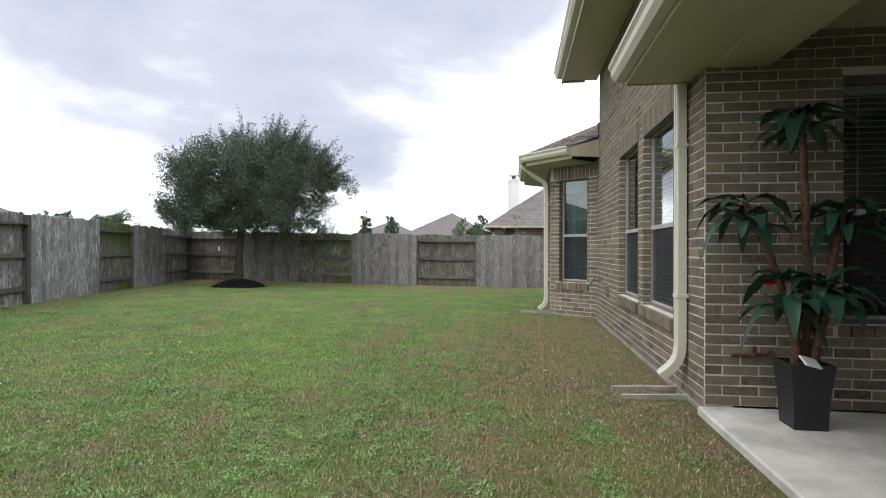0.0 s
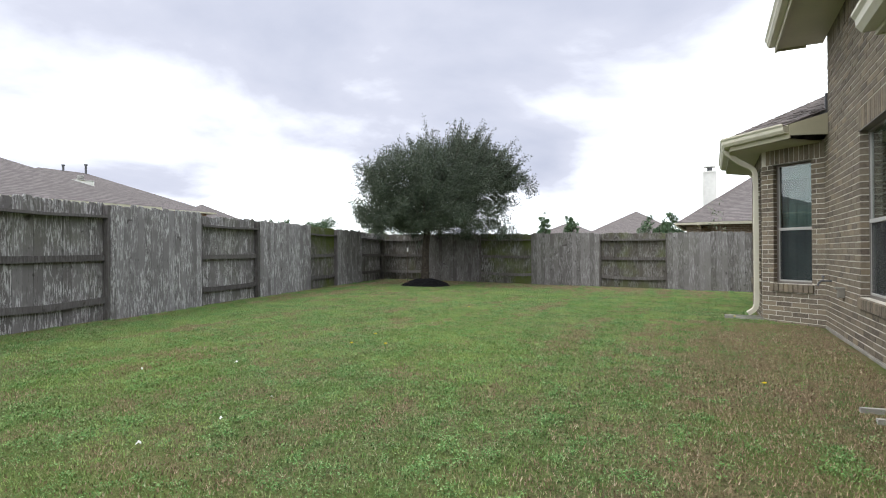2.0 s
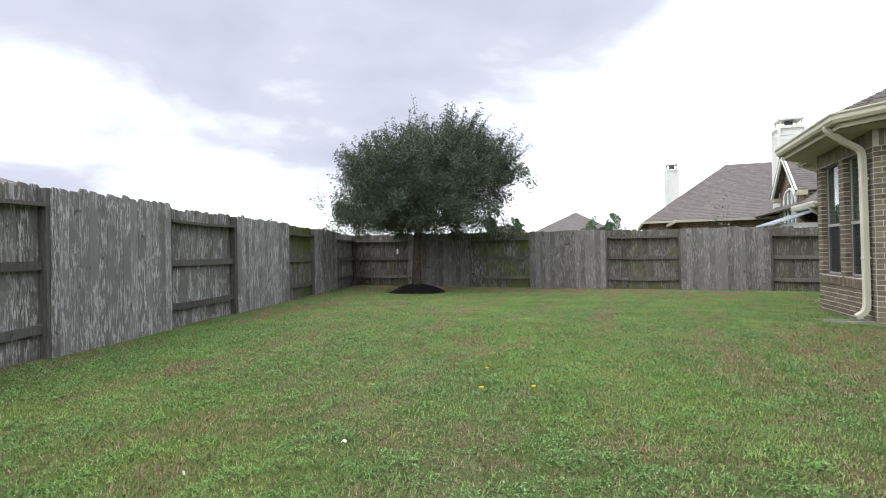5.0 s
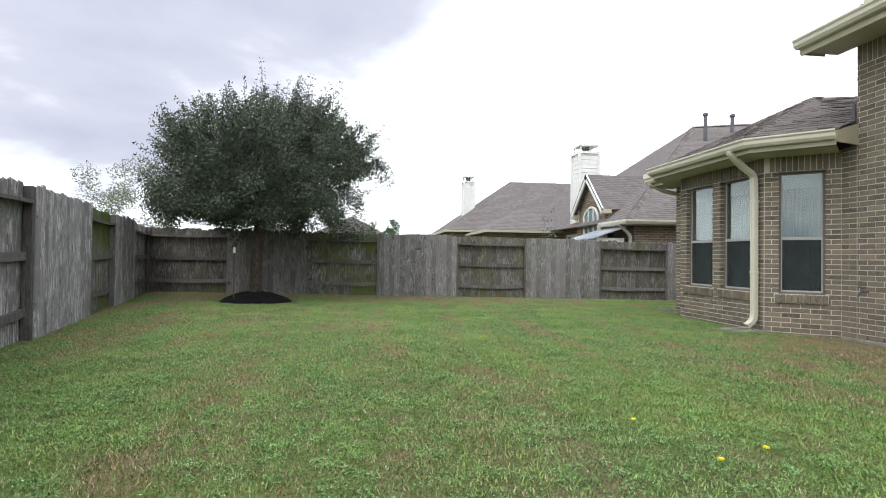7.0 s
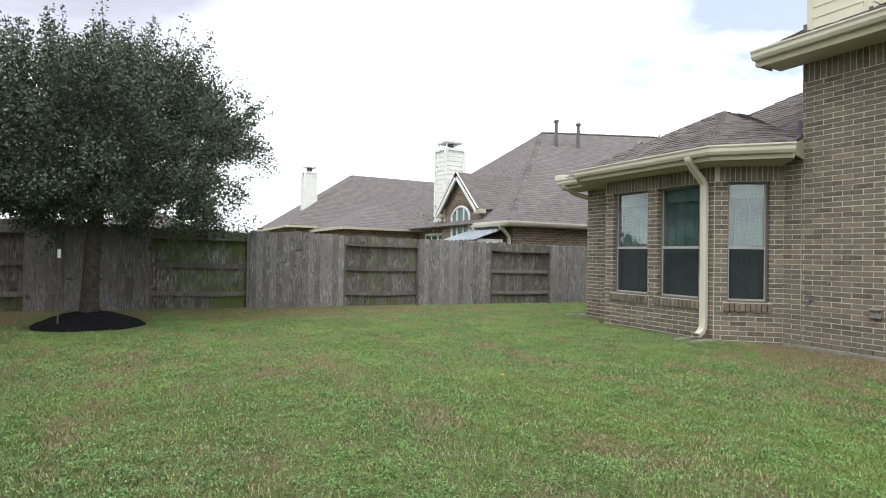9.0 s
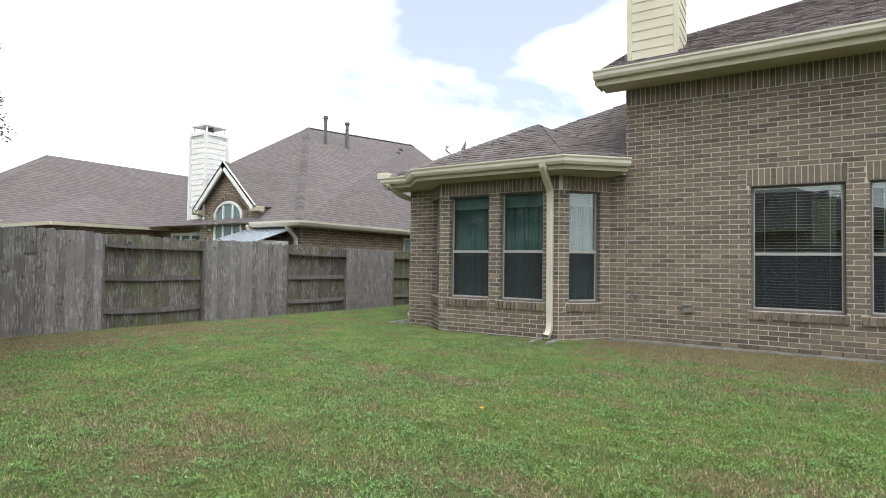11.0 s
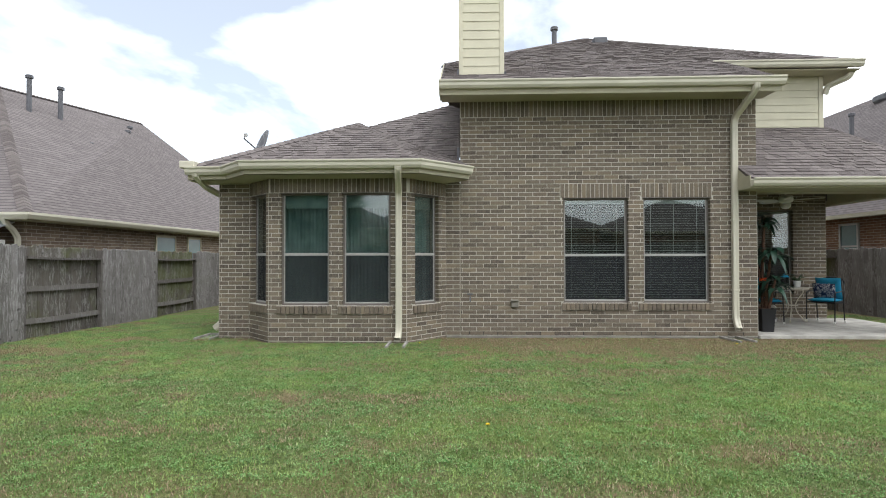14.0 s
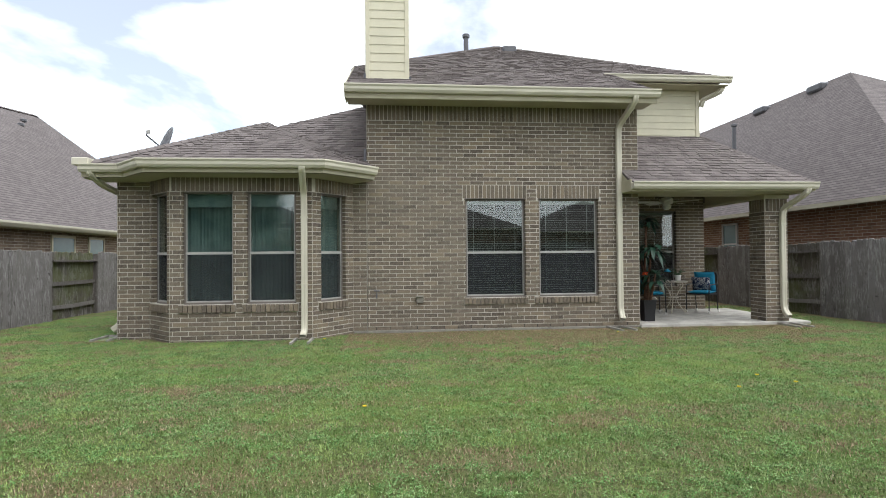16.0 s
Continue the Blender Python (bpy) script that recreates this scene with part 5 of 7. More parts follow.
# western fence, from the far corner towards the near end
k_w = 0.2312
wy = [17.12, 15.1, 13.3, 11.65, 9.35, 7.5, 5.54, 3.70, 1.7, -0.3]
sec = math.sqrt(1 + k_w * k_w)
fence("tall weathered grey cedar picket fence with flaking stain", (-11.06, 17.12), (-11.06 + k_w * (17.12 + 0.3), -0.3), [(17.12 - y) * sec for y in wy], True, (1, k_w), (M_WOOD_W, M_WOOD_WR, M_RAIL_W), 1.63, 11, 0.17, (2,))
nx = [-11.06, -9.15, -7.25, -5.42, -3.38, -1.49, 0.58, 2.57, 4.55, 6.5, 8.4]
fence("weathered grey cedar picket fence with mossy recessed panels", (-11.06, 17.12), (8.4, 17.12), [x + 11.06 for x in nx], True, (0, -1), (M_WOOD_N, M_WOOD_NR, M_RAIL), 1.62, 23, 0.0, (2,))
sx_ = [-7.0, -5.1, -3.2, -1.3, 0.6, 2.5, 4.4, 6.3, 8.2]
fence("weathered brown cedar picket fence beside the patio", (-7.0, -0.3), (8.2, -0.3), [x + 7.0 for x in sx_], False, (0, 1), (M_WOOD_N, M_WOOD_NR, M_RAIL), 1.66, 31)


# ---------------------------------------------------------------- the oak
def leaf_cloud(name, centres, leaf, count, mat, parent, seed, flat=0.0):
    """Many small leaves scattered through clumps."""
    rng = np.random.default_rng(seed)
    cs = np.array([c[:3] for c in centres])
    rs = np.array([c[3] for c in centres])
    pick = rng.choice(len(cs), count, p=rs ** 2 / (rs ** 2).sum())
    dirs = rng.normal(size=(count, 3))
    dirs /= np.linalg.norm(dirs, axis=1)[:, None]
    rad = rs[pick] * rng.random(count) ** 0.45
    pos = cs[pick] + dirs * rad[:, None]
    a = rng.normal(size=(count, 3)) + dirs * 0.6
    a /= np.linalg.norm(a, axis=1)[:, None]
    b = np.cross(a, rng.normal(size=(count, 3)))
    b /= np.linalg.norm(b, axis=1)[:, None]
    ln = leaf * rng.uniform(0.6, 1.25, count)
    wd = ln * rng.uniform(0.22, 0.34, count)
    co = np.empty((count, 4, 3))
    co[:, 0] = pos
    co[:, 1] = pos + a * (ln * 0.5)[:, None] + b * wd[:, None]
    co[:, 2] = pos + a * ln[:, None]
    co[:, 3] = pos + a * (ln * 0.5)[:, None] - b * wd[:, None]
    mesh = bpy.data.meshes.new(name)
    mesh.vertices.add(count * 4)
    mesh.vertices.foreach_set("co", co.ravel())
    mesh.loops.add(count * 4)
    mesh.loops.foreach_set("vertex_index", np.arange(count * 4))
    mesh.polygons.add(count)
    mesh.polygons.foreach_set("loop_start", np.arange(count) * 4)
    mesh.polygons.foreach_set("loop_total", np.full(count, 4))
    mesh.update(calc_edges=True)
    return put(name, mesh, mat, parent)


def oak(x, y):
    z0 = ground_z(x, y)
    t = thing("tree", "young live oak with a dense dark green crown and slim trunk", "tree", (x, y, z0))
    rnd = random.Random(5)
    trunk_pts = [(x, y, z0 - 0.1), (x, y, z0 + 0.3), (x + 0.02, y, z0 + 0.9), (x + 0.05, y + 0.02, z0 + 1.5), (x + 0.10, y + 0.05, z0 + 2.1)]
    bm = bmesh.new()
    tube(bm, trunk_pts, [0.17, 0.125, 0.105, 0.10, 0.085], 10)
    top = Vector(trunk_pts[-1])
    tips = []
    crown = Vector((x + 0.12, y + 0.65, z0 + 2.95))
    for k in range(16):
        a = k * 2.399
        el = rnd.uniform(-0.12, 1.2)
        r = rnd.uniform(1.3, 1.95) * (1.0 if el < 0.7 else 0.85)
        end = crown + Vector((math.cos(a) * math.cos(el) * r, math.sin(a) * math.cos(el) * r, math.sin(el) * 1.5 - 0.25))
        start = Vector(trunk_pts[3]).lerp(top, rnd.random())
        mid = start.lerp(end, 0.5) + Vector((0, 0, rnd.uniform(0.05, 0.35)))
        tube(bm, [start, start.lerp(mid, 0.5) + Vector((0, 0, 0.08)), mid, end], [0.045, 0.036, 0.026, 0.008], 6)
        tips.append((mid, end))
    part("trunk", bm, M_BARK, t, "grey-brown bark trunk and limbs", smooth=True)
    clumps = []
    for k in range(330):
        dv = Vector((rnd.gauss(0, 1), rnd.gauss(0, 1), rnd.gauss(0, 1))).normalized()
        r = rnd.random() ** 0.4
        lobes = 1 + 0.16 * noise.noise(dv * 2.3)
        p = crown + Vector((dv.x * 2.3, dv.y * 2.2, dv.z * (1.58 if dv.z > 0 else 1.2))) * r * lobes
        clumps.append((*p, rnd.uniform(0.16, 0.42)))
    for mid, end in tips:
        clumps.append((*end, 0.3))
    for k in range(70):
        dv = Vector((rnd.gauss(0, 1), rnd.gauss(0, 1), abs(rnd.gauss(0, 1)) - 0.25)).normalized()
        p = crown + Vector((dv.x * 2.5, dv.y * 2.4, dv.z * 1.85)) * rnd.uniform(0.85, 1.04)
        clumps.append((*p, rnd.uniform(0.08, 0.2)))
    for k in range(60):
        a, r = rnd.uniform(0, math.tau), 2.25 * rnd.random() ** 0.5
        p = crown + Vector((math.cos(a) * r, math.sin(a) * r * 0.95, -0.95 + rnd.uniform(-0.25, 0.3)))
        clumps.append((*p, rnd.uniform(0.15, 0.3)))
    for k in range(90):
        dv = Vector((rnd.gauss(0, 1), rnd.gauss(0, 1), rnd.gauss(0.4, 0.8))).normalized()
        p = crown + Vector((dv.x * 2.2, dv.y * 2.1, dv.z * 1.7))
        out = (dv + Vector((0, 0, 0.7))).normalized()
        for q in range(4):
            clumps.append((*(p + out * (0.12 * q)), 0.09 - 0.015 * q))
    for k in range(75):
        a, r = rnd.uniform(1.9, 4.4), 0.5 + 1.85 * rnd.random() ** 0.6
        p = crown + Vector((math.cos(a) * r, math.sin(a) * r, rnd.uniform(-1.2, -0.55)))
        clumps.append((*p, rnd.uniform(0.18, 0.32)))
    # heavier towards the north-east
    for k in range(75):
        f, g = rnd.uniform(0.6, 2.1), rnd.gauss(0, 0.75)
        clumps.append((crown.x + 0.5 * f - 0.87 * g, crown.y + 0.87 * f + 0.5 * g, crown.z + rnd.uniform(-0.95, 1.25) * (1.25 - 0.35 * f), rnd.uniform(0.14, 0.32)))
    # a low skirt all round
    for k in range(120):
        a, r = rnd.uniform(0, math.tau), rnd.uniform(0.7, 2.25)
        clumps.append((crown.x + math.cos(a) * r, crown.y + math.sin(a) * r, z0 + rnd.uniform(1.5, 2.05) + 0.12 * r * (math.sin(a) < -0.3), rnd.uniform(0.14, 0.28)))
    # the crown is longest from south-west to north-east
    axis = Vector((math.cos(1.05), math.sin(1.05), 0))

    def longer(c):
        d = Vector(c[:3]) - crown
        u = d.dot(axis)
        flat = Vector((d.x, d.y, 0)) - axis * u
        p = crown + axis * (u * 1.12) + flat * 0.93 + Vector((0, 0, d.z * (max(0.7, 0.87 + 0.08 * d.y) if d.z > 0 else 1.0)))
        return (*p, *c[3:])

    leaf_cloud("crown", [longer(c) for c in clumps], 0.046, 250000, M_LEAF, t, 9)
    # loose upright sprays that stand out of the crown, most of them towards the east
    twigs, sprays = bmesh.new(), []
    for k in range(190):
        a = rnd.gauss(0.75, 0.75) if k < 135 else rnd.uniform(0, math.tau)
        el = rnd.uniform(0.0, 1.35)
        d = Vector((math.cos(a) * math.cos(el), math.sin(a) * math.cos(el), math.sin(el)))
        p = crown + Vector((d.x * 1.9, d.y * 1.85, d.z * 1.25 - 0.1))
        out = (d + Vector((0.1, 0, rnd.uniform(0.35, 1.0)))).normalized()
        ln = rnd.uniform(0.5, 1.15) * (1.0 if k < 135 else 0.65)
        p = Vector(longer(p))
        bend = Vector((rnd.uniform(-0.12, 0.12), rnd.uniform(-0.12, 0.12), 0.05))
        tube(twigs, [p, p + out * ln * 0.5 + bend * 0.4, p + out * ln + bend], [0.009, 0.006, 0.002], 4)
        for q in range(7):
            f = (q + 1) / 7
            sprays.append((*(p + out * ln * f + bend * f), 0.17 - 0.10 * f))
    tagged(part("twigs", twigs, M_BARK, t, "thin upright twigs"), kind="stuff")
    leaf_cloud("crown", sprays, 0.048, 34000, M_LEAF, t, 10)
    return t


oak(-8.0, 14.72)


def mulch_ring(x, y):
    bm = bmesh.new()
    rings = []
    z0 = ground_z(x, y)
    for i, (r, h) in enumerate(((0.76, -0.02), (0.63, 0.06), (0.46, 0.14), (0.28, 0.19), (0.08, 0.21))):
        ring = []
        for k in range(48):
            a = k * math.tau / 48
            j = 1 + 0.10 * noise.noise((math.cos(a) * 2, math.sin(a) * 2, i * 0.7))
            ring.append(bm.verts.new((x + math.cos(a) * r * j, y + math.sin(a) * r * j, z0 + h + 0.02 * noise.noise((a * 3, i, 2.0)))))
        rings.append(ring)
    for r0, r1 in zip(rings, rings[1:]):
        for k in range(48):
            bm.faces.new((r0[k], r0[(k + 1) % 48], r1[(k + 1) % 48], r1[k]))
    bm.faces.new(rings[-1])
    alone("mulch_mound", bm, M_MULCH, "black mulch mound round the tree trunk", "mulch", smooth=False)


mulch_ring(-8.0, 14.72)
bm = bmesh.new()
sz = ground_z(-8.3, 14.3)
tube(bm, [(-8.32, 14.25, sz - 0.05), (-8.32, 14.25, sz + 1.02)], 0.012, 6)
st = thing("plant_stake", "thin dark plant stake with a white tag", "stake", (-8.32, 14.25, sz))
part("stake", bm, M_STAKE, st)
part("tag", boxes(((-8.34, 14.235, sz + 1.0), (-8.30, 14.262, sz + 1.12)), bevel=0.003), M_WHITE, st, "white plastic tag")


# ---------------------------------------------------------------- neighbouring houses
def hip_house(label, x0, y0, x1, y1, wall_h, ridge_h, over=0.4, wall_mat=None, ridge_along_x=True, group="", at_z=0.0, inset=None):
    """A house with brick walls, a hip roof, eaves and gutters."""
    h = thing("house", label, "house", (x0, y0, at_z), group)
    part("wall", boxes(((x0, y0, at_z - 0.3), (x1, y1, at_z + wall_h))), wall_mat or M_FARBRICK, h, "brick wall")
    e = at_z + wall_h
    a, b, c, d = (x0 - over, y0 - over, e), (x1 + over, y0 - over, e), (x1 + over, y1 + over, e), (x0 - over, y1 + over, e)
    if ridge_along_x:
        half = inset or (y1 - y0) / 2 + over
        ym = (y0 + y1) / 2
        p, q = (x0 - over + half, ym, at_z + ridge_h), (x1 + over - half, ym, at_z + ridge_h)
        if p[0] > q[0]:
            p = q = ((x0 + x1) / 2, ym, at_z + ridge_h)
            planes = [(a, b, p), (b, c, p), (c, d, p), (d, a, p)]
        else:
            planes = [(a, b, q, p), (b, c, q), (c, d, p, q), (d, a, p)]
    else:
        half = (x1 - x0) / 2 + over
        xm = (x0 + x1) / 2
        p, q = (xm, y0 - over + half, at_z + ridge_h), (xm, y1 + over - half, at_z + ridge_h)
        if p[1] > q[1]:
            p = q = (xm, (y0 + y1) / 2, at_z + ridge_h)
            planes = [(a, b, p), (b, c, p), (c, d, p), (d, a, p)]
        else:
            planes = [(a, b, p), (b, c, q, p), (c, d, q), (d, a, p, q)]
    for pl in planes:
        roof_plane(h, pl, "grey-brown shingle roof", shingled=False, thick=0.06, material=M_FARROOF)
    for s, t_ in ((a, b), (b, c), (c, d), (d, a)):
        v0, v1 = Vector(s), Vector(t_)
        dd = (v1 - v0).normalized()
        bm = bmesh.new()
        sweep(bm, [v0 - Vector((0, 0, 0.0)), v1], [(-0.02, -0.12), (0.06, -0.12), (0.08, -0.015), (-0.02, -0.015)])
        bmesh.ops.recalc_face_normals(bm, faces=bm.faces)
        part("gutter", bm, M_GUTTER, h, "cream gutter")
    return h


def sided_chimney(house, x, y, z0, z1, w, mat, crown="cage"):
    ch = part("chimney", boxes(((x - w / 2, y - w / 2, z0), (x + w / 2, y + w / 2, z1))), mat, house, "pale sided chimney")
    z = z0 + 0.1
    while z < z1 - 0.05:
        bm = bmesh.new()
        box(bm, (x - w / 2 - 0.014, y - w / 2 - 0.014, z), (x + w / 2 + 0.014, y + w / 2 + 0.014, z + 0.16))
        for v in bm.verts:
            if v.co.z > z + 0.1:
                v.co.x = x + (v.co.x - x) * (w / 2 + 0.002) / (w / 2 + 0.014)
                v.co.y = y + (v.co.y - y) * (w / 2 + 0.002) / (w / 2 + 0.014)
        part("siding_board", bm, mat, ch)
        z += 0.165
    part("corner_board", boxes(*[((x + sx * (w / 2 + 0.01) - 0.045, y + sy * (w / 2 + 0.01) - 0.045, z0), (x + sx * (w / 2 + 0.01) + 0.045, y + sy * (w / 2 + 0.01) + 0.045, z1)) for sx in (-1, 1) for sy in (-1, 1)]), M_WHITE, ch)
    if crown == "flue":
        part("chimney_cap", boxes(((x - w / 2 - 0.05, y - w / 2 - 0.05, z1), (x + w / 2 + 0.05, y + w / 2 + 0.05, z1 + 0.06)), bevel=0.01), M_BAR, ch, "grey metal chimney cap")
        bm = bmesh.new()
        for k0, k1, r in ((0.05, 0.17, 0.11), (0.17, 0.23, 0.2), (0.25, 0.30, 0.2), (0.32, 0.38, 0.2), (0.17, 0.36, 0.15)):
            tube(bm, [(x, y, z1 + k0), (x, y, z1 + k1)], r, 14)
        part("flue", bm, M_BAR, ch, "louvred round flue top")
    else:
        part("chimney_cap", boxes(((x - w / 2 - 0.05, y - w / 2 - 0.05, z1), (x + w / 2 + 0.05, y + w / 2 + 0.05, z1 + 0.08)), ((x - w / 2, y - w / 2, z1 + 0.3), (x + w / 2, y + w / 2, z1 + 0.36)), *[((x + sx * w * 0.42 - 0.02, y + sy * w * 0.42 - 0.02, z1 + 0.08), (x + sx * w * 0.42 + 0.02, y + sy * w * 0.42 + 0.02, z1 + 0.3)) for sx in (-1, 1) for sy in (-1, 1)]), M_WHITE, ch, "pale metal chimney cap")
        bm = bmesh.new()
        tube(bm, [(x, y, z1 + 0.05), (x, y, z1 + 0.28)], 0.13, 12)
        part("flue", bm, M_DISH, ch, "dark flue pipe")
    return ch


# northern neighbour
NB = thing("house", "neighbour's brown brick house with an arched white window", "house", (2.3, 18.5, 0))
part("wall", boxes(((2.3, 18.5, -0.3), (18, 18.7, 2.25)), ((2.3, 18.7, -0.3), (2.5, 20.05, 2.35))), M_FARBRICK, NB, "brown brick wall")
bm = bmesh.new()
gx = 2.15
prof = [(20.0, -0.3), (22.75, -0.3), (22.75, 2.72), (21.37, 3.98), (20.0, 2.72)]
f0 = [bm.verts.new((gx, y, z)) for y, z in prof]
f1 = [bm.verts.new((gx + 0.3, y, z)) for y, z in prof]
bm.faces.new(f0)
bm.faces.new(f1[::-1])
for i in range(5):
    j = (i + 1) % 5
    bm.faces.new((f0[i], f1[i], f1[j], f0[j]))
bmesh.ops.recalc_face_normals(bm, faces=bm.faces)
part("gable_wall", bm, M_FARBRICK, NB, "brown brick gable wall")
for sgn in (-1, 1):
    bm = bmesh.new()
    sweep(bm, [(gx - 0.22, 21.37 + sgn * 1.42, 2.76), (gx - 0.22, 21.37, 4.08)], [(-0.03, -0.16), (0.03, -0.16), (0.03, 0.02), (-0.03, 0.02)])
    bmesh.ops.recalc_face_normals(bm, faces=bm.faces)
    part("rake_board", bm, M_WHITE, NB, "white rake board")
    roof_plane(NB, [(gx - 0.25, 21.37 + sgn * 1.45, 2.75), (6.5, 21.37 + sgn * 1.45, 2.75), (6.5, 21.37, 4.1), (gx - 0.25, 21.37, 4.1)], "grey-brown shingle gable roof", shingled=False, material=M_FARROOF)
    part("return", boxes(((gx - 0.22, 21.37 + sgn * 1.34 - 0.18, 2.60), (gx + 0.05, 21.37 + sgn * 1.34 + 0.18, 2.74)), bevel=0.01), M_TRIM, NB, "cream eave return")
P0, P1 = (7.6, 23.9, 6.65), (14.1, 23.3, 7.1)
roof_plane(NB, [(1.9, 18.15, 2.28), (18.4, 18.15, 2.28), P1, P0], "grey-brown shingle roof", shingled=False, material=M_FARROOF)
roof_plane(NB, [(1.9, 18.15, 2.28), (1.9, 29.5, 2.28), P0], "grey-brown shingle roof", shingled=False, material=M_FARROOF)
roof_plane(NB, [(1.9, 29.5, 2.28), (18.4, 29.5, 2.28), P1, P0], "grey-brown shingle roof", shingled=False, material=M_FARROOF)
roof_plane(NB, [(18.4, 18.15, 2.28), (18.4, 29.5, 2.28), P1], "grey-brown shingle roof", shingled=False, material=M_FARROOF)
ridge_caps(NB, (1.9, 18.15, 2.28), P0)
ridge_caps(NB, P0, P1)
part("wall", boxes(((2.6, 22.75, -0.3), (2.8, 29.2, 2.3)), ((2.6, 29.0, -0.3), (18, 29.2, 2.3)), ((17.8, 18.7, -0.3), (18, 29.2, 2.3))), M_FARBRICK, NB, "brown brick wall")
bm = sweep(bmesh.new(), [(1.9, 20.0, 2.28), (1.9, 18.13, 2.28), (18.4, 18.13, 2.28)], [(x, y) for x, y in [(0.11, 0.0), (0.11, -0.05), (0.06, -0.13), (-0.02, -0.13), (-0.02, 0.0)]])
bmesh.ops.recalc_face_normals(bm, faces=bm.faces)
part("gutter", bm, M_GUTTER, NB, "cream gutter")
part("soffit", boxes(((1.9, 18.15, 2.13), (2.3, 20.0, 2.15)), ((2.3, 18.15, 2.13), (18, 18.5, 2.15))), M_TRIM, NB, "cream soffit")
sided_chimney(NB, 2.55, 22.98, 2.3, 5.1, 0.75, M_WHITE)
for x, y, z0, z1 in ((7.3, 22.6, 5.6, 6.75), (8.3, 22.4, 5.5, 6.7), (8.0, 21.2, 4.5, 4.85), (9.6, 21.9, 5.0, 5.45), (11.6, 22.3, 5.4, 6.1), (12.2, 22.6, 5.7, 6.4)):
    vent_pipe(NB, x, y, z0, z1, 0.07)
# arched window
AW = part("window", boxes(((gx - 0.05, 20.72, 0.9), (gx - 0.01, 20.80, 2.55)), ((gx - 0.05, 21.94, 0.9), (gx - 0.01, 22.02, 2.55)), ((gx - 0.05, 21.12, 0.9), (gx - 0.01, 21.18, 2.9)), ((gx - 0.05, 21.56, 0.9), (gx - 0.01, 21.62, 2.9)), ((gx - 0.05, 20.8, 2.28), (gx - 0.01, 21.94, 2.40))), M_WHITE, NB, "white arched window frame")
bm = bmesh.new()
tube(bm, [(gx - 0.03, 21.37 + 0.62 * math.cos(k * math.pi / 12), 2.5 + 0.42 * math.sin(k * math.pi / 12)) for k in range(13)], 0.045, 6)
part("arch_frame", bm, M_WHITE, AW)
bm = bmesh.new()
ring = [(21.37 + 0.6 * math.cos(k * math.pi / 12), 2.5 + 0.4 * math.sin(k * math.pi / 12)) for k in range(13)] + [(20.76, 0.9), (21.98, 0.9)]
bm.faces.new([bm.verts.new((gx - 0.012, y, z)) for y, z in ring])
M_PANE = plain("dull_pane", (0.10, 0.16, 0.16), 0.25, vary=0.04, bump=0.0, spec=0.4)
part("pane", bm, M_PANE, AW, "pale reflecting arched pane")
bm = bmesh.new()
for k in range(15):
    a0 = k * math.pi / 14
    mm = Matrix.Translation((gx - 0.004, 21.37 + 0.75 * math.cos(a0), 2.5 + 0.54 * math.sin(a0))) @ Matrix.Rotation(math.pi / 2 - a0, 4, "X") @ Matrix.Diagonal((0.03, 0.085, 0.2, 1))
    bmesh.ops.create_cube(bm, size=1.0, matrix=mm)
part("brick_arch", bm, M_BRICKS, NB, "soldier brick arch")
# a low window further along, and the downspouts
LW = part("window", boxes(((2.55, 23.3, 1.4), (2.6, 25.0, 1.5)), ((2.55, 23.3, 2.0), (2.6, 25.0, 2.1)), *[((2.55, y, 1.5), (2.6, y + 0.08, 2.0)) for y in (23.3, 23.85, 24.4, 24.92)]), M_WHITE, NB, "white low window frame")
part("pane", boxes(((2.58, 23.38, 1.5), (2.597, 24.92, 2.0))), M_PANE, LW)
for yy in (20.15, 18.6):
    downspout(NB, smooth_path([(1.85, yy, 2.2), (1.95, yy, 2.05), (2.1, yy, 1.95), (2.22, yy, 1.8), (2.22, yy, 0.2)], 0.06))
for a0, b0 in ((6.9, 8.0), (8.7, 9.6)):
    WN = part("window", boxes(((a0, 18.46, 1.2), (b0, 18.5, 1.27)), ((a0, 18.46, 1.98), (b0, 18.5, 2.05)), ((a0, 18.46, 1.27), (a0 + 0.06, 18.5, 1.98)), ((b0 - 0.06, 18.46, 1.27), (b0, 18.5, 1.98))), M_TRIM, NB, "cream window frame")
    part("pane", boxes(((a0 + 0.06, 18.475, 1.27), (b0 - 0.06, 18.495, 1.98))), M_PANE, WN)

# small white shed with a ribbed metal roof
SH = thing("garden_shed", "small white shed with a ribbed metal lean-to roof", "shed", (1.6, 19.3, 0))
part("wall", boxes(((1.2, 18.75, -0.1), (2.1, 20.2, 1.75))), M_WHITE, SH, "white shed wall")
M_METAL = plain("ribbed_metal", (0.62, 0.66, 0.72), 0.35, 0.7, vary=0.06)
for k in range(16):
    bm = bmesh.new()
    y = 18.6 + k * 0.11
    zt = 0.03 if k % 2 else 0.0
    v = [bm.verts.new(p) for p in ((0.95, y, 1.72 + zt), (2.15, y, 2.12 + zt), (2.15, y + 0.11, 2.12 + zt), (0.95, y + 0.11, 1.72 + zt))]
    lo = [bm.verts.new(x.co - Vector((0, 0, 0.03))) for x in v]
    bm.faces.new(v[::-1])
    bm.faces.new(lo)
    for i in range(4):
        bm.faces.new((v[i], v[(i + 1) % 4], lo[(i + 1) % 4], lo[i]))
    part("roof_sheet", bm, M_METAL, SH, "shiny ribbed metal roof")

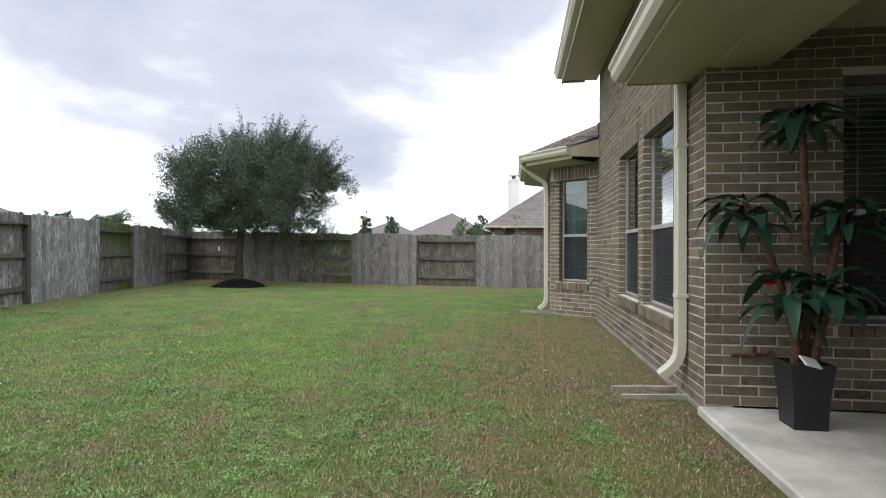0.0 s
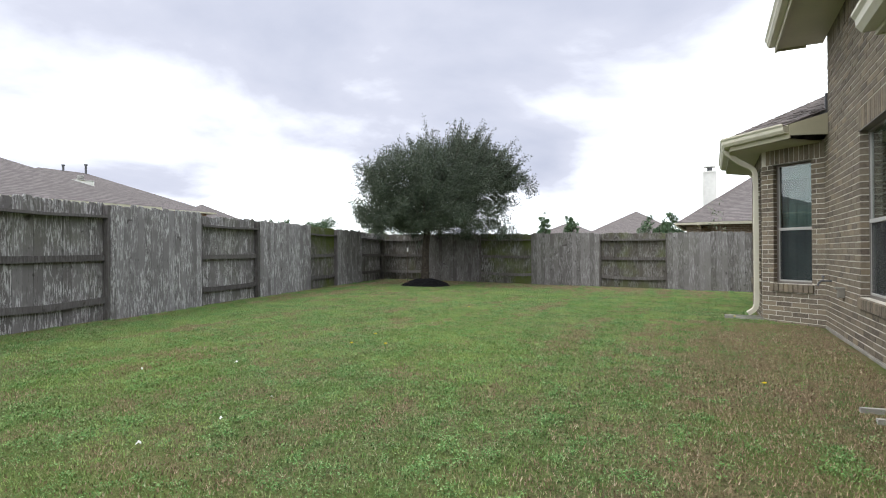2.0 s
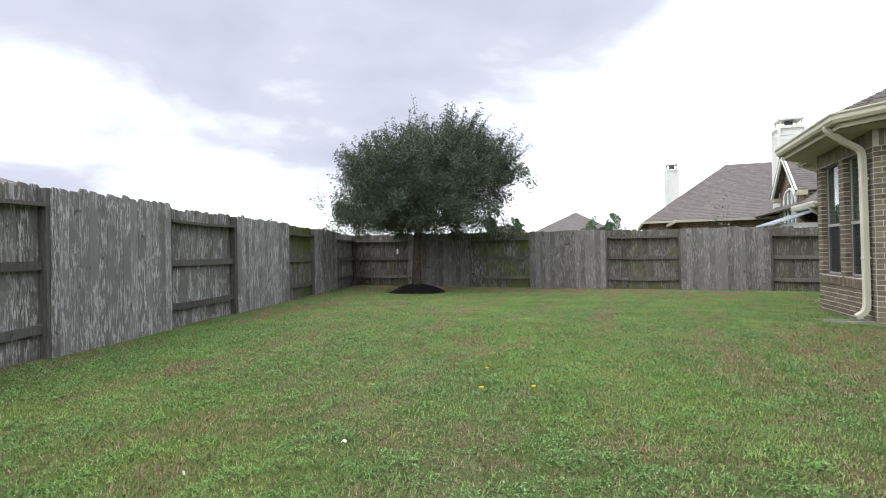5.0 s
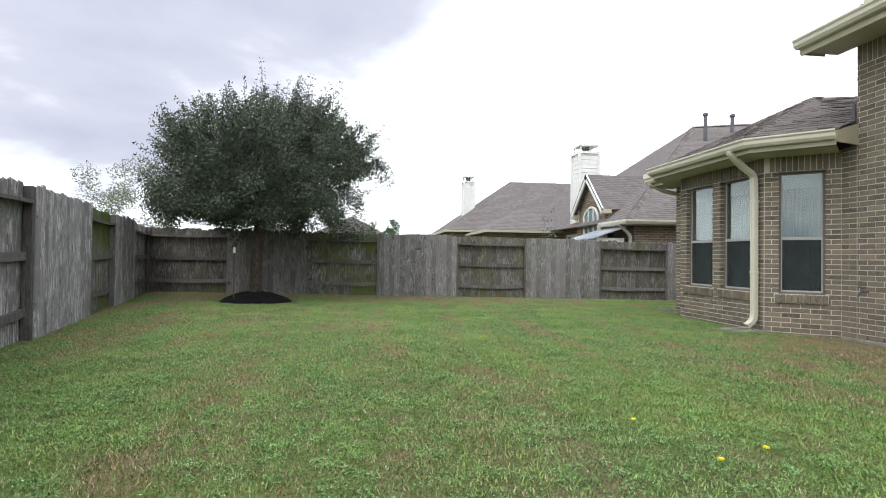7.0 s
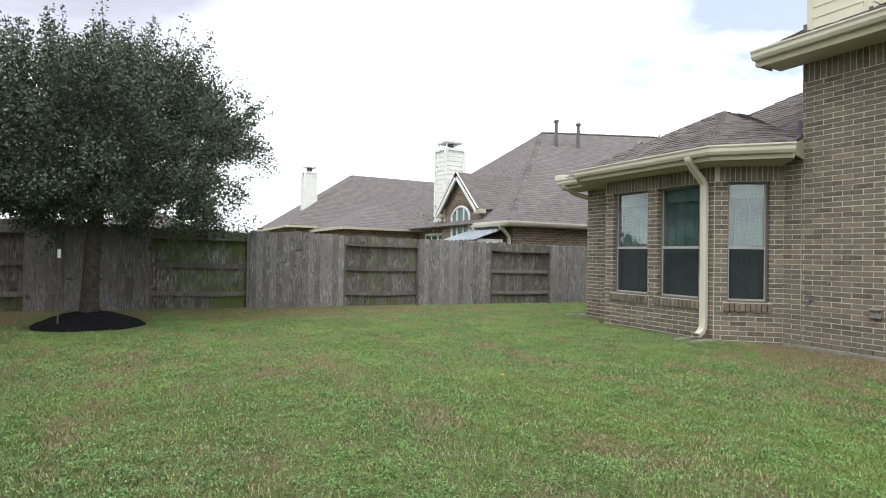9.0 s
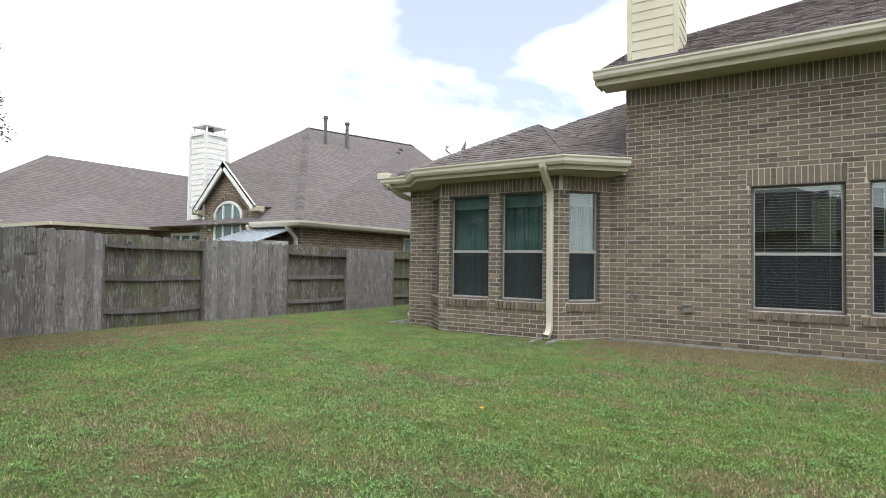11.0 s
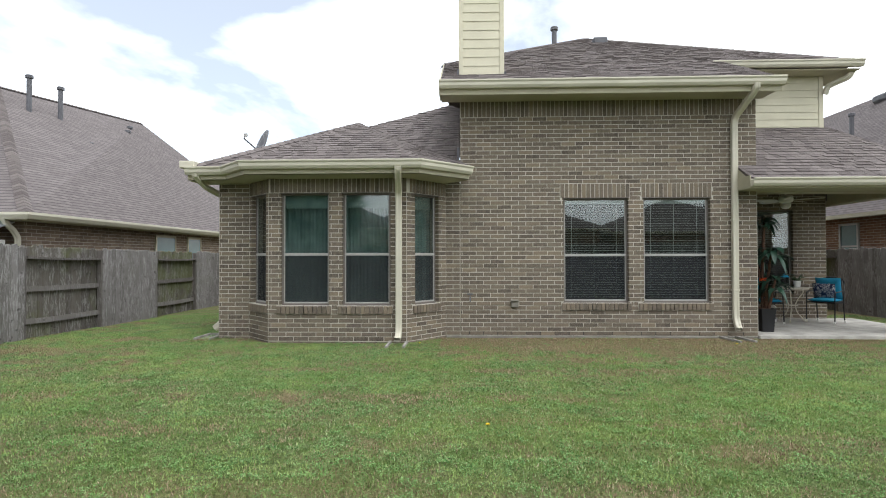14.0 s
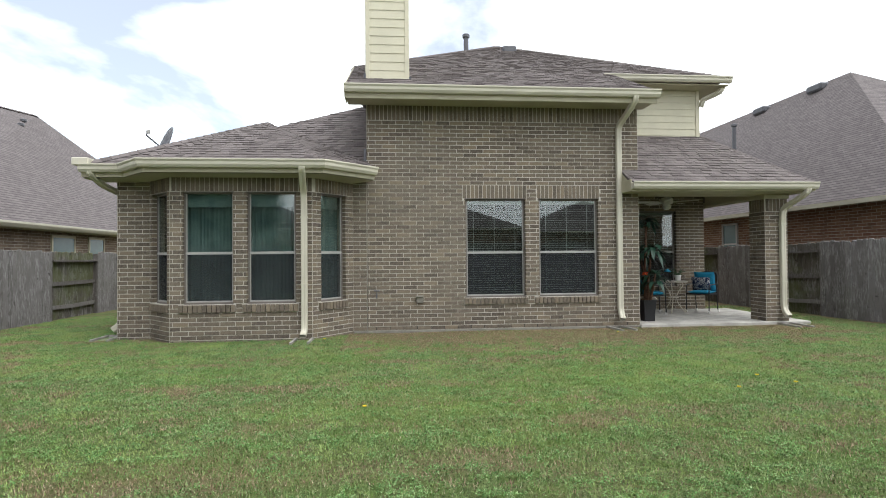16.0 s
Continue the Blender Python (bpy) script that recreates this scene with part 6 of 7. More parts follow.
# low wing with a porch beyond it, and the next houses along
hip_house("low brown brick porch wing with a shingle hip roof", -0.4, 25.7, 3.2, 30.0, 2.3, 3.45, 0.45)
h2 = hip_house("brown brick house with a broad shingle roof", -1.5, 30.2, 14, 38, 2.5, 5.6, 0.45)
sided_chimney(h2, -0.45, 32.0, 2.6, 5.15, 0.55, M_WHITE)
hip_house("grey-roofed brick house far off", -23, 70, -13, 80, 2.6, 5.1, 0.5)
hip_house("grey-roofed brick house far off", -13, 60, -3, 70, 2.6, 5.6, 0.5)

# southern neighbour
sn = hip_house("red-brown brick house with a tall shingle hip roof", 1.45, -10.25, 24, -1.75, 2.6, 7.4, 0.45, M_REDBRICK, inset=6.9)
SW1 = part("window", boxes(((7.6, -1.75, 1.0), (8.4, -1.70, 1.06)), ((7.6, -1.75, 2.3), (8.4, -1.70, 2.36)), ((7.6, -1.75, 1.06), (7.66, -1.70, 2.3)), ((8.34, -1.75, 1.06), (8.4, -1.70, 2.3)), ((7.66, -1.75, 1.66), (8.34, -1.71, 1.71))), M_BAR, sn, "pale window frame")
part("pane", boxes(((7.66, -1.75, 1.06), (8.34, -1.73, 2.3))), M_PANE, SW1)
vent_pipe(sn, 10.5, -3.6, 4.6, 6.15, 0.07)
for x, y, z in ((11.9, -5.75, 7.1), (9.0, -5.75, 7.1)):
    part("roof_vent", boxes(((x - 0.35, y - 0.2, z - 0.05), (x + 0.35, y + 0.2, z + 0.22)), bevel=0.06), M_DISH, sn, "dark low roof vent")

# western neighbours, seen over the fence and in the window panes
wh = hip_house("grey-roofed brick house beyond the fence", -33, 1.5, -22, 15.4, 3.1, 5.85, 0.5, M_REDBRICK, False)
sided_chimney(wh, -19.7, 5.95, 0.0, 4.3, 0.78, M_SIDING, "flue")
wh2 = hip_house("tall grey-roofed house with a white chimney", -49, 16.0, -37, 31.2, 4.4, 7.25, 0.5, M_REDBRICK, False)
sided_chimney(wh2, -37.6, 21.8, 0.0, 5.9, 1.0, M_WHITE, "flue")
hip_house("grey-roofed brick house beyond the fence", -36, -11, -24, 0, 3.0, 5.7, 0.5, M_REDBRICK, False)
hip_house("grey-roofed brick house far off", -52, 34, -42, 44, 3.0, 6.1, 0.5, M_REDBRICK)
for x, y, z0, z1, r in ((-24.1, 7.87, 3.9, 4.85, 0.07), (-24.1, 8.27, 3.9, 4.78, 0.07), (-27.0, 11.06, 4.9, 5.95, 0.07), (-25.0, 10.5, 4.4, 5.0, 0.04), (-24.3, 10.6, 4.1, 4.65, 0.04), (-26.2, 10.0, 4.9, 5.5, 0.12)):
    vent_pipe(wh, x, y, z0, z1, r)
for x, y, z0, z1 in ((-42.9, 25.2, 6.9, 7.8), (-42.9, 23.6, 6.9, 7.55)):
    vent_pipe(wh2, x, y, z0, z1, 0.08)


# ---------------------------------------------------------------- shrubs and far trees
def bush(x, y, z0, r, h, seed, label, mat=None, leaf=0.12, count=6000, tr=0.14):
    t = thing("tree", label, "tree", (x, y, 0))
    rnd = random.Random(seed)
    for _ in (0,):
        bm = bmesh.new()
        tube(bm, [(x, y, -0.1), (x, y, z0 + h * 0.5)], [tr, tr * 0.4], 6)
        for k in range(6):
            a = k * 2.4
            tube(bm, [(x, y, z0), (x + math.cos(a) * r * 0.6, y + math.sin(a) * r * 0.6, z0 + h * rnd.uniform(0.4, 0.9))], [tr * 0.35, tr * 0.1], 5)
        part("trunk", bm, M_BARK, t)
    cl = []
    for k in range(40):
        dv = Vector((rnd.gauss(0, 1), rnd.gauss(0, 1), rnd.gauss(0, 1))).normalized() * rnd.random() ** 0.45
        cl.append((x + dv.x * r, y + dv.y * r, z0 + h * 0.5 + dv.z * h * 0.5, rnd.uniform(0.12, 0.3) * r))
    leaf_cloud("crown", cl, leaf, count, mat or M_BUSH, t, seed)
    return t


M_PALE = leaf_material("pale_leaf", [(0.0, (0.10, 0.13, 0.08)), (1.0, (0.22, 0.25, 0.17))], 0.7)
bush(-4.7, 54, 1.0, 1.9, 3.8, 3, "round green tree beyond the fence", leaf=0.16, count=9000)
bush(-27.6, 29.6, 1.4, 1.2, 2.1, 4, "green tree far beyond the fence", leaf=0.14, count=5000)
bush(-25.3, 31.4, 1.3, 1.5, 2.1, 5, "green tree far beyond the fence", leaf=0.14, count=6000)
bush(-22.5, 34, 1.2, 0.9, 1.9, 15, "green tree far beyond the fence", leaf=0.12, count=3000)
bush(-12.7, 19.6, 0.4, 1.75, 3.4, 6, "pale feathery shrub behind the fence corner", M_PALE, 0.06, 13000, 0.03)
bush(-14.5, 50, 1.5, 0.7, 3.3, 8, "slim green tree far beyond the fence", leaf=0.15, count=3000)
bush(-12.4, 52, 1.5, 0.8, 3.6, 9, "slim green tree far beyond the fence", leaf=0.15, count=3000)
bush(-0.2, 19.0, 1.0, 0.35, 1.7, 10, "thin bare sapling behind the fence", M_PALE, 0.07, 130, 0.015)


# ---------------------------------------------------------------- on the patio
SLAB = 0.05


def long_leaf(bm, root, heading, length, width, droop, rise, rnd):
    """One broad, folded, drooping leaf."""
    h = Vector((math.cos(heading), math.sin(heading), 0))
    s = Vector((-h.y, h.x, 0))
    rows = []
    n = 7
    for k in range(n + 1):
        t = k / n
        p = Vector(root) + h * length * t * (1 - 0.25 * droop * t) + Vector((0, 0, rise * t - droop * length * t * t))
        w = width * (math.sin(math.pi * min(1.0, t * 0.92 + 0.06)) ** 0.8) * (1 + 0.12 * rnd.uniform(-1, 1))
        fold = w * 0.35
        wave = 0.01 * math.sin(k * 2.1 + heading)
        rows.append([bm.verts.new(p + s * w + Vector((0, 0, fold + wave))), bm.verts.new(p), bm.verts.new(p - s * w + Vector((0, 0, fold - wave)))])
    for r0, r1 in zip(rows, rows[1:]):
        for j in range(2):
            bm.faces.new((r0[j], r0[j + 1], r1[j + 1], r1[j]))


def potted_palm(x, y):
    t = thing("potted_plant", "tall silk palm with drooping dark leaves in a black pot", "plant", (x, y, SLAB))
    rnd = random.Random(12)
    bm = bmesh.new()
    rings = []
    for z, r in ((0.0, 0.094), (0.0, 0.099), (0.2, 0.108), (0.385, 0.127), (0.415, 0.131), (0.415, 0.118), (0.36, 0.112)):
        rings.append([bm.verts.new((x + sx * r, y + sy * r, SLAB + z)) for sx, sy in ((-1, -1), (1, -1), (1, 1), (-1, 1))])
    for r0, r1 in zip(rings, rings[1:]):
        for j in range(4):
            bm.faces.new((r0[j], r0[(j + 1) % 4], r1[(j + 1) % 4], r1[j]))
    bm.faces.new(rings[0][::-1])
    bm.faces.new(rings[-1])
    part("pot", bm, M_BLACK, t, "glossy black square tapered pot")
    stems = (((0.0, 0.0), (-0.08, 0.02, 0.95), (-0.33, 0.05, 1.50)), ((0.03, 0.03), (0.06, 0.03, 1.1), (-0.02, 0.0, 2.08)), ((-0.05, -0.03), (-0.08, -0.05, 0.6), (-0.14, -0.10, 0.98)), ((0.05, 0.0), (0.14, -0.02, 0.9), (0.26, 0.03, 1.48)), ((0.04, -0.04), (0.05, -0.05, 0.5), (0.10, -0.10, 1.02)))
    for k, (a, b, c) in enumerate(stems):
        bm = bmesh.new()
        A, B, C = Vector((x + a[0], y + a[1], SLAB + 0.34)), Vector((x + b[0], y + b[1], b[2])), Vector((x + c[0], y + c[1], c[2]))
        pts = [(A * (1 - q) + B * q) * (1 - q) + (B * (1 - q) + C * q) * q for q in (i / 9 for i in range(10))]
        pts = [p + Vector((rnd.uniform(-0.008, 0.008), rnd.uniform(-0.008, 0.008), 0)) for p in pts]
        tube(bm, pts, [0.030 - 0.0012 * i + rnd.uniform(-0.003, 0.003) for i in range(10)], 8)
        part("stem", bm, M_TWIG, t, "flaky red-brown stem", smooth=True)
        for i in range(18):
            bl = bmesh.new()
            long_leaf(bl, C + Vector((0, 0, rnd.uniform(-0.22, 0.03))), i * 2.4 + k, rnd.uniform(0.26, 0.44), rnd.uniform(0.036, 0.058), rnd.uniform(0.35, 1.1), rnd.uniform(0.05, 0.25), rnd)
            part("leaf", bl, M_PALM, t, smooth=True)
    bm = bmesh.new()
    for k in range(40):
        a, r = rnd.uniform(0, math.tau), rnd.uniform(0.02, 0.085)
        mm = pose(x + math.cos(a) * r, y + math.sin(a) * r, SLAB + 0.36 + rnd.uniform(0, 0.05), rnd.uniform(-40, 40), rnd.uniform(-40, 40), rnd.uniform(0, 360)) @ Matrix.Diagonal((0.06, 0.04, 0.01, 1))
        bmesh.ops.create_cube(bm, size=1.0, matrix=mm)
    part("moss", bm, M_TWIG, t, "dry brown moss and chips")
    bm = bmesh.new()
    box(bm, (-0.06, -0.04, 0), (0.06, 0.04, 0.012), pose(x - 0.02, y - 0.12, SLAB + 0.43, 35, 15, 20))
    part("paper", bm, M_WHITE, t, "crumpled white paper")
    bm = bmesh.new()
    for k in range(14):
        a = k * 2.4
        mm = pose(x - 0.16 + 0.03 * math.cos(a), y + 0.12 + 0.03 * math.sin(a), 0.98 + 0.02 * math.sin(k), 30 * math.cos(a), 30 * math.sin(a), math.degrees(a)) @ Matrix.Diagonal((0.06, 0.03, 0.008, 1))
        bmesh.ops.create_cube(bm, size=1.0, matrix=mm)
    part("flower", bm, M_RED, t, "orange-red silk flower")
    return t


potted_palm(1.58, 4.22)


def cushion_mesh(w, d, h, m):
    bm = bmesh.new()
    bmesh.ops.create_grid(bm, x_segments=10, y_segments=10, size=1.0)
    for v in list(bm.verts):
        k = (1 - v.co.x ** 4) * (1 - v.co.y ** 4)
        v.co = Vector((v.co.x * w / 2 * (1 - 0.04 * (1 - abs(v.co.y))), v.co.y * d / 2 * (1 - 0.04 * (1 - abs(v.co.x))), h / 2 * k))
    geo = bmesh.ops.duplicate(bm, geom=bm.verts[:] + bm.edges[:] + bm.faces[:])
    for e in geo["geom"]:
        if isinstance(e, bmesh.types.BMVert):
            e.co.z = -e.co.z
    bmesh.ops.remove_doubles(bm, verts=bm.verts, dist=0.001)
    bmesh.ops.recalc_face_normals(bm, faces=bm.faces)
    bmesh.ops.transform(bm, matrix=m, verts=bm.verts)
    return bm


def patterned_material():
    m = Mat("patterned_cloth", 0.95, spec=0.1)
    v = m.at(world_space=True)
    w = m.node("ShaderNodeTexVoronoi", Scale=22.0)
    m.link(v, w.inputs["Vector"])
    m.colour(m.ramp(w.outputs["Distance"], [(0.35, (0.02, 0.03, 0.07)), (0.42, (0.65, 0.66, 0.66)), (0.6, (0.03, 0.04, 0.08))]))
    return m.m


M_PATTERN = patterned_material()


def patio_chair(x, y, rz, patterned):
    m = pose(x, y, SLAB, 0, 0, rz)
    t = new("patio_chair")
    t.matrix_basis = m
    WORLD[t] = Matrix.Identity(4)
    tagged(t, "black metal patio chair with " + ("a patterned pillow and blue cushions" if patterned else "bright blue cushions"), "chair", "chairs round the patio table")
    pipe = lambda pts, r=0.012: tube(bmesh.new(), smooth_path(pts, 0.06), r, 8)
    for sx in (-1, 1):
        part("arm_frame", pipe([(sx * 0.25, 0.24, 0.0), (sx * 0.25, 0.22, 0.62), (sx * 0.26, -0.16, 0.64), (sx * 0.25, -0.22, 0.60)]), M_BLACK, t, smooth=True)
        part("leg", pipe([(sx * 0.24, -0.26, 0.0), (sx * 0.24, -0.2, 0.42), (sx * 0.24, -0.27, 0.82)]), M_BLACK, t, smooth=True)
        for fy in (0.24, -0.26):
            part("foot", boxes(((sx * 0.245 - 0.018, fy - 0.018, 0.0), (sx * 0.245 + 0.018, fy + 0.018, 0.05)), bevel=0.004), M_WHITE, t, "white plastic foot")
    part("back_frame", pipe([(-0.24, -0.26, 0.78), (-0.2, -0.30, 0.88), (0.0, -0.31, 0.91), (0.2, -0.30, 0.88), (0.24, -0.26, 0.78)]), M_BLACK, t, smooth=True)
    for k in range(7):
        xx = -0.18 + k * 0.06
        part("back_slat", pipe([(xx, -0.23, 0.44), (xx, -0.30, 0.88)], 0.006), M_BLACK, t)
    part("seat_frame", boxes(((-0.25, -0.22, 0.40), (0.25, 0.24, 0.425)), bevel=0.006), M_BLACK, t)
    part("seat_cushion", cushion_mesh(0.48, 0.46, 0.09, pose(0, 0.01, 0.455)), M_BLUE, t, "bright blue seat cushion", smooth=True)
    part("back_cushion", cushion_mesh(0.46, 0.46, 0.12, pose(0, -0.17, 0.68, 76, 0, 0)), M_BLUE, t, "bright blue back cushion", smooth=True)
    if patterned:
        part("pillow", cushion_mesh(0.40, 0.34, 0.14, pose(0.03, -0.03, 0.63, 70, 0, 6)), M_PATTERN, t, "navy and white patterned pillow", smooth=True)
    return t


patio_chair(2.86, 3.5, 168, False)
patio_chair(2.95, 2.27, 36, True)


def bistro_table(x, y):
    t = thing("patio_table", "small round stone-topped table with cream iron scroll legs", "table", (x, y, SLAB))
    bm = bmesh.new()
    tube(bm, [(x, y, SLAB + z) for z in (0.685, 0.69, 0.715, 0.72)], [0.29, 0.30, 0.30, 0.29], 40)
    part("tabletop", bm, M_STONE, t, "pale round tabletop")
    for k in range(3):
        a = k * math.tau / 3 + 0.4
        c, s = math.cos(a), math.sin(a)
        pts = [(0.20, 0.68), (0.22, 0.6), (0.12, 0.48), (0.06, 0.34), (0.10, 0.2), (0.20, 0.08), (0.25, 0.0), (0.285, 0.03), (0.27, 0.07), (0.245, 0.05)]
        bm = tube(bmesh.new(), smooth_path([(x + c * r, y + s * r, SLAB + z + 0.012) for r, z in pts], 0.05), 0.011, 8)
        part("leg", bm, M_IRON, t, "cream iron scroll leg", smooth=True)
    bm = tube(bmesh.new(), [(x + 0.1 * math.cos(k * math.tau / 20), y + 0.1 * math.sin(k * math.tau / 20), SLAB + 0.35) for k in range(21)], 0.008, 6)
    part("ring", bm, M_IRON, t)
    return t


bistro_table(2.85, 3.0)
TZ = SLAB + 0.72
bm = bmesh.new()
tube(bm, [(2.83, 2.90, TZ), (2.83, 2.90, TZ + 0.01), (2.83, 2.90, TZ + 0.12), (2.83, 2.90, TZ + 0.13)], [0.05, 0.055, 0.07, 0.066], 16)
tp = thing("flower_pot", "white pot with a spiky green plant on the table", "plant", (2.83, 2.90, TZ))
part("pot", bm, M_WHITE, tp, "white ceramic pot", smooth=True)
bm = bmesh.new()
rl = random.Random(4)
for k in range(26):
    long_leaf(bm, (2.83, 2.90, TZ + 0.12), k * 2.4, rl.uniform(0.1, 0.2), 0.012, rl.uniform(0.1, 0.7), rl.uniform(0.06, 0.2), rl)
part("leaves", bm, M_BUSH, tp)
lt = thing("lantern", "small blue and white lantern on the table", "lantern", (2.85, 3.13, TZ))
part("base", boxes(((2.80, 3.08, TZ), (2.90, 3.18, TZ + 0.02)), bevel=0.004), M_WHITE, lt)
part("cage", boxes(*[((2.85 + sx * 0.042 - 0.005, 3.13 + sy * 0.042 - 0.005, TZ + 0.02), (2.85 + sx * 0.042 + 0.005, 3.13 + sy * 0.042 + 0.005, TZ + 0.2)) for sx in (-1, 1) for sy in (-1, 1)]), M_BLACK, lt)
bm = bmesh.new()
bmesh.ops.create_cone(bm, cap_ends=True, segments=4, radius1=0.085, radius2=0.015, depth=0.07, matrix=Matrix.Translation((2.85, 3.13, TZ + 0.235)) @ Matrix.Rotation(radians(45), 4, "Z"))
part("roof", bm, M_BLUE, lt, "blue lantern roof")


def ceiling_fan(x, y, z):
    t = thing("ceiling_fan", "white ceiling fan with five blades and a glass bowl", "fan", (x, y, z))
    bm = bmesh.new()
    tube(bm, [(x, y, 2.745), (x, y, 2.70), (x, y, 2.69)], [0.06, 0.06, 0.02], 16)
    tube(bm, [(x, y, 2.70), (x, y, z + 0.12)], 0.015, 8)
    part("rod", bm, M_WHITE, t)
    bm = bmesh.new()
    tube(bm, [(x, y, z + k) for k in (0.13, 0.12, 0.06, 0.0, -0.03)], [0.05, 0.11, 0.13, 0.12, 0.06], 20)
    part("motor", bm, M_WHITE, t, smooth=True)
    bm = bmesh.new()
    tube(bm, [(x, y, z + k) for k in (-0.03, -0.05, -0.10, -0.13, -0.14)], [0.07, 0.095, 0.085, 0.05, 0.01], 20)
    part("light_bowl", bm, M_WHITE, t, "frosted glass bowl", smooth=True)
    for k in range(5):
        a = k * 72 + 12
        m = pose(x, y, z + 0.03, 0, 0, a)
        bm = boxes(((0.1, -0.012, -0.006), (0.2, 0.012, 0.006)))
        b2 = bm
        prof = [(0.18, -0.045), (0.30, -0.065), (0.58, -0.072), (0.63, -0.05), (0.63, 0.05), (0.58, 0.072), (0.30, 0.065), (0.18, 0.045)]
        lo = [b2.verts.new((px_, py_, -0.004 + 0.2 * py_)) for px_, py_ in prof]
        hi = [b2.verts.new((px_, py_, 0.004 + 0.2 * py_)) for px_, py_ in prof]
        b2.faces.new(lo[::-1])
        b2.faces.new(hi)
        for i in range(8):
            b2.faces.new((lo[i], lo[(i + 1) % 8], hi[(i + 1) % 8], hi[i]))
        bmesh.ops.transform(bm, matrix=m, verts=bm.verts)
        part("blade", bm, M_WHITE, t)
    return t


ceiling_fan(2.4, 3.36, 2.45)

# pipe stub and valve low on the patio wall
bm = tube(bmesh.new(), [(1.27, 4.575, 0.43), (1.40, 4.575, 0.435), (1.54, 4.575, 0.445)], 0.012, 8)
tube(bm, [(1.42, 4.60, 0.44), (1.42, 4.55, 0.44), (1.42, 4.55, 0.50)], 0.014, 8)
tube(bm, [(1.54, 4.60, 0.445), (1.54, 4.56, 0.445)], 0.028, 12)
part("wall_pipe", bm, M_TWIG, HOUSE, "rusty brown pipe stub and valve")

# satellite dish on the bay roof
DX, DY, DZ = 3.0, 13.90, 3.54
sd = thing("satellite_dish", "small dark grey satellite dish on the shingle roof", "dish", (DX, DY, DZ))
part("mount", tube(bmesh.new(), [(DX, DY, DZ - 0.8), (DX, DY, DZ + 0.14), (DX - 0.02, DY - 0.03, DZ + 0.2)], 0.018, 8), M_DISH, sd)
part("foot_plate", boxes(((DX - 0.08, DY - 0.06, DZ - 0.75), (DX + 0.08, DY + 0.06, DZ - 0.6)), bevel=0.01), M_DISH, sd)
face = Vector((-0.62, 0.72, 0.36)).normalized()
side_v = face.cross(Vector((0, 0, 1))).normalized()
up_v = side_v.cross(face).normalized()
ctr = Vector((DX - 0.02, DY - 0.04, DZ + 0.25))
bm = bmesh.new()
rings = []
for r, dpt in ((0.0, 0.0), (0.1, 0.008), (0.2, 0.03), (0.315, 0.06), (0.32, 0.054), (0.18, 0.013), (0.1, -0.006)):
    if r == 0.0:
        rings.append([bm.verts.new(ctr)])
    else:
        rings.append([bm.verts.new(ctr + face * dpt + (side_v * math.cos(k * math.tau / 24) * 0.85 + up_v * math.sin(k * math.tau / 24)) * r) for k in range(24)])
for k in range(24):
    bm.faces.new((rings[0][0], rings[1][k], rings[1][(k + 1) % 24]))
for r0, r1 in zip(rings[1:], rings[2:]):
    for k in range(24):
        bm.faces.new((r0[k], r1[k], r1[(k + 1) % 24], r0[(k + 1) % 24]))
bm.faces.new(rings[-1])
part("reflector", bm, M_DISH, sd, "dark grey reflector", smooth=True)
arm_end = ctr + face * 0.42 - up_v * 0.02
part("arm", tube(bmesh.new(), [ctr - up_v * 0.2, arm_end - up_v * 0.06, arm_end], 0.016, 6), M_DISH, sd)
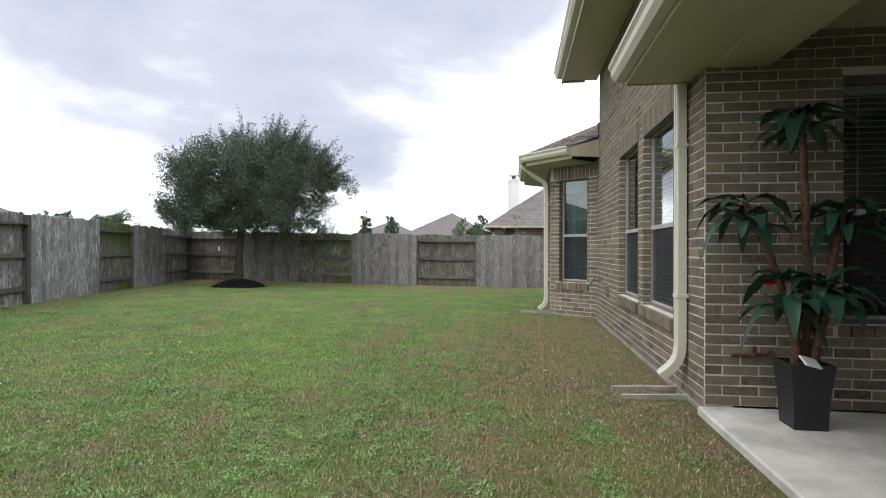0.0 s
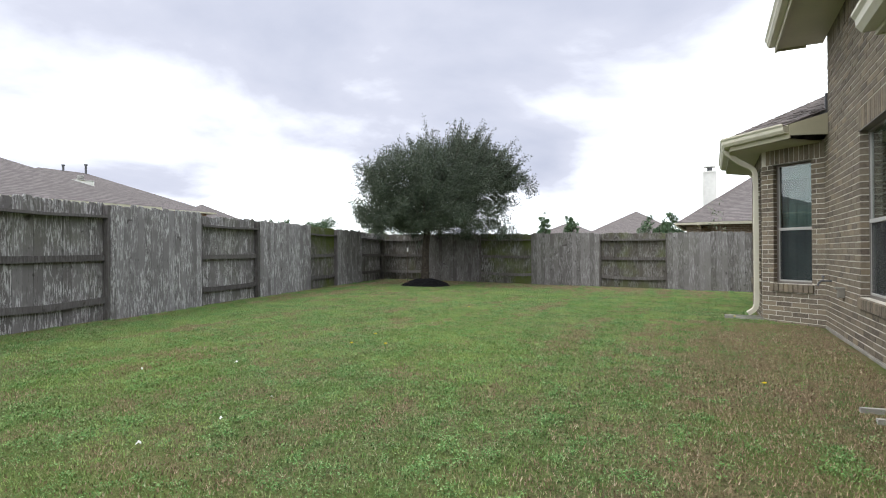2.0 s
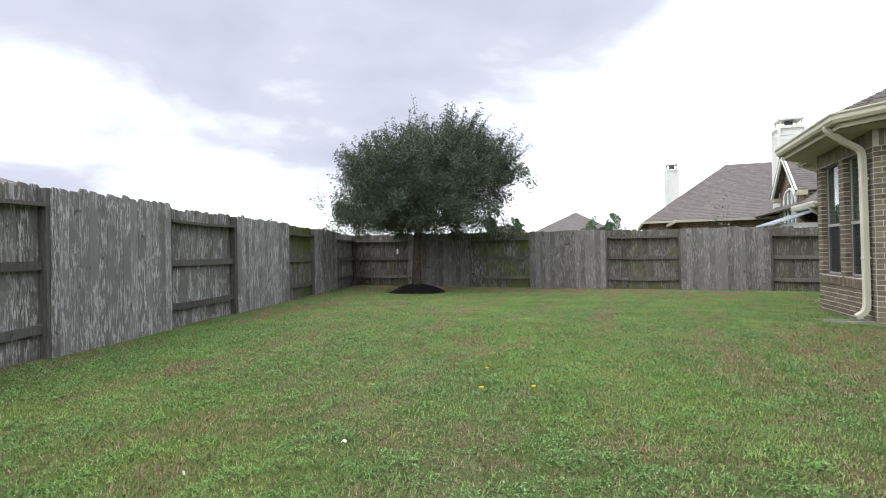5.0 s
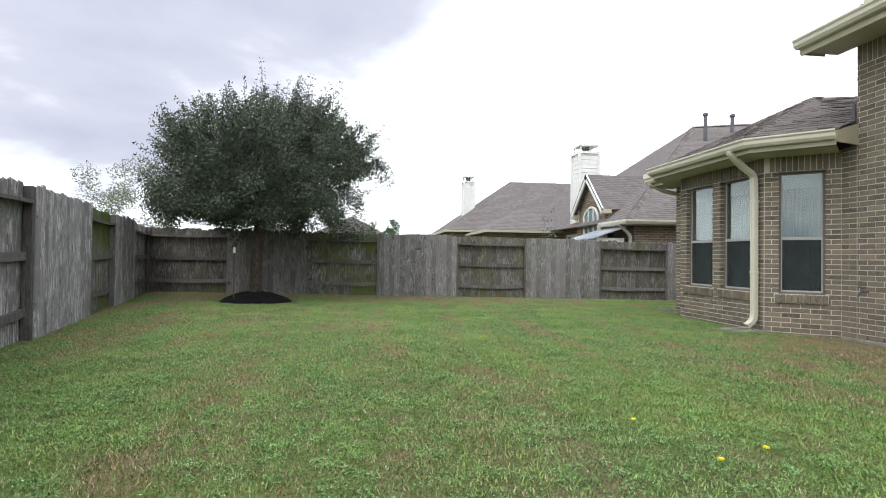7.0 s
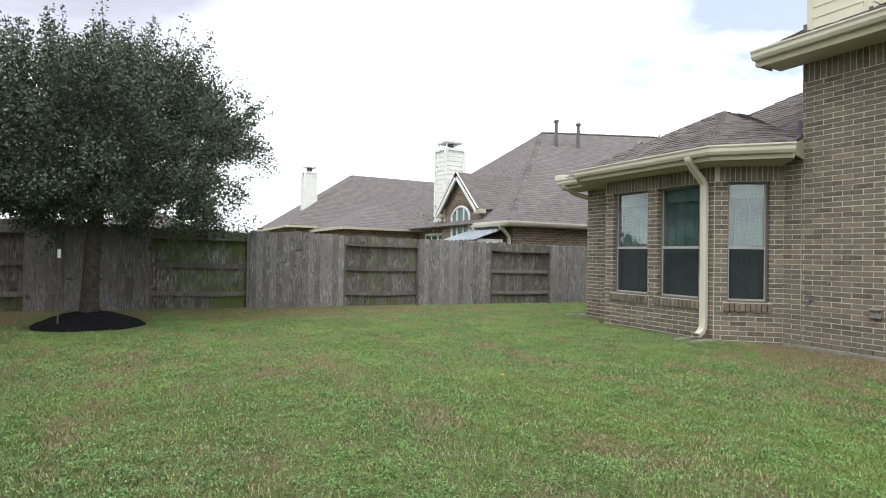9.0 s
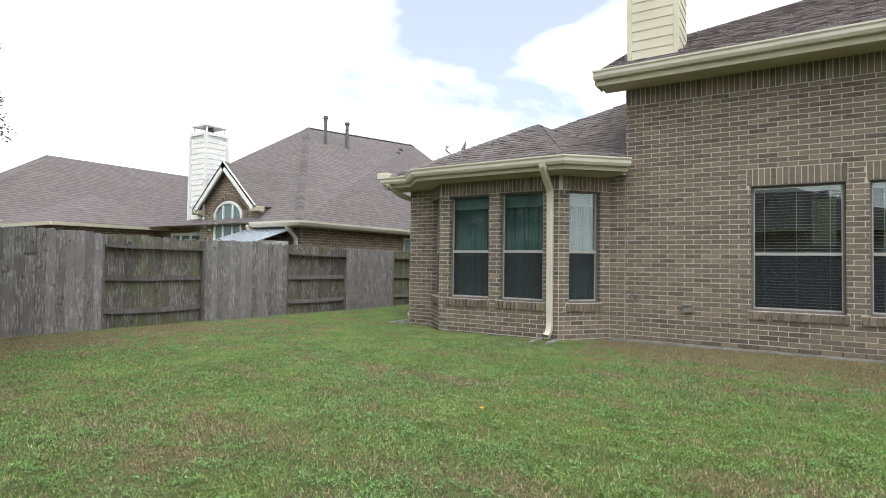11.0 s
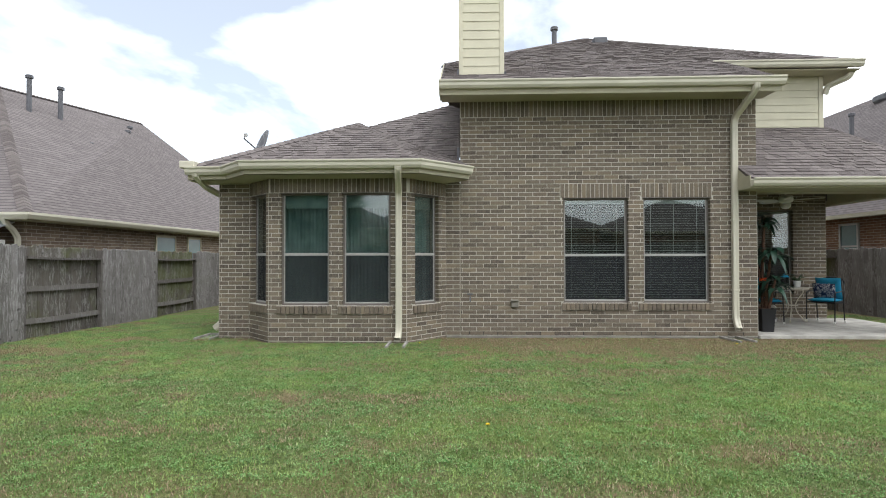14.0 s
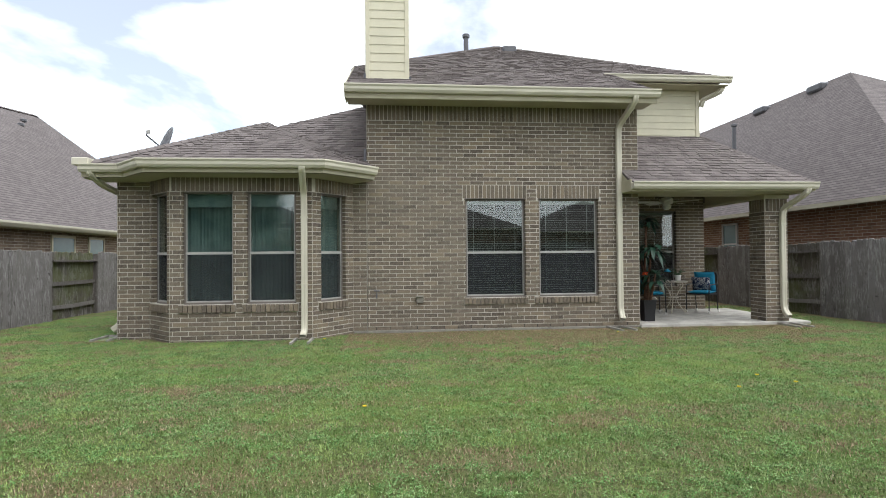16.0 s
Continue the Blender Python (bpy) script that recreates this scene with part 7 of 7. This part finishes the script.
part("receiver", boxes((tuple(arm_end - Vector((0.02, 0.05, 0.02))), tuple(arm_end + Vector((0.02, 0.02, 0.05)))), bevel=0.006), M_BAR, sd, "pale receiver head")


# ---------------------------------------------------------------- small things on the lawn
def dandelion(x, y):
    z = ground_z(x, y)
    t = thing("dandelion", "yellow dandelion flower in the grass", "flower", (x, y, z), "dandelions in the lawn")
    part("stalk", tube(bmesh.new(), [(x, y, z - 0.01), (x + 0.005, y, z + 0.06)], 0.002, 5), M_WEED, t)
    bm = bmesh.new()
    for k in range(12):
        a = k * math.tau / 12
        box(bm, (0.0, -0.004, 0.0), (0.019, 0.004, 0.003), pose(x + 0.005, y, z + 0.06, 0, -20 - 15 * (k % 2), math.degrees(a)))
    part("petals", bm, M_YELLOW, t)
    return t


d0 = dandelion(-3.89, 5.42)
for x, y in ((-4.26, 9.45), (-3.54, 5.56), (-8.70, 6.73), (-4.01, 6.07), (0.0, 5.5), (-0.05, 10.3)):
    copy_thing(d0, Matrix.Translation((x, y, ground_z(x, y))))


def paper_scrap(x, y, rz, s):
    bm = bmesh.new()
    z = ground_z(x, y) + 0.02
    vs = [bm.verts.new(pose(x, y, z, 0, 0, rz) @ Vector(p)) for p in ((-s, -s * 0.5, 0), (0, -s * 0.55, 0.012), (s, -s * 0.4, 0.002), (s, s * 0.5, 0.01), (0, s * 0.45, 0.018), (-s, s * 0.5, 0.004))]
    top = [bm.verts.new(v.co + Vector((0, 0, 0.003))) for v in vs]
    for a, b, c, d in ((0, 1, 4, 5), (1, 2, 3, 4)):
        bm.faces.new((top[a], top[b], top[c], top[d]))
        bm.faces.new((vs[d], vs[c], vs[b], vs[a]))
    for i in range(6):
        bm.faces.new((vs[i], vs[(i + 1) % 6], top[(i + 1) % 6], top[i]))
    return alone("paper_scrap", bm, M_WHITE, "small pale scrap lying in the grass", "litter", "pale scraps in the lawn")


for k, (x, y) in enumerate(((-4.34, 4.24), (-3.16, 2.48), (-3.12, 3.0), (-4.84, 3.65), (-3.19, 3.51))):
    paper_scrap(x, y, k * 50, 0.015 - 0.0015 * k)
